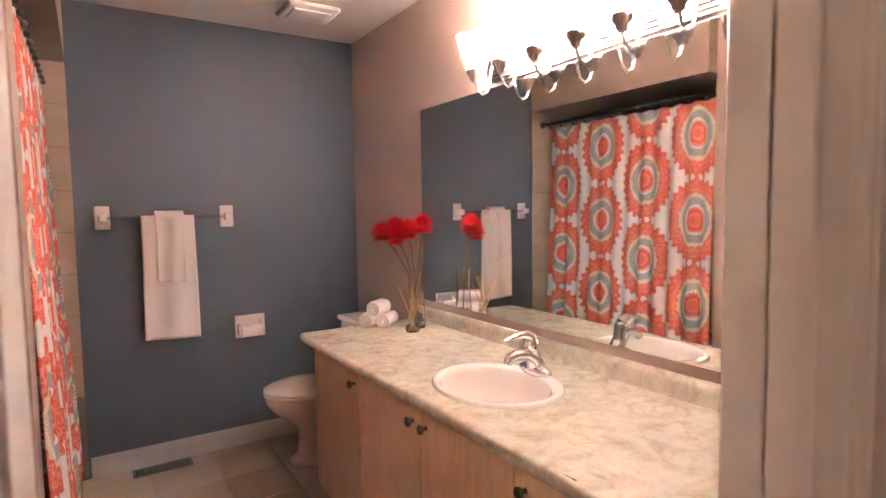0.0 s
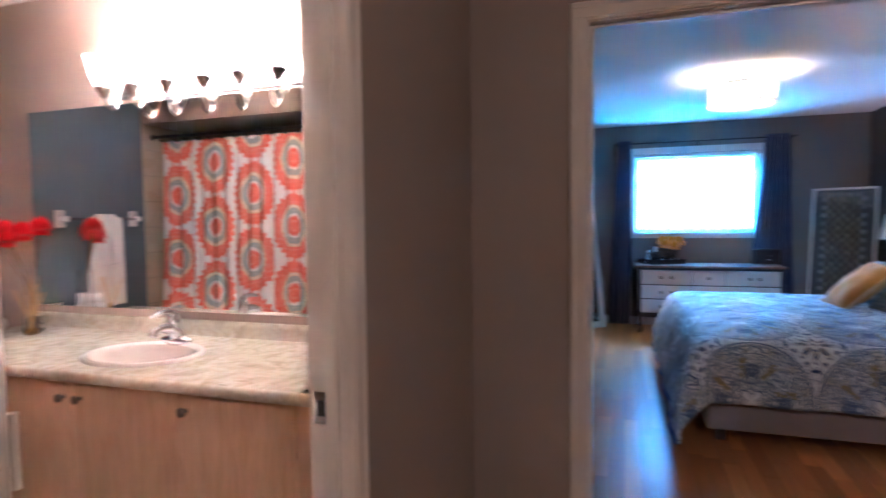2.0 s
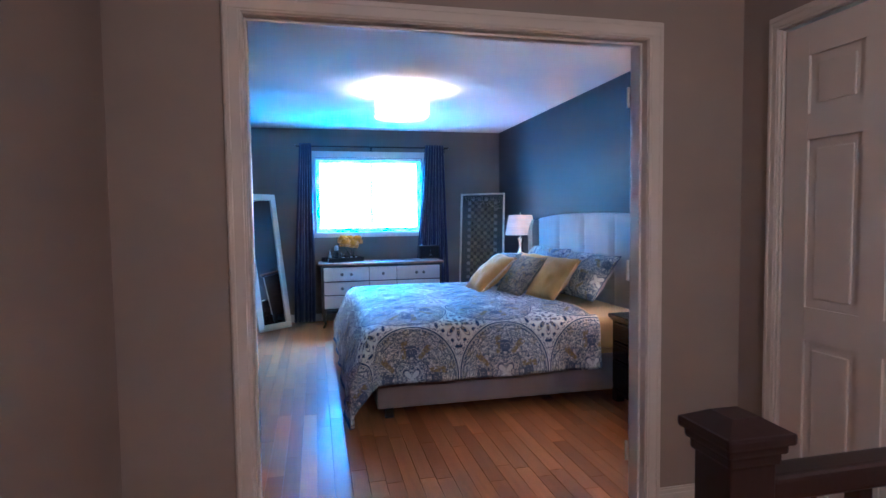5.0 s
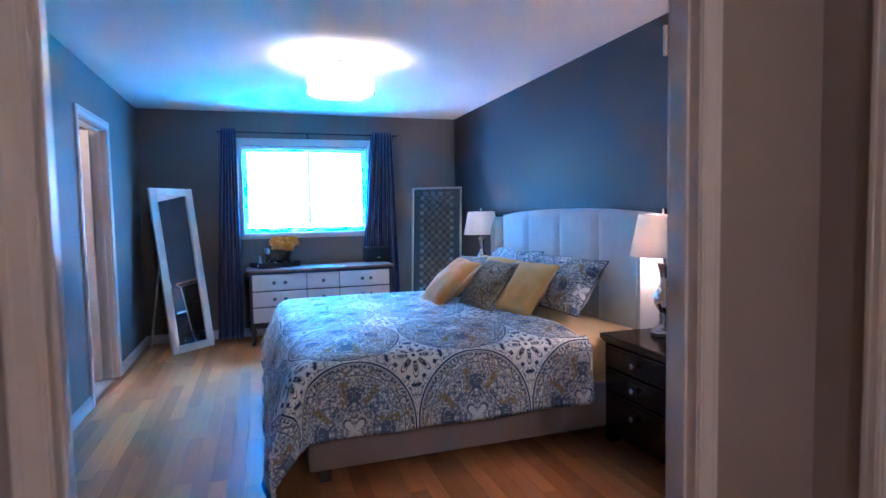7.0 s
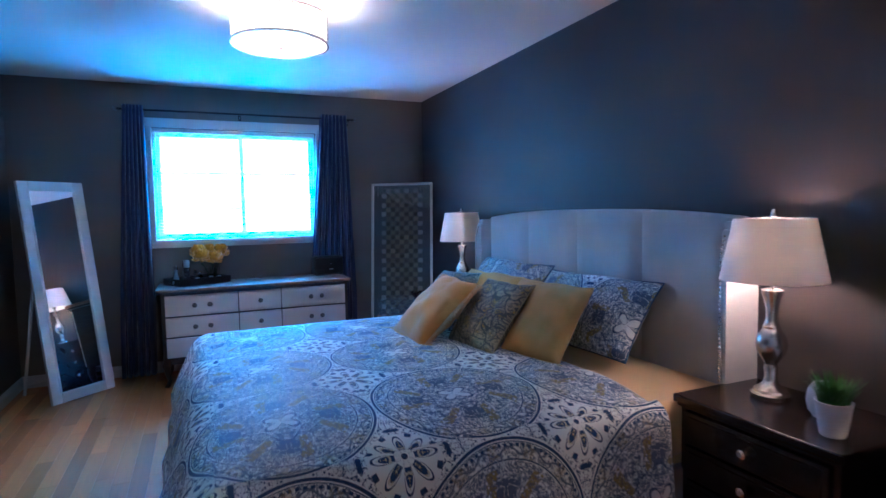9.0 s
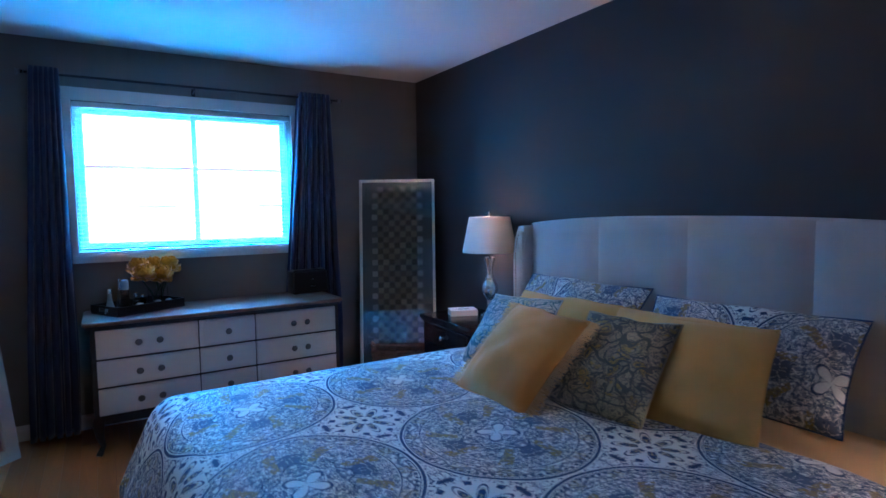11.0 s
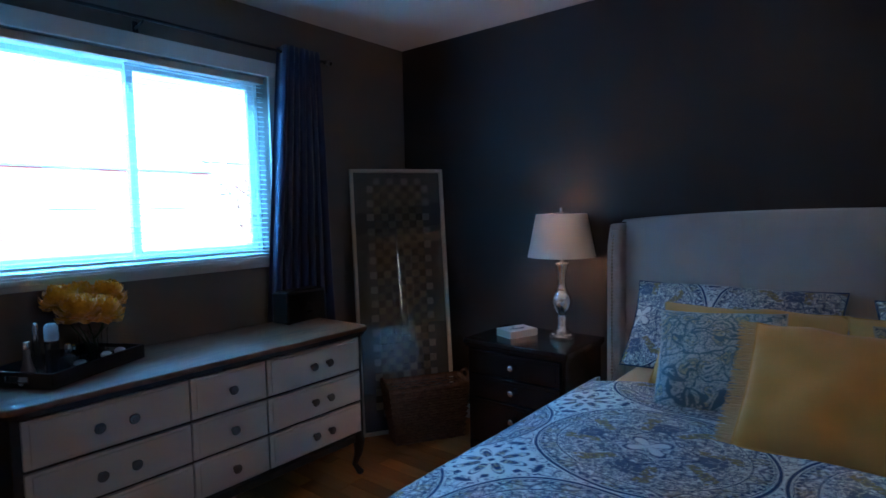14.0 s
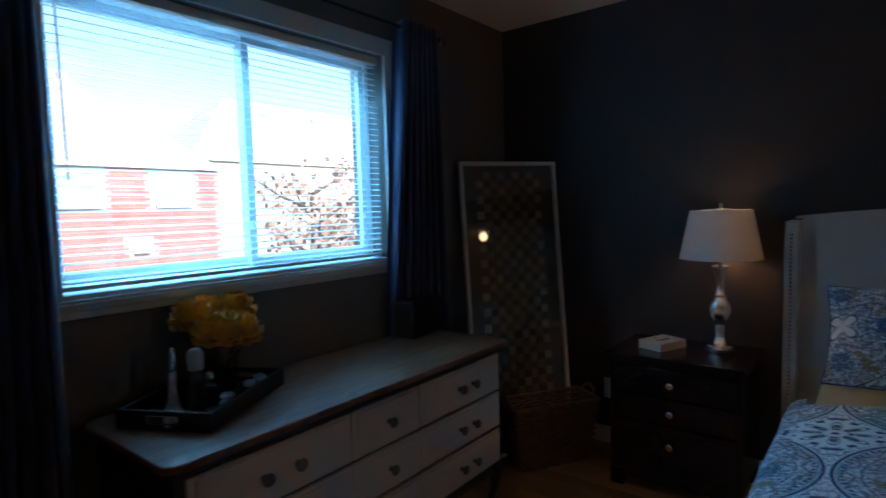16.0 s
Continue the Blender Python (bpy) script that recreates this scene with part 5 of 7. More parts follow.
def toilet():
    t = thing("toilet", pose(BATH_X1 - 0.01, 2.83, 0), "white porcelain toilet with closed lid beside vanity", "toilet")
    bm = box(-0.205, -0.015, -0.215, 0.215, 0.40, 0.715, 0.03, seg=4)
    part("tank", bm, M_PORC, t, smooth=True)
    part("tank_lid", box(-0.215, -0.005, -0.228, 0.228, 0.716, 0.748, 0.012, seg=3), M_PORC, t, smooth=True)
    part("flush_lever", tube([(-0.207, 0.15, 0.66), (-0.222, 0.15, 0.66), (-0.226, 0.09, 0.655)], [0.01, 0.008, 0.006], 10), M_CHROME, t, smooth=True)

    def oval(scale_x, scale_y, cx, z, n=40):
        return [(cx + scale_x * math.cos(2 * math.pi * i / n) * (1.0 if math.cos(2 * math.pi * i / n) < 0 else 0.82), scale_y * math.sin(2 * math.pi * i / n), z) for i in range(n)]

    def loft(rings):
        bm = bmesh.new()
        vr = [[bm.verts.new(p) for p in r] for r in rings]
        n = len(vr[0])
        for a, b in zip(vr, vr[1:]):
            for i in range(n):
                bm.faces.new((a[i], a[(i + 1) % n], b[(i + 1) % n], b[i]))
        bm.faces.new(list(reversed(vr[0])))
        bm.faces.new(vr[-1])
        bmesh.ops.recalc_face_normals(bm, faces=bm.faces)
        return bm
    bowl = [oval(0.20, 0.115, -0.40, 0.0), oval(0.20, 0.115, -0.40, 0.02), oval(0.16, 0.088, -0.40, 0.05), oval(0.145, 0.080, -0.40, 0.12), oval(0.155, 0.090, -0.405, 0.20), oval(0.185, 0.12, -0.425, 0.245),
            oval(0.235, 0.165, -0.445, 0.30), oval(0.262, 0.182, -0.455, 0.355), oval(0.265, 0.185, -0.455, 0.385)]
    part("bowl", loft(bowl), M_PORC, t, smooth=True)
    part("bowl_neck", box(-0.30, -0.05, -0.10, 0.10, 0.05, 0.40, 0.05, seg=4), M_PORC, t, smooth=True)
    part("seat", loft([oval(0.268, 0.188, -0.455, 0.386), oval(0.272, 0.192, -0.455, 0.392), oval(0.272, 0.192, -0.455, 0.400), oval(0.266, 0.186, -0.455, 0.405)]), M_PORC, t, smooth=True)
    part("lid", loft([oval(0.268, 0.188, -0.455, 0.407), oval(0.272, 0.192, -0.455, 0.414), oval(0.270, 0.190, -0.455, 0.424), oval(0.250, 0.172, -0.455, 0.433), oval(0.15, 0.10, -0.455, 0.437)]), M_PORC, t, smooth=True)


toilet()


def towel_bar():
    wy = BATH_Y1
    t = thing("towel_bar", pose(0, 0, 0), "white ceramic towel bar posts with clear rod on slate blue wall", "towel bar")
    for x in (0.475, 1.085):
        p = part("post", box(x - 0.036, x + 0.036, wy - 0.020, wy - 0.0005, 1.295, 1.418, 0.010, seg=3), M_PORC, t, "white ceramic post", smooth=True)
        part("socket", box(x - 0.020, x + 0.020, wy - 0.088, wy - 0.019, 1.335, 1.375, 0.012, seg=3), M_PORC, p, smooth=True)
    part("rod", tube([(0.48, wy - 0.068, 1.355), (1.08, wy - 0.068, 1.355)], 0.0095, 14), M_ACRYL, t, "greyish clear rod", smooth=True)

    def towel(name, x0, x1, drop, back, off, label):
        r = 0.0105 + off

        def f(u, v):
            L = drop + back + math.pi * r
            s = v * L
            x = x0 + (x1 - x0) * u + 0.006 * noise.noise(Vector((u * 3, v * 4, off * 99)))
            wav = 0.007 * math.sin(u * 9 + v * 3) * min(1, abs(s - back) / 0.2)
            if s < back:
                return (x, wy - 0.068 + r + wav * 0.3, 1.355 - (back - s))
            if s < back + math.pi * r:
                a = (s - back) / r
                return (x, wy - 0.068 + r * math.cos(a), 1.355 + r * math.sin(a))
            d = s - back - math.pi * r
            return (x + 0.012 * d * (u - 0.4), wy - 0.068 - r - 0.010 * d - wav, 1.355 - d + 0.012 * (0.5 - u) * (d / drop))
        ob = part(name, sheet(30, 70, f), M_TOWEL, None, smooth=True)
        solid(ob, 0.009, 1.0)
        tagged(ob, label, "towel", "towels on the bar")
    towel("bath_towel", 0.645, 0.905, 0.655, 0.60, 0.004, "large white terry towel folded over towel bar")
    towel("hand_towel", 0.712, 0.848, 0.345, 0.30, 0.026, "small white hand towel over larger towel")


M_ACRYL = glass("smoked_acrylic", (0.75, 0.74, 0.80), 0.08)
towel_bar()


def paper_holder():
    wy = BATH_Y1
    t = thing("toilet_paper_holder", pose(1.19, wy - 0.0005, 0.708), "white ceramic toilet paper holder on blue wall", "paper holder")
    bm = bmesh.new()
    for b in ((-0.085, 0.085, 0.040, 0.066), (-0.085, 0.085, -0.066, -0.040), (-0.085, -0.058, -0.040, 0.040), (0.058, 0.085, -0.040, 0.040)):
        box(b[0], b[1], -0.022, 0, b[2], b[3], 0.004, bm, 2)
    box(-0.06, 0.06, -0.004, 0, -0.042, 0.042, 0, bm)
    part("frame", bm, M_PORC, t)
    for s in (-1, 1):
        part("ear", box(s * 0.066 - 0.009, s * 0.066 + 0.009, -0.060, -0.02, -0.045, 0.02, 0.006, seg=3), M_PORC, t, smooth=True)
    part("roll", tube([(-0.054, -0.045, -0.022), (0.054, -0.045, -0.022)], 0.034, 28), M_TOWEL, t, "white paper roll", smooth=True)


paper_holder()


def floor_vent():
    t = thing("floor_vent", pose(0.69, 3.165, 0.0), "pewter floor register with slotted pattern on tile floor", "floor vent")
    bm = bmesh.new()
    for b in ((-0.145, 0.145, 0.040, 0.055), (-0.145, 0.145, -0.055, -0.040), (-0.145, -0.130, -0.040, 0.040), (0.130, 0.145, -0.040, 0.040)):
        box(b[0], b[1], b[2], b[3], 0.0005, 0.006, 0.0015, bm, 1)
    part("frame", bm, M_KNOB, t)
    # Dark sheet under the slats stands for the shade down the duct.
    part("backing", box(-0.13, 0.13, -0.04, 0.04, 0.0005, 0.001), M_DARKGAP, t)
    for i in range(19):
        x = -0.117 + i * 0.013
        part("slat", box(x - 0.0028, x + 0.0028, -0.0405, 0.0405, 0.001, 0.0045, 0), M_KNOB, t)


floor_vent()


def fan_grille():
    t = thing("exhaust_fan", pose(1.45, 2.80, CEIL), "white plastic ceiling exhaust fan cover", "exhaust fan")
    part("cover", box(-0.14, 0.14, -0.12, 0.12, -0.028, -0.0005, 0.02, seg=4), M_VINYL, t, smooth=True)
    part("centre_plate", box(-0.10, 0.10, -0.08, 0.08, -0.036, -0.0275, 0.006, seg=2), M_VINYL, t)


fan_grille()


def shower():
    wy0, wy1 = 1.76, BATH_Y1
    tub = thing("bathtub", pose(0, 0, 0), "white bathtub behind coral patterned shower curtain", "bathtub")
    bm = box(-0.449, TUB_X - 0.10, wy0 + 0.001, wy1 - 0.001, 0.0, 0.44, 0.02, seg=3)
    part("shell", bm, M_PORC, tub, smooth=True)
    rod = thing("shower_rod", pose(0, 0, 0), "dark pewter shower curtain rod with rings", "shower rod")
    x, z = 0.245, 2.035
    part("rod", tube([(x, wy0 + 0.001, z), (x, wy1 - 0.001, z)], 0.0125, 16), M_KNOB, rod, smooth=True)
    for y in (wy0 + 0.001, wy1 - 0.012):
        part("flange", tube([(x, y, z), (x, y + 0.011, z)], 0.026, 20), M_KNOB, rod, smooth=True)
    for i in range(12):
        y = 1.83 + i * 0.118
        part("curtain_ring", tube([(x + 0.02 * math.cos(a), y, z - 0.012 + 0.032 * math.sin(a)) for a in [k * math.pi / 8 for k in range(17)]], 0.0022, 6), M_KNOB, rod, smooth=True)
        bm = bmesh.new()
        bmesh.ops.create_icosphere(bm, subdivisions=2, radius=0.0115, matrix=pose(x + 0.024, y, z - 0.034))
        part("ring_ball", bm, M_KNOB, rod, smooth=True)

    def f(u, v):
        y = 1.775 + (3.125 - 1.775) * u
        zz = 1.998 - 1.87 * v
        ph = u * 12 * 2 * math.pi
        amp = 0.010 + 0.022 * v * (0.4 + 0.6 * abs(noise.noise(Vector((u * 6, 0.4, 0)))) * 2)
        xx = x + 0.006 + 0.045 * v + amp * math.sin(ph + 1.5 * noise.noise(Vector((u * 4, v, 5)))) + 0.02 * v * noise.noise(Vector((u * 3, v * 2, 1)))
        return (xx, y + 0.025 * v * noise.noise(Vector((u * 5, 1, v))) + (0.06 * v ** 2 if u > 0.9 else 0) * (u - 0.9) * 10, zz - 0.006 * (1 - v) * (1 - math.cos(ph * 0.98)))
    ob = part("shower_curtain", sheet(160, 50, f, lambda u, v: (u * 1.62 + 0.09, (1 - v) * 1.87 + 0.14)), M_CORAL, None, smooth=True)
    solid(ob, 0.0012, 0.0)
    tagged(ob, "white shower curtain printed with coral and grey medallions", "shower curtain")
    bm = bmesh.new()
    n = 0
    for r in range(8):
        z0, z1 = 0.44 + r * 0.212, min(2.13, 0.44 + (r + 1) * 0.212)
        for c in range(4):
            x1 = TUB_X - 0.001 - c * 0.203
            box(x1 - 0.2, x1, wy1 - 0.008, wy1 - 0.0005, z0 + 0.0015, z1 - 0.0015, 0.001, bm, 1)
    tagged(part("wall_tiles", bm, M_WALLTILE, None, kind="stuff"), "cream ceramic wall tiles at end of tub", "wall tiles", "", "stuff")
    part("wall_tile_grout", box(-0.45, TUB_X - 0.002, wy1 - 0.004, wy1 - 0.0002, 0.0, 2.13), M_GROUT, kind="structure")


shower()


# ---- counter decorations ----
M_RED = cloth("red_petal", (0.84, 0.018, 0.018), 0.7, 300, 0.3, 0.0)
M_STEM = material("brown_stem", (0.20, 0.12, 0.05), 0.6)
M_REED = material("rattan_reed", (0.62, 0.38, 0.13), 0.6)
M_GREEN = material("dark_leaf", (0.02, 0.05, 0.02), 0.5)
M_YPETAL = cloth("yellow_petal", (0.95, 0.36, 0.010), 0.6, 60, 0.3)
M_OIL = glass("amber_oil", (0.75, 0.55, 0.30), 0.0, 1.4)
M_TINT = glass("pale_blue_glass", (0.80, 0.90, 0.98), 0.12)
M_TINT.node_tree.nodes["Principled BSDF"].inputs["Transmission Weight"].default_value = 0.95
M_FROSTB = glass("frosted_blue_glass", (0.62, 0.72, 0.82), 0.45)
M_FROSTB.node_tree.nodes["Principled BSDF"].inputs["Transmission Weight"].default_value = 0.75
M_DARKGLASS = glass("dark_perfume", (0.12, 0.14, 0.20), 0.0)


def gerbera(bm, c, r, rnd):
    """Spiky pompon bloom: narrow curved petals pointing every way but down."""
    c = Vector(c)
    n = 330
    for i in range(n):
        z = 1 - 1.62 * (i + 0.5) / n
        a = i * 2.39996 + rnd.uniform(-.1, .1)
        h = math.sqrt(max(0, 1 - z * z))
        d = Vector((h * math.cos(a), h * math.sin(a), z)).normalized()
        s = d.cross(Vector((0, 0, 1)))
        s = (s.normalized() if s.length > 0.05 else Vector((1, 0, 0))) * r * 0.062
        L = r * rnd.uniform(0.86, 1.08)
        bend = Vector((rnd.uniform(-.06, .06), rnd.uniform(-.06, .06), 0.10)) * r
        base, mid, tip = c + d * r * 0.25, c + d * L * 0.7, c + d * L + bend
        v = [bm.verts.new(p) for p in (base - s * 0.6, base + s * 0.6, mid + s, mid - s, tip)]
        bm.faces.new((v[0], v[1], v[2], v[3]))
        bm.faces.new((v[3], v[2], v[4]))


def red_flowers():
    base = Vector((1.745, 2.215, 0.8005))
    t = thing("vase_of_flowers", Matrix.Translation(base), "tall glass vase with four spiky red blooms beside reed diffuser", "flowers")
    part("vase", shade_curve([(0.040, 0.004), (0.043, 0.04), (0.038, 0.11), (0.033, 0.20), (0.036, 0.262), (0.040, 0.272)]), M_GLASS, t, "clear glass vase", smooth=True)
    part("vase_base", lathe([(0.038, 0.0), (0.041, 0.004), (0.039, 0.012)], 24), M_GLASS, t, smooth=True)
    peb = bmesh.new()
    rnd = random.Random(5)
    for i in range(70):
        a, r = rnd.uniform(0, 6.28), 0.03 * math.sqrt(rnd.random())
        bmesh.ops.create_icosphere(peb, subdivisions=1, radius=0.006, matrix=pose(r * math.cos(a), r * math.sin(a), 0.018 + rnd.random() * 0.05))
    part("pebbles", peb, M_KNOB, t, "dark glass pebbles in vase")
    for k, (dx, dy, dz, r) in enumerate(((-0.130, 0.105, 0.455, 0.066), (-0.085, 0.045, 0.478, 0.066), (-0.050, -0.02, 0.468, 0.064), (0.0, -0.070, 0.492, 0.062), (-0.095, 0.02, 0.438, 0.062))):
        bm = bmesh.new()
        gerbera(bm, (dx, dy, dz), r, rnd)
        bl = part("bloom", bm, M_RED, t, "spiky red bloom")
        part("stem", tube([(dx * -0.12, dy * -0.12, 0.02), (dx * 0.15, dy * 0.15, 0.24), (dx * 0.6, dy * 0.6, 0.38), (dx, dy, dz - 0.01)], 0.0028, 7), M_STEM, t, smooth=True)


def reed_diffuser():
    t = thing("reed_diffuser", pose(1.675, 2.135, 0.8005), "glass reed diffuser with rattan sticks and amber oil", "reed diffuser")
    part("bottle", shade_curve([(0.030, 0.003), (0.034, 0.012), (0.034, 0.040), (0.026, 0.058), (0.014, 0.068), (0.014, 0.082), (0.017, 0.085)]), M_GLASS, t, smooth=True)
    part("oil", lathe([(0.028, 0.003), (0.031, 0.012), (0.031, 0.030)], 20), M_OIL, t, "amber oil", smooth=True)
    for i in range(9):
        a = i * 2.39
        rr = 0.035 + 0.045 * ((i * 37) % 10) / 10
        part("reed", tube([(-0.016 * math.cos(a), -0.016 * math.sin(a), 0.01), (rr * math.cos(a), rr * math.sin(a), 0.235 - 0.02 * (i % 3))], 0.0019, 6), M_REED, t)


def towel_roll(m, label, L=0.13, R=0.035):
    ob = thing("rolled_towel", m, label, "rolled towel", "rolled towels on counter")
    turns = 3.2

    def f(u, v):
        a = v * turns * 2 * math.pi
        r = 0.006 + (R - 0.006) * v
        return (L * (u - 0.5), r * math.cos(a), R + r * math.sin(a))
    c = part("roll", sheet(10, 110, f), M_TOWEL, ob, smooth=True)
    solid(c, 0.0065, 0.0)


red_flowers()
reed_diffuser()
for i, (x, y, z, rz) in enumerate(((1.575, 2.375, 0.8045, 38), (1.640, 2.325, 0.8045, 42), (1.608, 2.352, 0.862, 36))):
    towel_roll(pose(x, y, z, 0, 0, rz), ("rolled white washcloth stacked on two others" if i == 2 else "rolled white washcloth on marbled counter"))


def landing_light():
    t = thing("landing_light", pose(-0.75, -1.35, CEIL), "plain flush frosted ceiling light over landing, lit", "ceiling light")
    part("base", lathe([(0.12, -0.03), (0.13, -0.02), (0.13, -0.0005)], 32), M_VINYL, t, smooth=True)



# The bathroom fittings above stand in the bathroom's own frame; this lays them at their place in the plan.
for ob in [*BATHROOM, *(o for o in scene.objects if o not in BEFORE and o.parent is None)]:
    ob.matrix_basis = Matrix.Translation(BATH_SHIFT) @ ob.matrix_basis
landing_light()


# ---- bedroom: mirror, picture, basket, small things ----
def standing_mirror():
    """Leans back on its easel across the corner; lower edge on the floor from (6.53, 0.18) to (6.85, -0.165)."""
    a, b = Vector((6.545, 0.185, 0)), Vector((6.868, -0.163, 0))
    W = (b - a).length
    ax = (b - a).normalized()
    H = 1.63
    back = Vector((0.155 + 0.115, 0.205 + 0.02, 0))
    nrm = Vector((-ax.y, ax.x, 0))
    lean_d = nrm * 0.255
    up = (Vector((0, 0, 1.605)) + lean_d).normalized()
    out = ax.cross(up).normalized()
    m = Matrix((ax, up, out)).transposed().to_4x4()
    m.translation = a
    t = thing("floor_mirror", m, "tall white distressed framed mirror leaning back on easel in corner", "floor mirror")
    fw = 0.075
    for nm, bb in (("frame_side", (0, fw, 0, H)), ("frame_side", (W - fw, W, 0, H)), ("frame_rail", (fw, W - fw, 0, fw)), ("frame_rail", (fw, W - fw, H - fw, H))):
        bm = box(bb[0] + 0.0005, bb[1] - 0.0005, bb[2], bb[3], -0.012, 0.014, 0.005)
        part(nm, bm, M_WHITEFRAME, t)
    bm = bmesh.new()
    for bb in ((fw - 0.012, fw, fw, H - fw), (W - fw, W - fw + 0.012, fw, H - fw), (fw, W - fw, fw - 0.012, fw), (fw, W - fw, H - fw, H - fw + 0.012)):
        box(bb[0], bb[1], bb[2], bb[3], 0.012, 0.020, 0.002, bm, 1)
    part("inner_bead", bm, M_WHITEFRAME, t)
    part("backing", box(0.02, W - 0.02, 0.02, H - 0.02, -0.018, -0.0125), M_WHITEFRAME, t)
    part("mirror_glass", box(fw - 0.003, W - fw + 0.003, fw - 0.003, H - fw + 0.003, -0.004, 0.004), M_MIRROR, t, "bevelled mirror glass")
    inv = m.inverted()
    bm = bmesh.new()
    hinge_h = 1.05
    for s in (0.06, W - 0.06):
        p0 = m @ Vector((s, hinge_h, -0.02))
        foot = a + ax * s + nrm * 0.42
        foot.z = 0.012
        tube([inv @ p0, inv @ foot], 0.011, 8, bm)
    p0, p1 = a + ax * 0.06 + nrm * 0.36, a + ax * (W - 0.06) + nrm * 0.36
    p0.z = p1.z = 0.10
    tube([inv @ p0, inv @ p1], 0.008, 8, bm)
    part("easel_leg", bm, M_WHITEFRAME, t)


standing_mirror()


def framed_art():
    a, b = Vector((6.985, -2.245, 0)), Vector((6.705, -2.745, 0))
    top = Vector((7.118, -2.39, 1.614))
    W = 0.595
    ax = (Vector((6.795, -2.905, 0)) - Vector((7.118, -2.39, 0))).normalized()
    nrm = Vector((ax.y, -ax.x, 0))
    if nrm.dot(Vector((1, -1, 0))) > 0:
        nrm = -nrm
    foot = Vector((top.x, top.y, 0)) + nrm * 0.17
    up = (top - foot).normalized()
    H = (top - foot).length
    out = ax.cross(up).normalized()
    m = Matrix((ax, up, out)).transposed().to_4x4()
    m.translation = foot
    sgn = 1 if out.dot(nrm) > 0 else -1
    t = thing("framed_artwork", m, "tall framed checkered artwork in silver frame leaning in dark corner", "framed artwork")
    fw = 0.020

    def bx(x0, x1, y0, y1, z0, z1, bev=0.0):
        z0, z1 = sorted((z0 * sgn, z1 * sgn))
        return box(x0, x1, y0, y1, z0, z1, bev)
    for nm, bb in (("frame_side", (0, fw, 0, H)), ("frame_side", (W - fw, W, 0, H)), ("frame_rail", (fw, W - fw, 0, fw)), ("frame_rail", (fw, W - fw, H - fw, H))):
        part(nm, bx(bb[0], bb[1], bb[2], bb[3], -0.005, 0.026, 0.003), M_SILVER, t)
    part("mat_board", bx(fw, W - fw, fw, H - fw, -0.004, 0.002), M_MAT, t, "dark slate mat board")
    part("glazing", bx(fw - 0.002, W - fw + 0.002, fw - 0.002, H - fw + 0.002, 0.019, 0.0215), M_GLAZE, t, "reflective clear glass").visible_shadow = False
    nx, ny = 9, 33
    cw = 0.0445
    x0, y0 = (W - nx * cw) / 2, 0.10
    rnd = random.Random(3)
    for k, mt in enumerate((M_CHECK_A, M_CHECK_B, M_CHECK_C)):
        bm = bmesh.new()
        for i in range(nx):
            for j in range(ny):
                edge = i in (0, nx - 1) or j in (0, ny - 1)
                kind = (i + j) % 2
                if edge and kind:
                    kind = 2
                if edge and kind == 0:
                    continue
                if kind != k:
                    continue
                dx, dy = rnd.uniform(-.003, .003), rnd.uniform(-.003, .003)
                s = -0.0 if not edge else 0.004
                hgt = 0.006 + (0.004 if kind == 0 else 0.001)
                z0, z1 = sorted((0.0022 * sgn, hgt * sgn))
                box(x0 + i * cw + 0.001 + dx, x0 + (i + 1) * cw - 0.001 + dx, y0 + j * cw + 0.001 + dy, y0 + (j + 1) * cw - 0.001 + dy, z0, z1, 0, bm)
        part("checker_squares", bm, mt, t, "", "stuff")


def check_mat(name, c0, c1):
    m = material(name, c0, 0.45)
    nt = m.node_tree
    g = nt.nodes.new("ShaderNodeNewGeometry")
    nt.links.new(ramp(nt, Val(nt, g.outputs["Random Per Island"]), [(0.0, c0), (1.0, c1)]), nt.nodes["Principled BSDF"].inputs["Base Color"])
    return m


M_CHECK_A = check_mat("dark_check", (0.025, 0.026, 0.024), (0.06, 0.058, 0.05))
M_CHECK_B = check_mat("olive_check", (0.085, 0.082, 0.062), (0.17, 0.16, 0.125))
M_CHECK_C = check_mat("pale_check", (0.15, 0.16, 0.17), (0.26, 0.27, 0.275))
M_MAT = paint("slate_mat_board", (0.07, 0.085, 0.095), 0.8)
M_GLAZE = glass("picture_glass", (1, 1, 1), 0.0, 1.55)
framed_art()


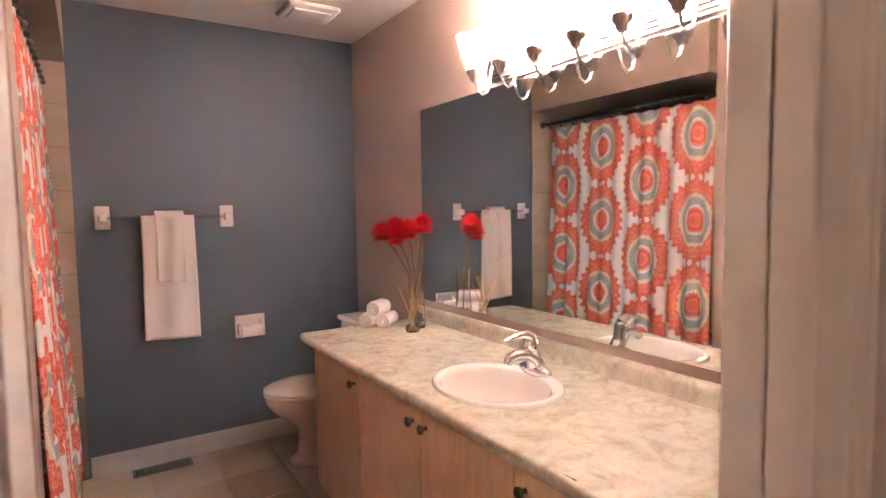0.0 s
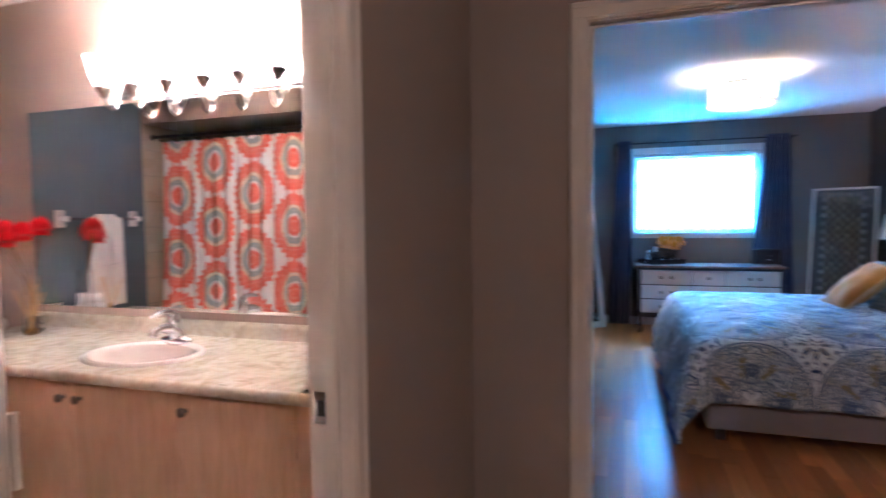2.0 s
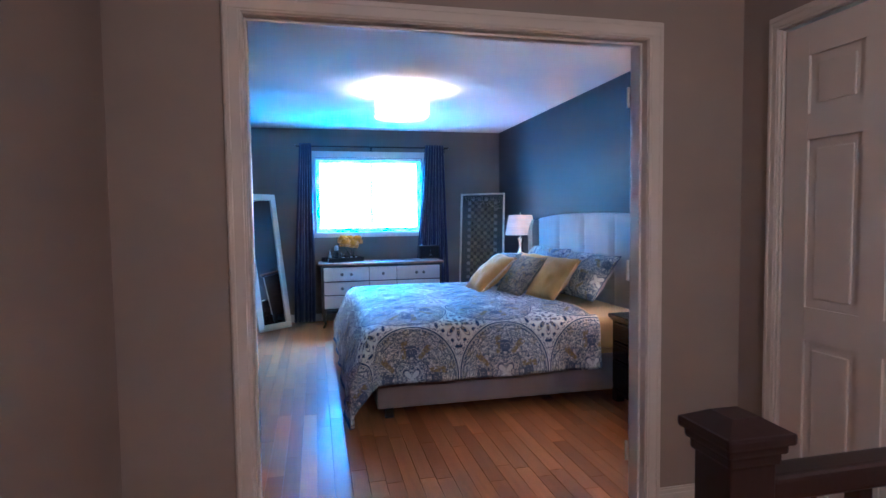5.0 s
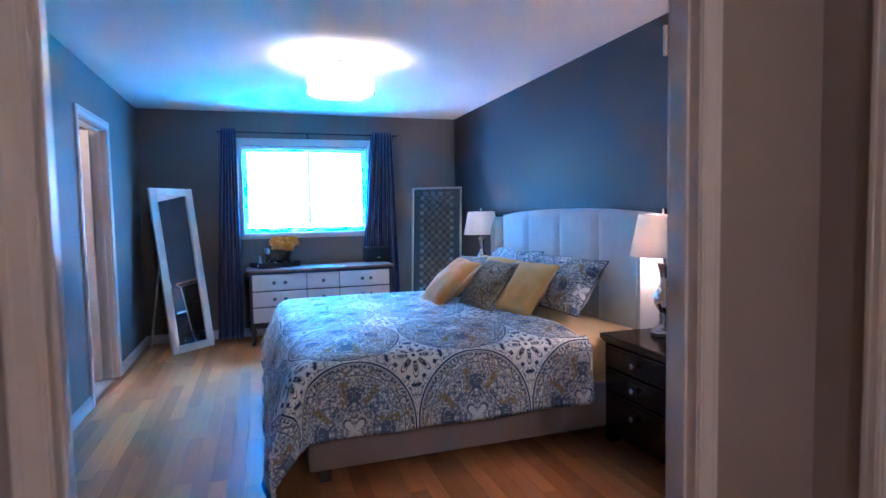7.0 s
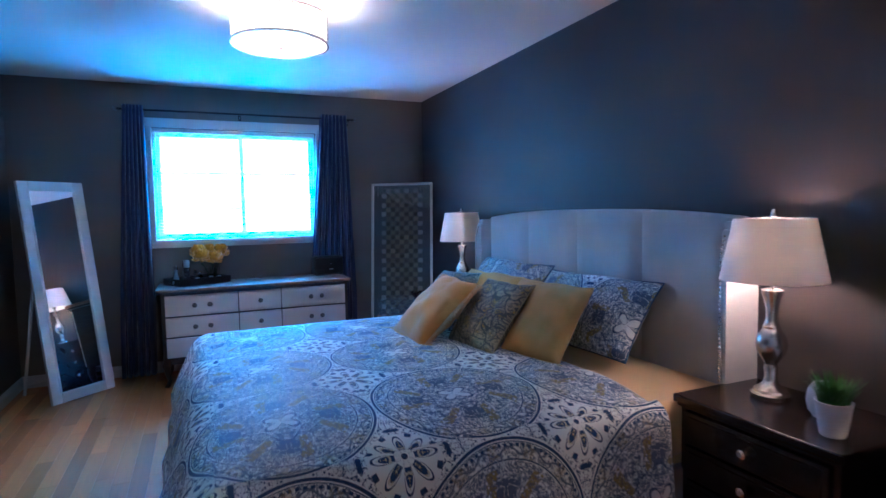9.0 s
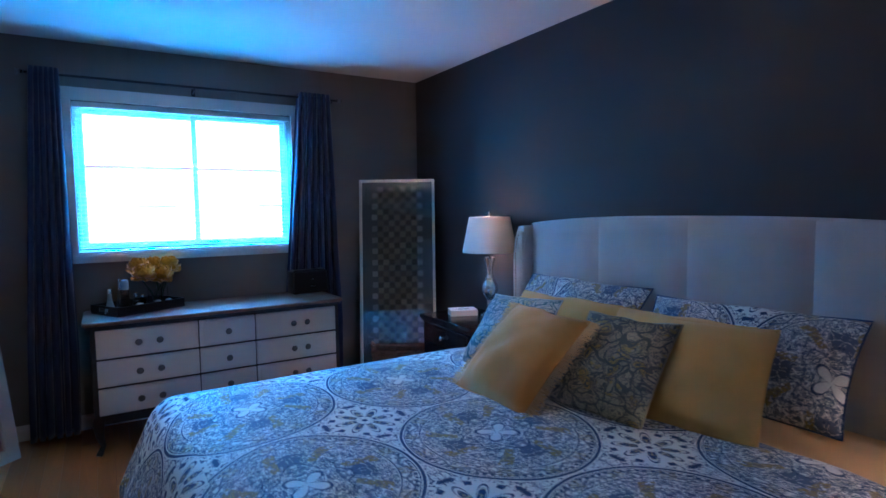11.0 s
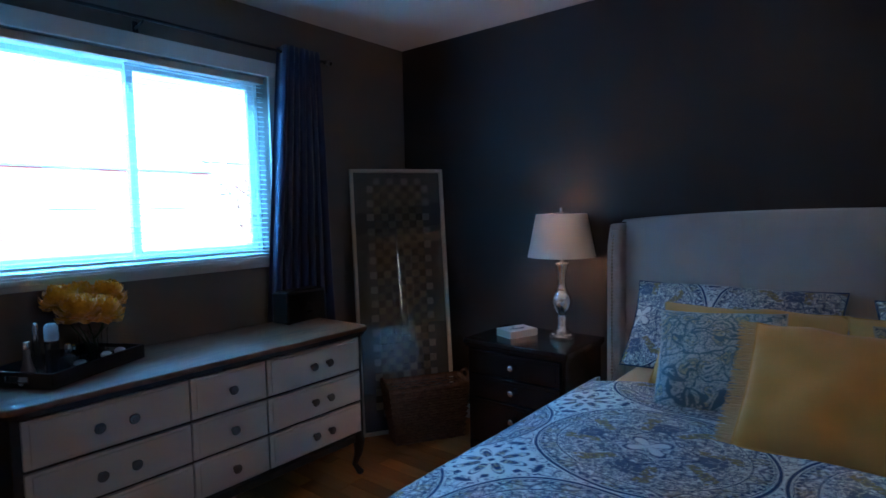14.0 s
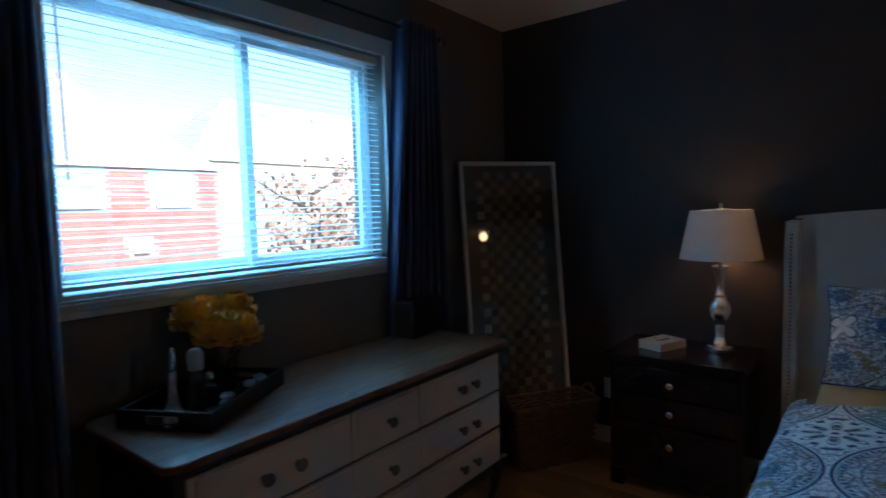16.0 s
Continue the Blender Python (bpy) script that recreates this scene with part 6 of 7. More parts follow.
def wicker_basket():
    m = pose(6.67, -2.545, 0, 0, 0, 58)
    t = thing("wicker_basket", m, "dark woven wicker basket with handles on floor before framed artwork", "wicker basket")
    w0, w1, d0, d1, H = 0.205, 0.245, 0.085, 0.105, 0.33

    def rect(w, d, z, n=12, wob=0.0):
        pts = []
        per = [(-w, -d), (w, -d), (w, d), (-w, d), (-w, -d)]
        for (ax_, ay), (bx_, by) in zip(per, per[1:]):
            for k in range(n):
                q = k / n
                off = wob * (1 if k % 2 else -1)
                px, py = ax_ + (bx_ - ax_) * q, ay + (by - ay) * q
                L = math.hypot(px / w, py / d)
                pts.append((px + off * (1 if abs(abs(px) - w) < 1e-6 else 0) * (1 if px > 0 else -1), py + off * (1 if abs(abs(py) - d) < 1e-6 else 0) * (1 if py > 0 else -1), z))
        pts.append(pts[0])
        return pts
    bm = bmesh.new()
    rows = 20
    for r in range(rows):
        q = r / (rows - 1)
        tube(rect(w0 + (w1 - w0) * q, d0 + (d1 - d0) * q, 0.008 + q * (H - 0.02), 12, 0.005 * (1 if r % 2 else -1)), 0.0068, 5, bm)
    part("woven_wall", bm, M_WICKER, t, "", "stuff")
    part("rim", tube(rect(w1 + 0.002, d1 + 0.002, H, 4), 0.012, 8), M_WICKER, t)
    part("bottom", box(-w0, w0, -d0, d0, 0.003, 0.012), M_WICKER, t)
    for s in (-1, 1):
        part("handle", tube([(s * w1, -0.06, H + 0.005), (s * (w1 + 0.012), -0.045, H + 0.035), (s * (w1 + 0.015), 0, H + 0.052), (s * (w1 + 0.012), 0.045, H + 0.035), (s * w1, 0.06, H + 0.005)], 0.008, 8), M_WICKER, t, smooth=True)


M_WICKER = wood("brown_wicker", (0.24, 0.12, 0.07), (0.09, 0.045, 0.028), 0.6, (1, 1, 1), 0, 30.0)
wicker_basket()

DT = 0.7755


def tray_set():
    m = pose(6.925, -0.800, DT, 0, 0, 28)
    t = thing("serving_tray", m, "black rectangular tray with cut-out handles on brown dresser top", "tray")
    L, D, H = 0.215, 0.145, 0.055
    part("tray_base", box(-D, D, -L, L, 0.0, 0.008, 0.002), M_BLACK, t)
    for s in (-1, 1):
        part("long_side", box(s * D - (0.010 if s > 0 else 0), s * D + (0.010 if s < 0 else 0), -L, L, 0.008, H, 0.002), M_BLACK, t)
        bm = bmesh.new()
        y0, y1 = sorted((s * L, s * (L - 0.010)))
        e = D - 0.010
        box(-e, -0.045, y0, y1, 0.008, H, 0, bm)
        box(0.045, e, y0, y1, 0.008, H, 0, bm)
        box(-0.045, 0.045, y0, y1, 0.008, 0.022, 0, bm)
        box(-0.045, 0.045, y0, y1, 0.040, H, 0, bm)
        end = part("short_side", bm, M_BLACK, t)
        bm = bmesh.new()
        yy = s * L
        for b in ((-0.050, 0.050, 0.040, 0.044), (-0.050, 0.050, 0.018, 0.022), (-0.050, -0.045, 0.022, 0.040), (0.045, 0.050, 0.022, 0.040)):
            box(b[0], b[1], yy - 0.002, yy + 0.002, b[2], b[3], 0.001, bm, 1)
        part("handle_rim", bm, M_CHROME, end, "chrome handle rim")
    Z = DT + 0.0085

    def on(x, y):
        v = m @ Vector((x, y, 0))
        return pose(v.x, v.y, Z)

    def bottle(name, x, y, outer, inner, cap, mats, label):
        b = thing(name, on(x, y), label, "bottle", "perfume bottles on tray")
        part("body", lathe(outer, 24), mats[0], b, smooth=True)
        if inner:
            part("liquid", lathe(inner, 20), mats[1], b, smooth=True)
        part("stopper", lathe(cap, 18), mats[2], b, smooth=True)
        return b
    bottle("tall_bottle", -0.015, 0.185, [(0.030, 0), (0.032, 0.006), (0.026, 0.03), (0.016, 0.065), (0.011, 0.095), (0.010, 0.12)], None, [(0.011, 0.1205), (0.012, 0.125), (0.012, 0.146), (0.009, 0.149)], (M_FROSTB, None, M_CHROME), "frosted blue tapered perfume bottle with silver cap on tray")
    bottle("cylinder_bottle", -0.035, 0.105, [(0.020, 0), (0.0225, 0.004), (0.0225, 0.128), (0.019, 0.133)], [(0.017, 0.004), (0.019, 0.008), (0.019, 0.10)], [(0.021, 0.1335), (0.0225, 0.138), (0.0225, 0.182), (0.015, 0.194), (0.008, 0.195)], (M_TINT, M_DARKGLASS, M_FROSTB), "tall clear cylindrical perfume bottle with glass cap")
    bottle("tall_bottle", 0.055, 0.085, [(0.021, 0), (0.022, 0.008), (0.018, 0.06), (0.013, 0.105), (0.010, 0.125)], None, [(0.010, 0.1255), (0.011, 0.13), (0.010, 0.175), (0.007, 0.188), (0.003, 0.191)], (M_TINT, None, M_CHROME), "slim pale blue bottle with long rounded cap")
    bottle("round_bottle", -0.03, 0.035, [(0.014, 0), (0.028, 0.008), (0.033, 0.028), (0.030, 0.048), (0.016, 0.064), (0.010, 0.070), (0.010, 0.082)], [(0.012, 0.004), (0.026, 0.010), (0.030, 0.028), (0.029, 0.040)], [(0.008, 0.0825), (0.014, 0.086), (0.014, 0.094), (0.012, 0.104), (0.004, 0.107)], (M_TINT, M_DARKGLASS, M_CHROME), "squat round perfume bottle with glass stopper")
    bottle("small_bottle", -0.095, 0.05, [(0.018, 0), (0.022, 0.006), (0.022, 0.022), (0.012, 0.030)], None, [(0.012, 0.0305), (0.020, 0.034), (0.021, 0.042), (0.014, 0.048)], (M_FROSTB, None, M_FROSTB), "small pale perfume bottle with round glass stopper")
    bottle("small_bottle", -0.105, -0.06, [(0.022, 0), (0.027, 0.006), (0.027, 0.024), (0.012, 0.032)], None, [(0.012, 0.0325), (0.018, 0.036), (0.019, 0.046), (0.012, 0.052)], (M_DARKGLASS, None, M_FROSTB), "low square-shouldered dark bottle with crystal stopper")
    bottle("small_bottle", -0.10, -0.135, [(0.024, 0), (0.028, 0.006), (0.024, 0.020), (0.012, 0.028)], None, [(0.011, 0.0285), (0.020, 0.033), (0.020, 0.043), (0.010, 0.050)], (M_TINT, None, M_FROSTB), "low clear crystal bottle with round stopper")
    bottle("small_bottle", 0.02, -0.035, [(0.018, 0), (0.020, 0.006), (0.020, 0.05), (0.010, 0.060)], None, [(0.010, 0.0605), (0.013, 0.064), (0.013, 0.080), (0.008, 0.084)], (M_DARKGLASS, None, M_CHROME), "dark cylindrical bottle half hidden behind glass vase")
    for k, (x, y, blooms) in enumerate(((0.020, -0.120, ((-0.080, 0.060, 0.200, 0.094), (0.035, 0.080, 0.235, 0.088), (-0.055, -0.035, 0.180, 0.088))), (0.050, -0.182, ((0.015, -0.055, 0.230, 0.090), (-0.050, -0.015, 0.195, 0.076), (0.035, 0.035, 0.240, 0.080))))):
        v = thing("flower_vase", on(x, y), "clear glass tumbler of ruffled yellow silk peonies on black tray" if k == 0 else "short clear glass with yellow silk peonies beside perfume bottles", "flowers", "yellow flowers on tray")
        part("vase", shade_curve([(0.036, 0.005), (0.040, 0.02), (0.040, 0.10), (0.043, 0.112)]), M_GLASS, v, "clear glass vase", smooth=True)
        part("vase_base", lathe([(0.036, 0), (0.039, 0.004), (0.037, 0.010)], 22), M_GLASS, v, smooth=True)
        for j, (dx, dy, dz, r) in enumerate(blooms):
            bm = bmesh.new()
            peony(bm, Vector((dx, dy, dz)), r, random.Random(20 + k * 7 + j))
            part("bloom", bm, M_YPETAL, v, "ruffled yellow bloom", smooth=True)
            part("stem", tube([(dx * -0.1, dy * -0.1, 0.012), (dx * 0.3, dy * 0.3, 0.09), (dx, dy, dz - r * 0.5)], 0.003, 6), M_GREEN, v, smooth=True)


def peony(bm, c, r, rnd):
    """Layers of cupped, ruffled petals closing towards the middle."""
    for ring in range(6):
        n = (13, 12, 11, 9, 7, 5)[ring]
        open_ = radians((-42, -16, 10, 34, 56, 76)[ring])
        L = r * (0.80, 0.88, 0.90, 0.90, 0.88, 0.84)[ring]
        for i in range(n):
            a = 2 * math.pi * (i + 0.5 * (ring % 2)) / n + rnd.uniform(-.2, .2)
            ca, sa = math.cos(a), math.sin(a)
            side = Vector((-sa, ca, 0))
            lift = rnd.uniform(-.12, .12)
            grid = []
            for u in range(5):
                row = []
                for w in range(5):
                    q, s = u / 4, (w / 4 - 0.5) * 2
                    th = open_ + lift + q * 0.75 - 0.25
                    d = Vector((ca * math.cos(th), sa * math.cos(th), math.sin(th)))
                    width = r * 0.46 * math.sin(min(1, q * 0.8 + 0.22) * math.pi * 0.72)
                    ruff = (0.07 * r * math.sin(w * 2.9 + i * 2 + ring) + rnd.uniform(-.03, .03) * r) * q
                    cup = d.cross(side) * (-0.16 * r * s * s)
                    row.append(bm.verts.new(c + d * (L * q * 0.92 + 0.05 * r * rnd.uniform(-1, 1) * (u == 4)) + side * (s * width) + Vector((0, 0, ruff)) - cup))
                grid.append(row)
            for u in range(4):
                for w in range(4):
                    bm.faces.new((grid[u][w], grid[u + 1][w], grid[u + 1][w + 1], grid[u][w + 1]))


tray_set()


def speaker_dock():
    t = thing("clock_radio", pose(7.00, -1.905, DT, 0, 0, 6), "black boxy clock radio on dresser top before curtain", "clock radio")
    part("body", box(-0.055, 0.055, -0.135, 0.135, 0.004, 0.165, 0.008, seg=3), M_BLACK, t, smooth=True)
    part("top_panel", box(-0.045, 0.045, -0.120, 0.120, 0.1652, 0.172, 0.003), M_BLACKMETAL, t)
    part("grille", box(-0.0585, -0.0552, -0.125, 0.125, 0.015, 0.155, 0.001), M_BLACKMETAL, t)
    part("label_bar", box(-0.0600, -0.0587, -0.035, 0.005, 0.048, 0.056, 0), M_CHROME, t, "small silver label bar")
    part("label_bar", box(-0.0600, -0.0587, -0.022, -0.006, 0.100, 0.104, 0), M_CHROME, t)
    for y in (-0.11, 0.11):
        part("foot", box(-0.045, 0.045, y - 0.008, y + 0.008, 0.0, 0.0042), M_BLACKMETAL, t)


speaker_dock()


def book():
    z = 0.6555
    t = thing("paperback_book", pose(6.125, -2.70, z, 0, 0, -22) @ Matrix.Diagonal((0.88, 0.86, 1, 1)), "thick white paperback book on dark nightstand beside lamp", "book")
    part("pages", box(-0.072, 0.070, -0.104, 0.104, 0.002, 0.036), M_PAGES, t, "cream page block")
    part("front_cover", box(-0.075, 0.073, -0.107, 0.107, 0.0362, 0.0382, 0.0005), M_COVER, t)
    part("back_cover", box(-0.075, 0.073, -0.107, 0.107, 0.0, 0.0018, 0.0005), M_COVER, t)
    part("spine", box(-0.0772, -0.0752, -0.107, 0.107, 0.0, 0.0382, 0.0005), M_COVER, t)
    bm = bmesh.new()
    box(-0.015, 0.0, -0.055, 0.055, 0.0383, 0.0387, 0, bm)
    box(-0.030, -0.024, -0.04, 0.04, 0.0383, 0.0387, 0, bm)
    box(0.03, 0.045, -0.012, 0.012, 0.0383, 0.0387, 0, bm)
    part("title_bars", bm, M_INKBAR, t, "dark printed title bars")


M_PAGES = paint("cream_pages", (0.62, 0.58, 0.50), 0.8, 500)
M_COVER = paint("white_book_cover", (0.66, 0.64, 0.62), 0.4)
M_INKBAR = material("printed_ink", (0.05, 0.06, 0.09), 0.6)
book()


def potted_grass():
    t = thing("potted_grass", pose(2.925, -2.60, 0.6155), "artificial green grass in ribbed white pot on dark nightstand", "potted plant")
    prof = []
    for i in range(15):
        z = 0.006 + i * 0.0066
        r = 0.036 + z * 0.14
        prof += [(r, z), (r + 0.0015, z + 0.0033)]
    prof = [(0.034, 0.0)] + prof + [(0.052, 0.108), (0.048, 0.108), (0.045, 0.09)]
    part("pot", lathe(prof, 36), M_PORCWHITE, t, "white ribbed ceramic pot", smooth=True)
    bm = bmesh.new()
    rnd = random.Random(8)
    for i in range(420):
        a, r0 = rnd.uniform(0, 6.283), 0.040 * math.sqrt(rnd.random())
        L = rnd.uniform(0.055, 0.115)
        fl = rnd.uniform(0.2, 0.8)
        p = Vector((r0 * math.cos(a), r0 * math.sin(a), 0.088))
        d = Vector((math.cos(a + rnd.uniform(-.6, .6)), math.sin(a + rnd.uniform(-.6, .6)), 0))
        s = Vector((-d.y, d.x, 0)) * 0.0022
        pts = [p, p + Vector((0, 0, L * 0.5)) + d * fl * L * 0.2, p + Vector((0, 0, L * 0.9)) + d * fl * L * 0.7]
        v = [bm.verts.new(q) for q in (pts[0] - s, pts[0] + s, pts[1] + s, pts[1] - s, pts[2])]
        bm.faces.new((v[0], v[1], v[2], v[3]))
        bm.faces.new((v[3], v[2], v[4]))
    part("grass_blades", bm, M_GRASS, t, "bright green grass blades", "stuff")
    w = thing("round_vase", pose(3.03, -2.725, 0.6155), "small rounded white ceramic vase behind potted grass", "vase")
    part("body", shade_curve([(0.030, 0.003), (0.046, 0.022), (0.053, 0.055), (0.049, 0.088), (0.036, 0.112), (0.031, 0.118)]), M_PORCWHITE, w, smooth=True)
    part("base", lathe([(0.028, 0.0), (0.034, 0.004), (0.032, 0.008)], 22), M_PORCWHITE, w, smooth=True)


M_PORCWHITE = material("matt_white_ceramic", (0.70, 0.70, 0.72), 0.3)
M_GRASS = paint("green_grass_blade", (0.07, 0.19, 0.025), 0.5, 80, 0.4)
potted_grass()


def outlets():
    t = thing("wall_outlet", pose(4.50, BED_Y1, 0.40), "white wall outlet with small plug-in night light on grey wall", "wall outlet")
    part("plate", box(-0.036, 0.036, -0.006, -0.0005, -0.058, 0.058, 0.002), M_VINYL, t)
    part("plug", box(-0.018, 0.018, -0.040, -0.0062, 0.004, 0.046, 0.004), M_YPLUG, t, "amber plug-in night light")
    part("socket_face", box(-0.016, 0.016, -0.010, -0.0062, -0.044, -0.010, 0.003), M_VINYL, t)
    t = thing("wall_outlet", pose(6.48, BED_Y0, 0.32), "white wall outlet low on charcoal wall behind nightstand", "wall outlet")
    part("plate", box(-0.036, 0.036, 0.0005, 0.006, -0.058, 0.058, 0.002), M_VINYL, t)
    part("socket_face", box(-0.016, 0.016, 0.0062, 0.010, -0.044, 0.044, 0.003), M_VINYL, t)


M_YPLUG = material("amber_plastic", (0.6, 0.36, 0.08), 0.3)
outlets()


# ---- outside the window ----
M_BRICK = paint("red_brick", (0.42, 0.17, 0.14), 0.85, 40, 0.22)
M_MORTAR = paint("mortar", (0.42, 0.38, 0.35), 0.9)
M_SHINGLE = paint("grey_shingle", (0.34, 0.33, 0.33), 0.9, 30, 0.2)
M_LAWN = paint("lawn", (0.07, 0.10, 0.035), 0.95, 8, 0.35)
M_BARK = wood("tree_bark", (0.12, 0.08, 0.055), (0.05, 0.035, 0.025), 0.9, (1, 1, 0.3), 0, 8.0)
M_LEAFR = paint("autumn_leaf", (0.46, 0.27, 0.19), 0.7, 6, 0.5)
G0 = -3.1

part("ground", box(-300, 300, -300, 300, G0 - 0.3, G0), M_LAWN, kind="structure")


def brick_house(x, y0, y1, eave, ridge, depth, wins, label, gable_y=None):
    t = thing("neighbouring_house", pose(0, 0, 0), label, "house", "houses across the yards")
    part("wall", box(x, x + depth, y0, y1, G0, eave), M_MORTAR, t)
    if x < 25:
        vs, fs = [], []
        bw, bh = 0.30, 0.105
        rows = int((eave - 0.0 + 1.2) / bh)
        for r in range(rows):
            z = eave - 0.05 - (r + 1) * bh
            y = y0 + (bw / 2 if r % 2 else 0)
            while y + bw < y1:
                if not any(a - 0.1 < y + bw and y < b + 0.1 and c - 0.1 < z + bh and z < d + 0.1 for a, b, c, d in wins):
                    o = len(vs)
                    X0, X1, Y0, Y1, Z0, Z1 = x - 0.02, x, y + 0.006, y + bw - 0.006, z + 0.006, z + bh - 0.006
                    vs += [(X0, Y0, Z0), (X0, Y1, Z0), (X0, Y1, Z1), (X0, Y0, Z1), (X1, Y0, Z0), (X1, Y1, Z0), (X1, Y1, Z1), (X1, Y0, Z1)]
                    fs += [(o + 3, o + 2, o + 1, o), (o, o + 1, o + 5, o + 4), (o + 1, o + 2, o + 6, o + 5), (o + 2, o + 3, o + 7, o + 6), (o + 3, o, o + 4, o + 7)]
                y += bw
        me = bpy.data.meshes.new("bricks")
        me.from_pydata(vs, [], fs)
        me.materials.append(M_BRICK)
        b = new("bricks", me)
        b.parent = t
        tagged(b, "", "", "", "stuff")
    bm = bmesh.new()
    ov = 0.06
    a = [bm.verts.new(p) for p in ((x - ov, y0 - ov, eave - 0.05), (x - ov, y1 + ov, eave - 0.05), (x + depth + ov, y1 + ov, eave - 0.05), (x + depth + ov, y0 - ov, eave - 0.05))]
    hip = (ridge - eave) * 1.1
    r = [bm.verts.new(p) for p in ((x + depth / 2, y0 - ov + hip, ridge), (x + depth / 2, y1 + ov - hip, ridge))]
    bm.faces.new((a[0], a[1], r[1], r[0]))
    bm.faces.new((a[2], a[3], r[0], r[1]))
    bm.faces.new((a[1], a[2], r[1]))
    bm.faces.new((a[3], a[0], r[0]))
    bm.faces.new((a[3], a[2], a[1], a[0]))
    roof = part("roof", bm, M_SHINGLE, t)
    part("gutter", box(x - ov - 0.10, x - ov + 0.01, y0 - ov, y1 + ov, eave - 0.16, eave - 0.04, 0.02), M_VINYL, t)
    for k in range(3):
        yy = y0 + (y1 - y0) * (0.25 + 0.2 * k)
        part("roof_vent", box(x + depth * 0.36, x + depth * 0.36 + 0.3, yy, yy + 0.3, eave + (ridge - eave) * 0.72 - 0.1, eave + (ridge - eave) * 0.72 + 0.32, 0.03), M_SHINGLE, roof)
    for (a0, a1, c, d) in wins:
        bm = bmesh.new()
        f = 0.07
        for q in ((a0, a0 + f, c, d), (a1 - f, a1, c, d), (a0 + f, a1 - f, c, c + f), (a0 + f, a1 - f, d - f, d), ((a0 + a1) / 2 - 0.03, (a0 + a1) / 2 + 0.03, c + f, d - f)):
            box(x - 0.06, x - 0.001, q[0], q[1], q[2], q[3], 0.008, bm, 1)
        w = part("window", bm, M_VINYL, t)
        part("pane", box(x - 0.03, x - 0.012, a0 + f, a1 - f, c + f, d - f), M_FARPANE, w)
        bm = bmesh.new()
        for k in range(1, 3):
            zz = c + (d - c) * k / 3
            box(x - 0.038, x - 0.031, a0 + f, a1 - f, zz - 0.012, zz + 0.012, 0, bm)
        part("glazing_bar", bm, M_VINYL, w)
        part("sill", box(x - 0.12, x - 0.0005, a0 - 0.05, a1 + 0.05, c - 0.10, c - 0.001, 0.01), M_MORTAR, w)


# Pale blue-grey base colour paints the bright outdoor haze into the far panes.
M_FARPANE = material("hazed_window_pane", (0.30, 0.36, 0.42), 0.12)
brick_house(24.0, -10.7, 3.0, 3.1, 7.2, 9.0, ((-6.75, -5.55, 1.75, 2.80), (-9.6, -8.5, 1.75, 2.80), (-2.8, -1.6, 1.75, 2.80), (0.6, 1.8, 1.75, 2.80), (-8.1, -7.7, 0.30, 0.55)), "red brick house with grey hipped roof and white windows across yard")
brick_house(33.0, -34.0, -14.5, 4.4, 8.6, 9.0, ((-19.5, -18.2, 2.2, 3.6), (-24.5, -23.2, 2.2, 3.6)), "pale house with grey roof standing further across yards")


def tree(x, y, label, H=5.6, seed=1):
    rnd = random.Random(seed)
    t = thing("tree", pose(x, y, G0), label, "tree", "trees in the yards")
    part("trunk", tube([(0, 0, -0.05), (0.03, 0.02, H * 0.25), (-0.02, 0.05, H * 0.5), (0.03, 0, H * 0.85)], [0.11, 0.09, 0.065, 0.02], 10), M_BARK, t, smooth=True)
    limbs, leaves = bmesh.new(), bmesh.new()
    for i in range(26):
        z = H * rnd.uniform(0.35, 0.85)
        a = rnd.uniform(0, 6.283)
        L = rnd.uniform(0.8, 1.7) * (1.15 - 0.5 * z / H)
        e = Vector((math.cos(a) * L, math.sin(a) * L, z + L * rnd.uniform(0.4, 0.9)))
        tube([(0, 0, z), (e.x * 0.5, e.y * 0.5, z + (e.z - z) * 0.4), tuple(e)], [0.03, 0.018, 0.006], 5, limbs)
        for k in range(60):
            q = rnd.uniform(0.35, 1.05)
            c = Vector((e.x * q, e.y * q, z + (e.z - z) * q)) + Vector([rnd.gauss(0, 0.16) for _ in range(3)])
            n = Vector([rnd.gauss(0, 1) for _ in range(3)]).normalized()
            s = n.orthogonal().normalized() * rnd.uniform(0.03, 0.055)
            u = n.cross(s).normalized() * rnd.uniform(0.04, 0.07)
            leaves.faces.new([leaves.verts.new(c + d) for d in (-u, s, u, -s)])
    part("limbs", limbs, M_BARK, t)
    part("crown", leaves, M_LEAFR, t, "thin autumn crown", "stuff")


tree(12.0, -5.3, "slender tree with sparse russet autumn leaves outside window", 5.6, 1)
tree(13.5, -7.2, "thin autumn tree with reddish leaves beside brick house", 5.2, 2)


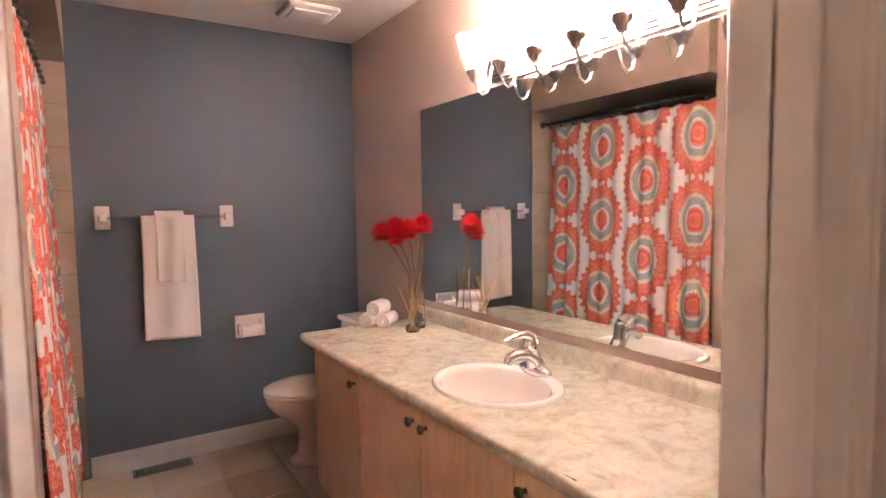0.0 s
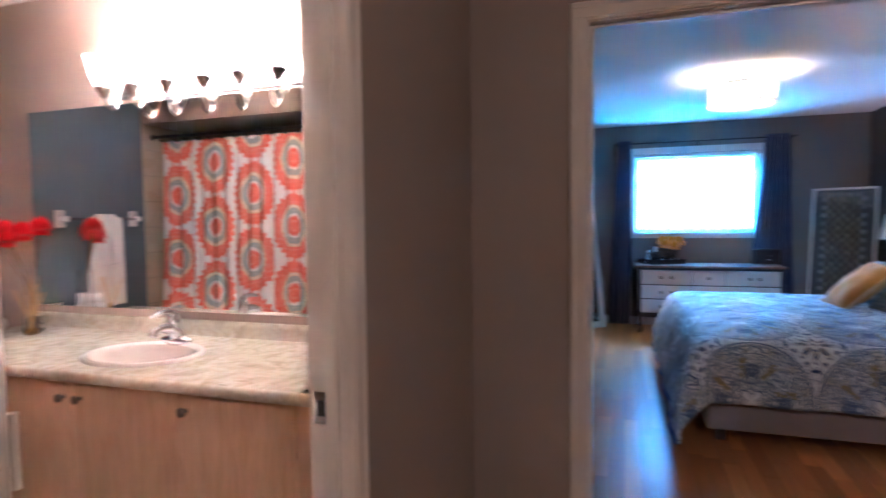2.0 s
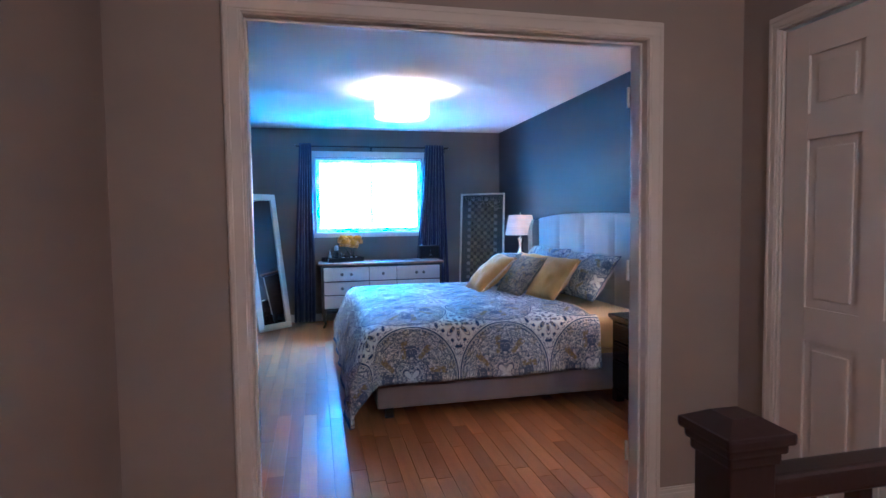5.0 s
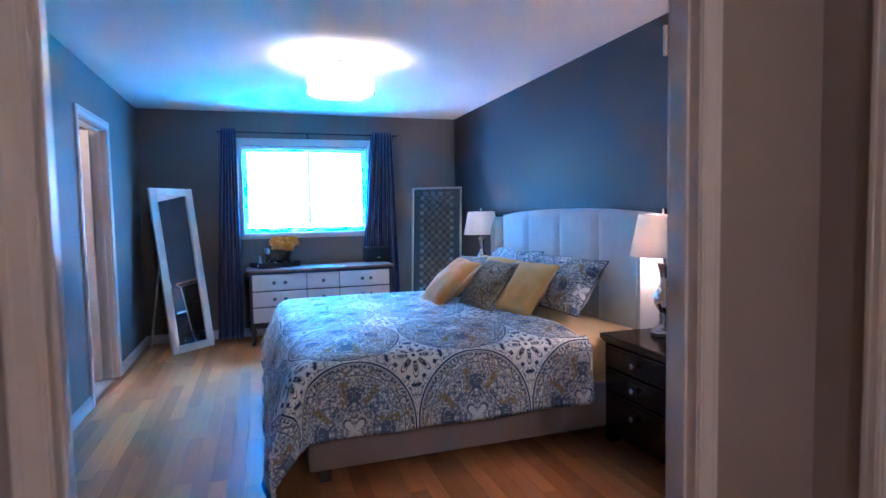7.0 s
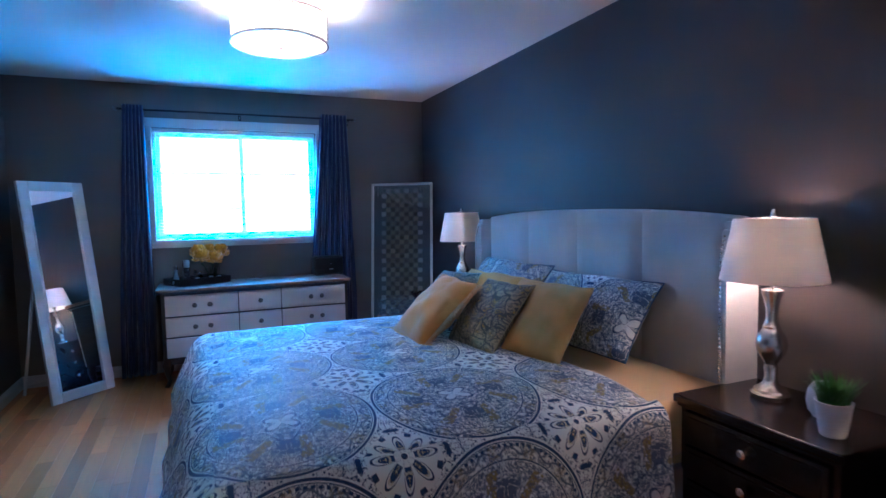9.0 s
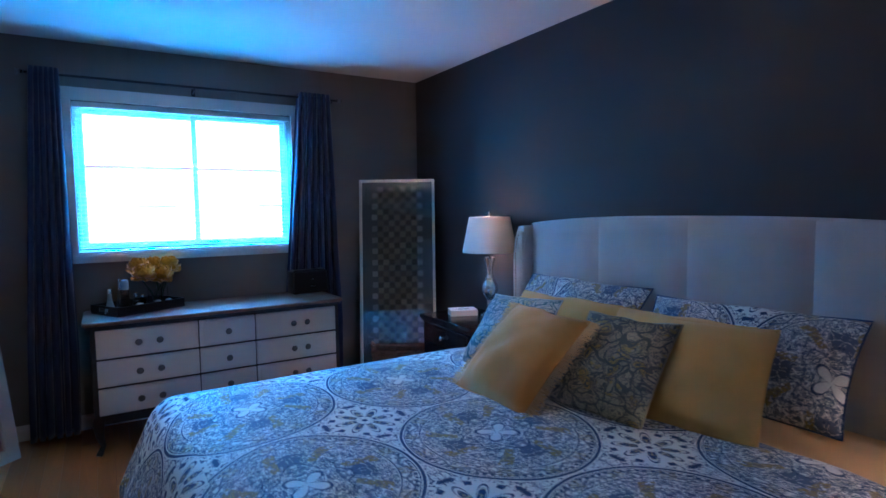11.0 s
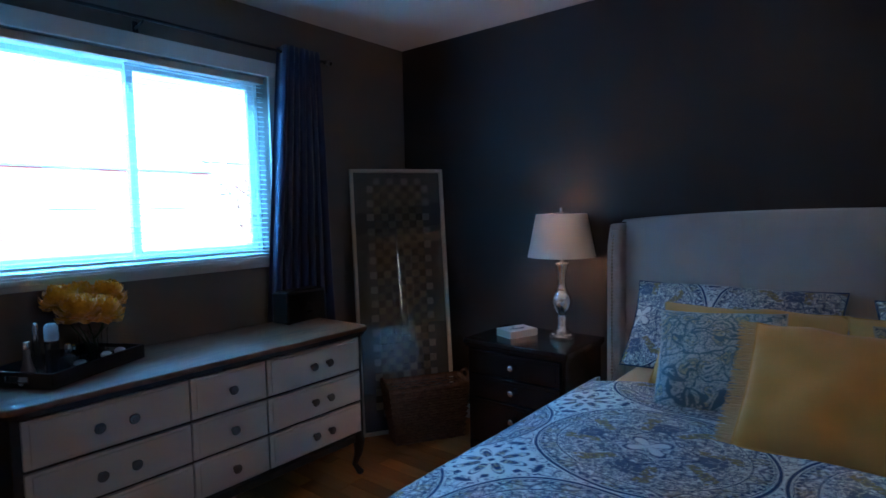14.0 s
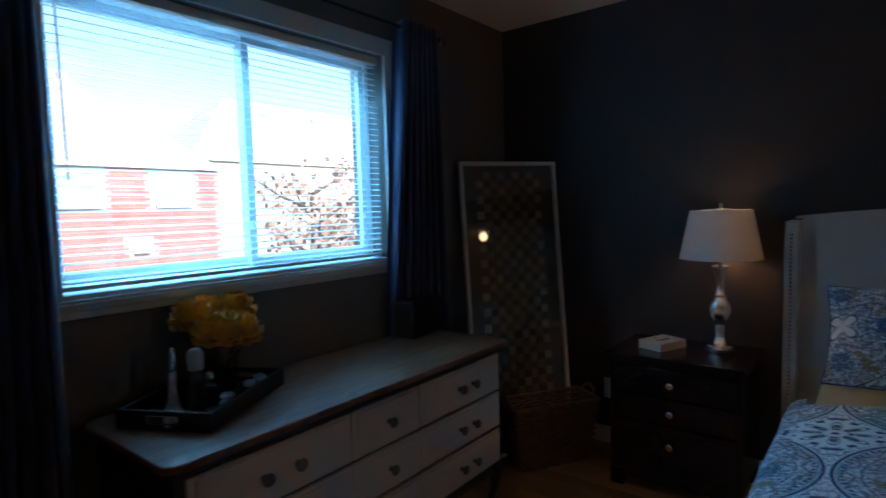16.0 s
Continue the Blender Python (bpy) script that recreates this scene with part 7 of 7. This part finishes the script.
# ---- floor boards and tiles ----
def plank_floor():
    """Oak strips 82 mm wide running along x, in random lengths, each a piece of its own near the walk."""
    rnd = random.Random(11)
    W, gap = 0.0826, 0.0009
    meshes = {}

    def plank_mesh(L):
        if L not in meshes:
            bm = box(-L / 2 + gap / 2, L / 2 - gap / 2, -W / 2 + gap / 2, W / 2 - gap / 2, -0.014, 0.0)
            bmesh.ops.bevel(bm, geom=[e for e in bm.edges if all(v.co.z > -0.001 for v in e.verts)], offset=0.0010, segments=1, affect="EDGES")
            me = bpy.data.meshes.new("plank")
            bm.to_mesh(me)
            bm.free()
            me.materials.append(M_FLOOR)
            meshes[L] = me
        return meshes[L]
    floor = new("floor_boards")
    tagged(floor, "", "", "", "structure")
    spots = []
    lengths = (0.45, 0.6, 0.75, 0.9, 1.05, 1.2)
    y = BED_Y0 + W / 2
    rows = 0
    while y < BED_Y1 + 0.05:
        x = -1.72 - rnd.random() * 0.5
        while x < BED_X1 + 0.1:
            L = rnd.choice(lengths)
            cx = x + L / 2
            if not (y > 0.21 and cx < HALL_X) and not (cx + L / 2 < HALL_X and y < HALL_Y - 0.1):
                spots.append((cx, y, L))
            x += L
        y += W
        rows += 1
    seen = [s for s in spots if 1.6 < s[0] < 7.3 and (-0.95 < s[1] < 0.6 or s[0] < 3.6)]
    seen.sort(key=lambda s: abs(s[0] - 3.8) + abs(s[1] + 0.3) * 1.5)
    near = set(seen[:300])
    rest = bmesh.new()
    vs, fs = [], []
    for s in spots:
        if s in near:
            ob = new("plank", plank_mesh(s[2]))
            ob.parent = floor
            ob.location = (s[0], s[1], 0)
        else:
            me = plank_mesh(s[2])
            o = len(vs)
            vs.extend((v.co.x + s[0], v.co.y + s[1], v.co.z) for v in me.vertices)
            fs.extend([i + o for i in p.vertices] for p in me.polygons)
    rest.free()
    me = bpy.data.meshes.new("far_planks")
    me.from_pydata(vs, [], fs)
    me.materials.append(M_FLOOR_FAR)
    ob = new("far_planks", me)
    ob.parent = floor
    tagged(ob, "", "", "", "stuff")


M_FLOOR_FAR = wood("oak_plank_joined", (0.54, 0.235, 0.068), (0.32, 0.125, 0.033), 0.30, (0.7, 8, 1), 1.0, 2.0, 0.12, 0.10, 0.78, True)
for _m in (M_FLOOR, M_FLOOR_FAR):
    _m.node_tree.nodes["Principled BSDF"].inputs["Specular IOR Level"].default_value = 0.32
plank_floor()


def tile_floor():
    P, gap = 0.31, 0.004
    bm = box(-P / 2 + gap / 2, P / 2 - gap / 2, -P / 2 + gap / 2, P / 2 - gap / 2, -0.010, 0.0)
    bmesh.ops.bevel(bm, geom=[e for e in bm.edges if all(v.co.z > -0.001 for v in e.verts)], offset=0.0015, segments=1, affect="EDGES")
    me = bpy.data.meshes.new("tile")
    bm.to_mesh(me)
    bm.free()
    me.materials.append(M_TILE)
    floor = new("floor_tiles")
    floor.location = BATH_SHIFT
    tagged(floor, "", "", "", "structure")
    for i in range(-1, 5):
        for j in range(0, 11):
            x, y = 0.475 + P * i, 3.005 + 0.31 - P * j
            if x - P / 2 > BATH_X1 or y + P / 2 < BATH_Y0:
                continue
            ob = new("tile", me)
            ob.parent = floor
            ob.location = (x, y, 0)


tile_floor()
